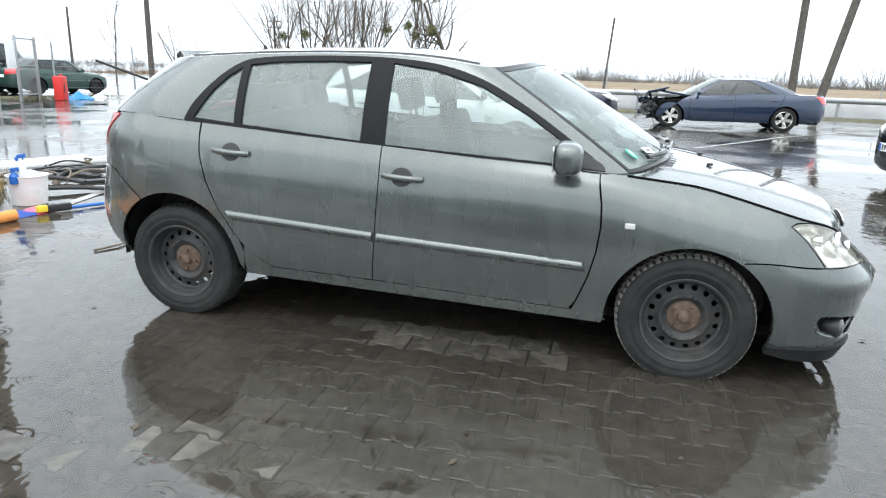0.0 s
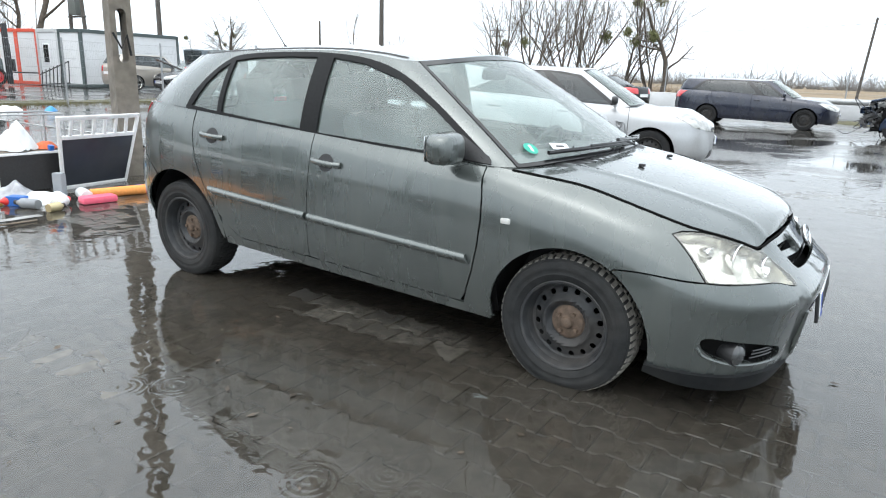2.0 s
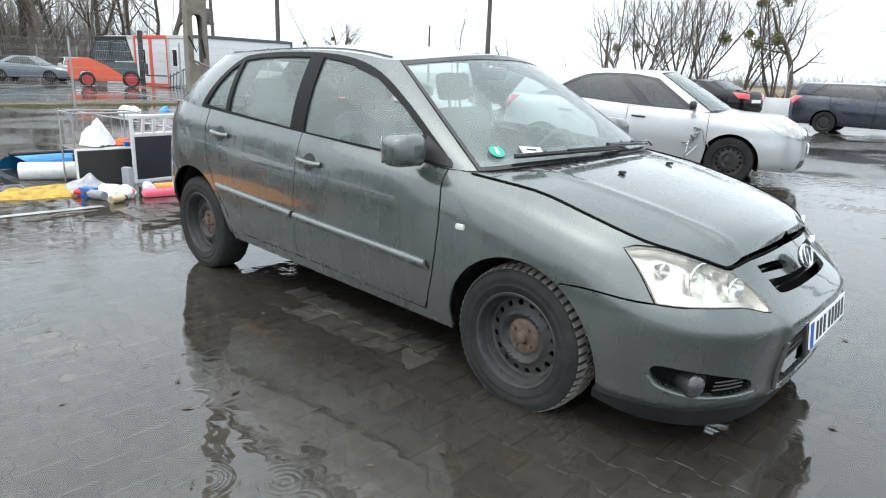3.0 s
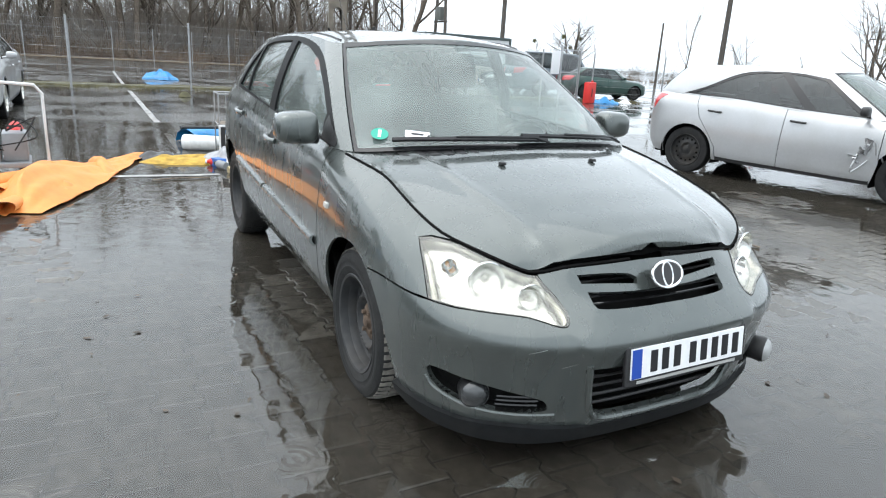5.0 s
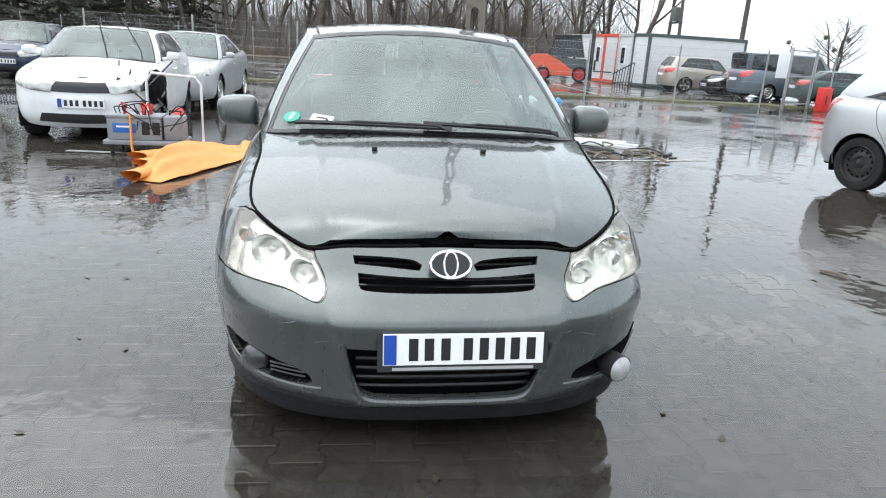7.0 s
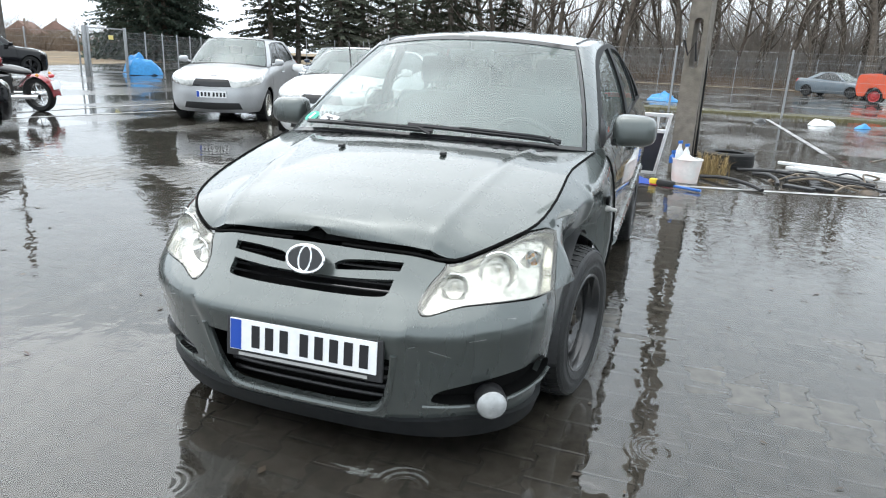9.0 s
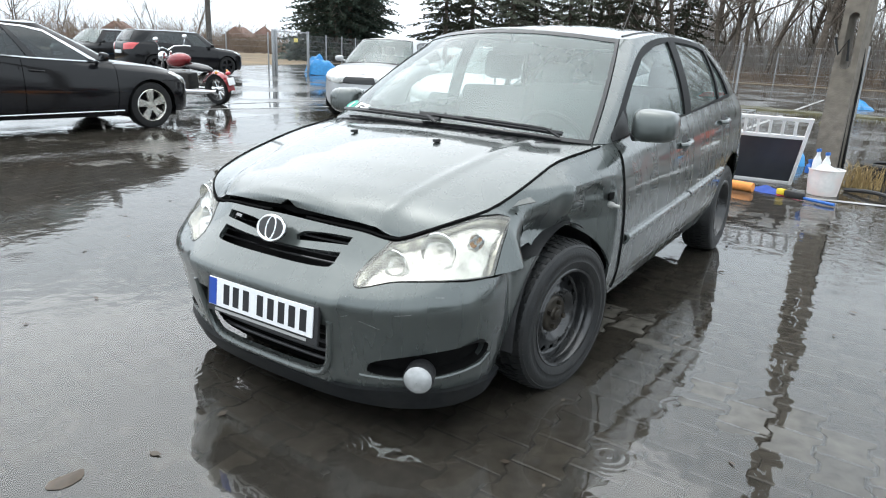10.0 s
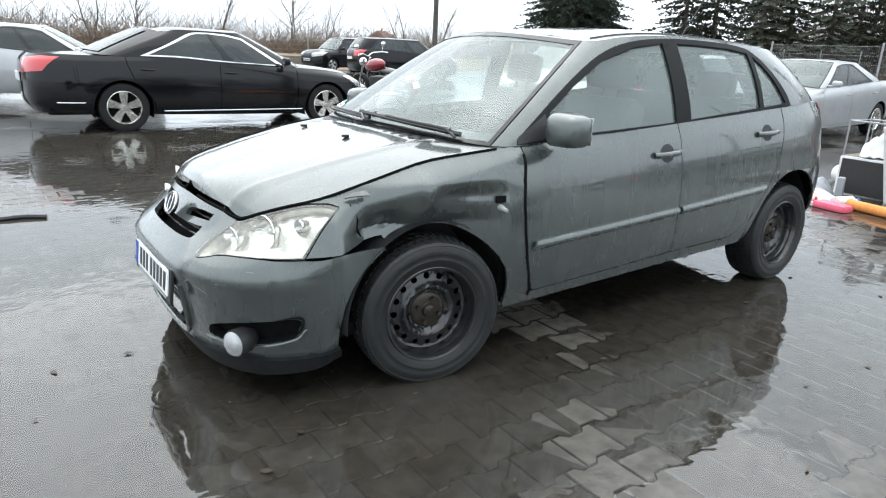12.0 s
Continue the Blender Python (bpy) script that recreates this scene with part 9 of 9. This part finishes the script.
# planks, bumper pieces and sticks
for k, (x, y, yaw, L) in enumerate(((-6.1, 3.25, 62, 1.5), (-6.25, 3.35, 66, 1.4), (-6.1, 3.4, 58, 1.3), (-6.4, 3.2, 70, 1.5))):
    loose("plank", box(bmesh.new(), (L, 0.11, 0.035), pose(0, 0, 0.018 + 0.034 * (k // 2)), 0.004), FRAME_WHITE, pose(x, y, 0.003, 0, 0, yaw), "white painted plank lying on the ground", "plank", False, "white planks")
for k, (x, y, yaw, L) in enumerate(((-5.5, 2.5, 70, 1.3), (-4.5, 1.75, 50, 0.9), (-5.1, 2.2, 20, 0.8), (-5.3, 2.9, 100, 1.0))):
    pts = spline([(-L / 2, 0, 0.03), (-L / 6, 0.05, 0.06), (L / 5, 0.02, 0.05), (L / 2, -0.08, 0.03)], 6)
    bm = pipe(bmesh.new(), [Vector(p) for p in pts], 0.022, 8)
    loose("trim_piece", bm, BLACK, pose(x, y, 0, 0, 0, yaw), "black broken trim piece on the ground", "car part", True, "broken trim")
rnd = random.Random(17)
for k in range(16):
    x, y = rnd.uniform(-6.0, -4.6), rnd.uniform(2.0, 4.3)
    if k % 2:
        bm = crumple(rnd.uniform(0.1, 0.3), rnd.uniform(0.1, 0.25), rnd.uniform(0.03, 0.08), k + 20.0, 14)
    else:
        bm = box(bmesh.new(), (rnd.uniform(0.15, 0.5), rnd.uniform(0.04, 0.12), 0.03), pose(0, 0, 0.02, rnd.uniform(-4, 4), 0, 0), 0.006)
    loose("debris_piece", bm, (BLACK, LEAF, BLACK, LEAF)[k % 4], pose(x, y, 0.003, 0, 0, rnd.uniform(0, 180)), "broken dark debris piece on wet ground", "debris", True, "debris by the pole")
for k, (x, y, yaw, L) in enumerate(((2.51, -2.69, 170, 0.30), (-2.6, 0.2, 80, 0.35), (0.2, 2.9, 30, 0.18), (-3.4, -1.0, 95, 0.55), (-8.4, 4.2, 150, 0.9), (3.1, 0.6, 20, 0.12))):
    pts = spline([(-L / 2, 0, 0.014), (0, rnd.uniform(-0.03, 0.03), 0.018), (L / 2, 0, 0.014)], 4)
    loose("stick", pipe(bmesh.new(), [Vector(p) for p in pts], 0.008 if k else 0.016, 6), WOOD_GREY if k else BLACK, pose(x, y, 0.004, 0, 0, yaw), "dark stick lying on wet paving", "stick", True, "sticks on the paving")
for k in range(16):
    L = rnd.uniform(0.3, 1.1)
    pts = spline([(-L / 2, 0, 0.02), (-L / 6, rnd.uniform(-0.08, 0.08), rnd.uniform(0.03, 0.12)), (L / 5, rnd.uniform(-0.08, 0.08), rnd.uniform(0.03, 0.1)), (L / 2, 0, 0.02)], 4)
    loose("stick", pipe(bmesh.new(), [Vector(p) for p in pts], rnd.uniform(0.006, 0.014), 5), WOOD_GREY if k % 2 else BLACK, pose(rnd.uniform(-6.0, -4.6), rnd.uniform(2.2, 4.1), 0.004, 0, 0, rnd.uniform(0, 180)), "dark bent stick in the debris heap", "stick", True, "sticks in the debris heap")
# leaf and grit flecks
v, f = [], []
for k in range(700):
    a, r = rnd.random() * math.tau, 0.8 + 7.5 * rnd.random() ** 0.7
    x, y = 0.3 + r * math.cos(a), r * math.sin(a)
    s = rnd.uniform(0.006, 0.028)
    b = rnd.random() * math.tau
    u, w = Vector((math.cos(b), math.sin(b), 0.15 * rnd.random())) * s, Vector((-math.sin(b), math.cos(b), 0.2 * rnd.random())) * s * rnd.uniform(0.3, 0.7)
    c = Vector((x, y, 0.0125 + rnd.random() * 0.003))
    n = len(v)
    v += [c - u, c + w * 0.9, c + u, c - w]
    f.append((n, n + 1, n + 2, n + 3))
tagged(new("leaf_litter", mesh_from("leaf_litter", v, f, LEAF, False)), "scattered wet dead leaves and grit", "leaves", kind="stuff")
loose("paper_scrap", crumple(0.12, 0.07, 0.015, 31.0, 12), LEAF, pose(2.83, -0.10, 0.008), "small dark scrap on wet paving", "scrap")

# by the gate
canister = thing("fuel_canister", pose(-17.15, 15.2, 0, 0, 0, 200), "tall red plastic canister by the gate", "canister")
part("tank", box(bmesh.new(), (0.30, 0.44, 0.80), pose(0, 0, 0.40), 0.05), RED_PLASTIC, canister)
# block set on the face, its black standing for the slot's shade
part("recess", box(bmesh.new(), (0.02, 0.07, 0.30), pose(-0.147, 0.06, 0.40), 0.008), BLACK, canister, "black block for the shade of a slot")
part("cap", tube(bmesh.new(), (0, -0.12, 0.78), (0, -0.12, 0.86), 0.04, n=12), RED_PLASTIC, canister)
for k, (x, y, w, mt, lb) in enumerate(((-17.35, 15.95, 0.9, BLUE_TARP, "blue plastic bag on the ground by the gate"), (-17.3, 16.6, 0.6, BLUE_TARP, "blue plastic bag on the ground by the gate"), (-15.8, 4.6, 0.7, BAG_WHITE, "white plastic bag by the fence"), (-15.7, 5.5, 0.5, BLUE_TARP, "blue and white bag by the fence"), (-15.8, 3.1, 0.5, GLOSS_BLACK, "black plastic bag by the fence"), (-15.2, 0.3, 0.5, MOSS, "clump of moss by the fence"), (-17.6, 17.4, 0.6, BAG_WHITE, "white plastic bag by the gate"), (-24.0, 0.4, 1.5, BLUE_TARP, "blue plastic heap beyond the fence"))):
    loose("plastic_bag" if mt is not MOSS else "moss_clump", crumple(w, w * 0.6, w * 0.28, 40.0 + k, 22), mt, pose(x, y, 0.004, 0, 0, 80 + 20 * k), lb, "bag" if mt is not MOSS else "moss")
loose("covered_machine", crumple(2.5, 1.5, 0.85, 61.0, 34, 1.4, 0.3, 5), BLUE_TARP, pose(-19.4, -20.8, 0.004, 0, 0, 30), "machine under a bright blue cover", "covered machine")

# motorbike
bike = thing("motorcycle", pose(-5.3, -10.85, 0, -6, 0, -80), "dark red cruiser motorcycle on its stand", "motorcycle")
for x, r in ((0.80, 0.33), (-0.76, 0.31)):
    w = part("wheel", lathe(bmesh.new(), [(r - 0.09, -0.06), (r - 0.03, -0.075), (r, -0.04), (r + 0.005, 0), (r, 0.04), (r - 0.03, 0.075), (r - 0.09, 0.06)], 32, Matrix.Translation((x, 0, r)), close=True), RUBBER, bike, "black motorcycle tyre")
    bm = lathe(bmesh.new(), [(0.03, -0.05), (0.05, -0.05), (0.05, 0.05), (0.03, 0.05)], 14, Matrix.Translation((x, 0, r)))
    for k in range(10):
        a = k * math.tau / 10
        tube(bm, (x, 0, r), (x + (r - 0.09) * math.cos(a), 0, r + (r - 0.09) * math.sin(a)), 0.008, n=5)
    part("rim", bm, CHROME, w, "chrome spokes")
RED_DARK = shader("dark_red_tank", (0.22, 0.015, 0.02), 0.2, 0.2, 0.7)


def blob(sx, sy, sz, m, sub=3):
    bm = bmesh.new()
    bmesh.ops.create_icosphere(bm, subdivisions=sub, radius=1)
    bmesh.ops.scale(bm, vec=(sx, sy, sz), verts=bm.verts)
    bmesh.ops.transform(bm, matrix=m, verts=bm.verts)
    return bm


part("tank", blob(0.32, 0.17, 0.15, pose(0.22, 0, 0.86, 0, 8, 0)), RED_DARK, bike, "dark red fuel tank")
part("seat", blob(0.36, 0.16, 0.07, pose(-0.32, 0, 0.74, 0, -8, 0)), GLOSS_BLACK, bike, "black leather seat")
part("engine", box(bmesh.new(), (0.45, 0.30, 0.34), pose(0.1, 0, 0.45), 0.05), STEEL, bike)
for sd in (-1, 1):
    part("fork", tube(bmesh.new(), (0.80, sd * 0.09, 0.33), (0.50, sd * 0.09, 1.02), 0.022, n=8), CHROME, bike)
    part("grip", pipe(bmesh.new(), [(0.48, 0, 1.05), (0.46, sd * 0.15, 1.12), (0.36, sd * 0.36, 1.12), (0.26, sd * 0.44, 1.10)], 0.014, 8), CHROME, bike, "chrome handlebar")
    part("mirror", blob(0.025, 0.07, 0.05, pose(0.36, sd * 0.40, 1.30)), CHROME, bike)
    part("mirror_stalk", tube(bmesh.new(), (0.36, sd * 0.33, 1.12), (0.36, sd * 0.40, 1.28), 0.006, n=6), CHROME, bike)
    part("exhaust", pipe(bmesh.new(), [(0.2, sd * 0.12, 0.35), (-0.1, sd * 0.18, 0.26), (-0.9, sd * 0.18, 0.30)], 0.045, 10), CHROME, bike)
    part("indicator", blob(0.03, 0.03, 0.03, pose(-0.92, sd * 0.16, 0.68), 2), AMBER, bike, "amber indicator")
bm = bmesh.new()
g = [[bm.verts.new((-0.76 + 0.37 * math.cos(radians(a)), y, 0.31 + 0.37 * math.sin(radians(a)) - (0.03 if abs(y) > 0.08 else 0))) for y in (-0.10, -0.05, 0.05, 0.10)] for a in range(20, 181, 10)]
for a, b in zip(g, g[1:]):
    for i in range(3):
        bm.faces.new((a[i], a[i + 1], b[i + 1], b[i]))
bmesh.ops.solidify(bm, geom=bm.faces[:], thickness=0.01)
part("rear_mudguard", bm, RED_DARK, bike, "dark red mudguard")
part("tail_lamp", blob(0.04, 0.07, 0.04, pose(-1.08, 0, 0.66), 2), RED_LENS, bike, "red tail lamp")
part("plate", box(bmesh.new(), (0.01, 0.19, 0.15), pose(-1.14, 0, 0.50, 0, 15, 0), 0.003), PLATE_WHITE, bike, "white plate")
part("headlamp", blob(0.09, 0.10, 0.10, pose(0.66, 0, 0.92)), CHROME, bike)

# worn parking lines
LINE = shader("worn_white_road_paint", (0.36, 0.36, 0.35), 0.35, grain=0.25, grain_scale=6, dirt=(0.07, 0.068, 0.062), dirt_amount=0.95, dirt_scale=3.5)


def line(a, b, w, z=0.010):
    a, b = Vector(a), Vector(b)
    n = max(2, int((b - a).length / 0.25))
    d = (b - a).normalized()
    s = Vector((-d.y, d.x)) * w / 2
    bm = bmesh.new()
    prev = None
    for k in range(n + 1):
        p = a.lerp(b, k / n)
        j0, j1 = 1 + 0.2 * noise.noise(Vector((p.x * 3, p.y * 3, 1))), 1 + 0.2 * noise.noise(Vector((p.x * 3, p.y * 3, 5)))
        cur = (bm.verts.new((p.x + s.x * j0, p.y + s.y * j0, z)), bm.verts.new((p.x - s.x * j1, p.y - s.y * j1, z)))
        if prev:
            bm.faces.new((prev[0], prev[1], cur[1], cur[0]))
        prev = cur
    bmesh.ops.recalc_face_normals(bm, faces=bm.faces)
    tagged(finish(bm, "parking_line", LINE, smooth=False), "worn white parking line on paving", "road marking", kind="structure")


for a, b, z in (((-3.72, -3.6), (-3.62, -0.6), 0.013), ((-3.95, 0.9), (-4.85, 4.6), 0.013), ((-5.0, -0.78), (-17, -0.95), 0.006), ((-4.4, 3.5), (-17, 3.42), 0.006), ((-19, -1.0), (-30, -1.1), 0.006), ((-3.6, -9.6), (-8.5, -8.3), 0.006), ((-5.0, -10.2), (-9.5, -9.9), 0.006), ((2.6, 10.5), (5.2, 14.8), 0.006), ((5.2, 14.8), (7.6, 18.0), 0.006), ((-18.5, 8.5), (-28, 9.0), 0.006)):
    line(a, b, 0.10, z)

# ---- paving blocks round the car ----
DAMP = wet_ground("damp_concrete_block", False)
PX, PY = 0.200, 0.165


def block_outline(gap=0.0025):
    """A double-T concrete block: straight ends, sides stepped in and out."""
    h, w, k = PX / 2 - gap, PY / 2 - gap, 0.013
    xs = ((-h, 1), (-0.062, 1), (-0.037, -1), (0.037, -1), (0.062, 1), (h, 1))
    return [(x, -w - k * s) for x, s in xs] + [(x, w + k * s) for x, s in xs[::-1]]


OUT = block_outline()


def block_points(level, tilt, rough_cut=False):
    """Top, chamfer and foot rings of one block."""
    rings = []
    for inset, z in ((0.006, 0.0), (0.0, -0.004), (0.0, -0.014))[:2 if rough_cut else 3]:
        rings.append([(x * (1 - inset / 0.1), y * (1 - inset / 0.08), z + level + tilt[0] * x + tilt[1] * y) for x, y in OUT])
    return rings


def block_faces(k, n, rings=2):
    f = [tuple(range(k, k + n))]
    for r in range(rings):
        a, b = k + r * n, k + (r + 1) * n
        f += [(a + (i + 1) % n, a + i, b + i, b + (i + 1) % n) for i in range(n)]
    return f


def level_at(x, y):
    """How the yard dips and heaves, in metres."""
    p = Vector((x, y, 0))
    dip = 0.007 * math.exp(-((x - 2.7) / 1.3) ** 2 - ((y - 0.3) / 1.8) ** 2) + 0.003 * math.exp(-((x - 0.9) / 1.0) ** 2 - ((y + 1.6) / 0.6) ** 2)
    dip -= 0.0064 * math.exp(-((x - 0.1) / 0.70) ** 2 - ((y + 0.72) / 0.15) ** 2)
    return 0.0064 + 0.0040 * noise.noise(p * 0.42) + 0.0034 * noise.noise(p * 1.3 + Vector((4, 2, 0))) - dip


N = len(OUT)
shared = []
rnd = random.Random(77)
for k in range(6):
    v = [p for r in block_points(0.0, (rnd.gauss(0, 0.003), rnd.gauss(0, 0.003))) for p in r]
    shared.append(mesh_from("paving_block", v, block_faces(0, N), DAMP, False))
pav = thing("paving", pose(0, 0, 0), "wet stepped concrete paving blocks with thin joints", "paving", kind="structure")
v, f = [], []
made = 0
for j in range(-49, 50):
    y = j * PY
    for i in range(-46, 40):
        x = (i + (0.5 if j % 2 else 0)) * PX
        if not (-8.8 < x < 7.6 and -8 < y < 8):
            continue
        z = level_at(x, y)
        near = (0.2 < x < 2.2 and -2.25 < y < -1.0) or (0.6 < x < 2.4 and 1.0 < y < 2.3)
        if near and made < 300:
            ob = new("paving_block", shared[rnd.randrange(6)])
            ob.parent = pav
            ob.location = (x, y, z)
            made += 1
        else:
            k = len(v)
            far = not (-3.2 < x < 4.2 and -4 < y < 4)
            for r in block_points(z, (rnd.gauss(0, 0.003), rnd.gauss(0, 0.003)), far):
                v += [(x + a, y + b, c) for a, b, c in r]
            f += block_faces(k, N, 1 if far else 2)
rest = new("paving_blocks", mesh_from("paving_blocks", v, f, DAMP, False))
rest.parent = pav
tagged(rest, kind="stuff")


def water():
    m = bpy.data.materials.new("rain_water")
    m.use_nodes = True
    n, l = m.node_tree.nodes, m.node_tree.links
    n.remove(n["Principled BSDF"])
    clear = n.new("ShaderNodeBsdfTransparent")
    clear.inputs[0].default_value = (0.93, 0.92, 0.90, 1)
    gl = n.new("ShaderNodeBsdfGlossy")
    gl.inputs["Roughness"].default_value = 0.02
    fr = n.new("ShaderNodeFresnel")
    fr.inputs["IOR"].default_value = 1.85
    mix = n.new("ShaderNodeMixShader")
    g = n.new("ShaderNodeNewGeometry")
    waves = n.new("ShaderNodeTexNoise")
    waves.inputs["Scale"].default_value, waves.inputs["Detail"].default_value = 7, 2
    l.new(g.outputs["Position"], waves.inputs["Vector"])
    drops = n.new("ShaderNodeTexVoronoi")
    drops.inputs["Scale"].default_value = 2.6
    l.new(g.outputs["Position"], drops.inputs["Vector"])
    ring = n.new("ShaderNodeMath")
    ring.operation = "MULTIPLY"
    ring.inputs[1].default_value = 95.0
    l.new(drops.outputs["Distance"], ring.inputs[0])
    sn = n.new("ShaderNodeMath")
    sn.operation = "SINE"
    l.new(ring.outputs[0], sn.inputs[0])
    fade = n.new("ShaderNodeMapRange")
    fade.inputs["From Min"].default_value, fade.inputs["From Max"].default_value = 0.03, 0.36
    fade.inputs["To Min"].default_value, fade.inputs["To Max"].default_value = 0.16, 0.0
    l.new(drops.outputs["Distance"], fade.inputs[0])
    rg = n.new("ShaderNodeMath")
    rg.operation = "MULTIPLY"
    l.new(sn.outputs[0], rg.inputs[0])
    l.new(fade.outputs[0], rg.inputs[1])
    ad = n.new("ShaderNodeMath")
    l.new(rg.outputs[0], ad.inputs[0])
    l.new(waves.outputs[0], ad.inputs[1])
    bp = n.new("ShaderNodeBump")
    bp.inputs["Strength"].default_value, bp.inputs["Distance"].default_value = 0.13, 0.02
    l.new(ad.outputs[0], bp.inputs["Height"])
    l.new(bp.outputs[0], gl.inputs["Normal"])
    l.new(bp.outputs[0], fr.inputs["Normal"])
    mud = n.new("ShaderNodeBsdfDiffuse")
    mud.inputs[0].default_value = (0.058, 0.053, 0.045, 1)
    silt = n.new("ShaderNodeTexNoise")
    silt.inputs["Scale"].default_value, silt.inputs["Detail"].default_value = 1.6, 6
    l.new(g.outputs["Position"], silt.inputs["Vector"])
    thick = n.new("ShaderNodeMapRange")
    thick.inputs["From Min"].default_value, thick.inputs["From Max"].default_value = 0.35, 0.65
    thick.inputs["To Min"].default_value, thick.inputs["To Max"].default_value = 0.06, 0.42
    l.new(silt.outputs[0], thick.inputs[0])
    body = n.new("ShaderNodeMixShader")
    l.new(thick.outputs[0], body.inputs[0])
    l.new(clear.outputs[0], body.inputs[1])
    l.new(mud.outputs[0], body.inputs[2])
    l.new(fr.outputs[0], mix.inputs[0])
    l.new(body.outputs[0], mix.inputs[1])
    l.new(gl.outputs[0], mix.inputs[2])
    l.new(mix.outputs[0], n["Material Output"].inputs[0])
    return m


bm = bmesh.new()
bmesh.ops.create_grid(bm, x_segments=4, y_segments=4, size=0.5)
bmesh.ops.transform(bm, matrix=Matrix.Translation((-0.6, 0, 0.0080)) @ Matrix.Diagonal((16.4, 16.0, 1, 1)), verts=bm.verts)
puddle = finish(bm, "water", water(), smooth=False)
puddle.visible_shadow = False
tagged(puddle, "shallow rain water standing on the paving", "water", kind="structure")
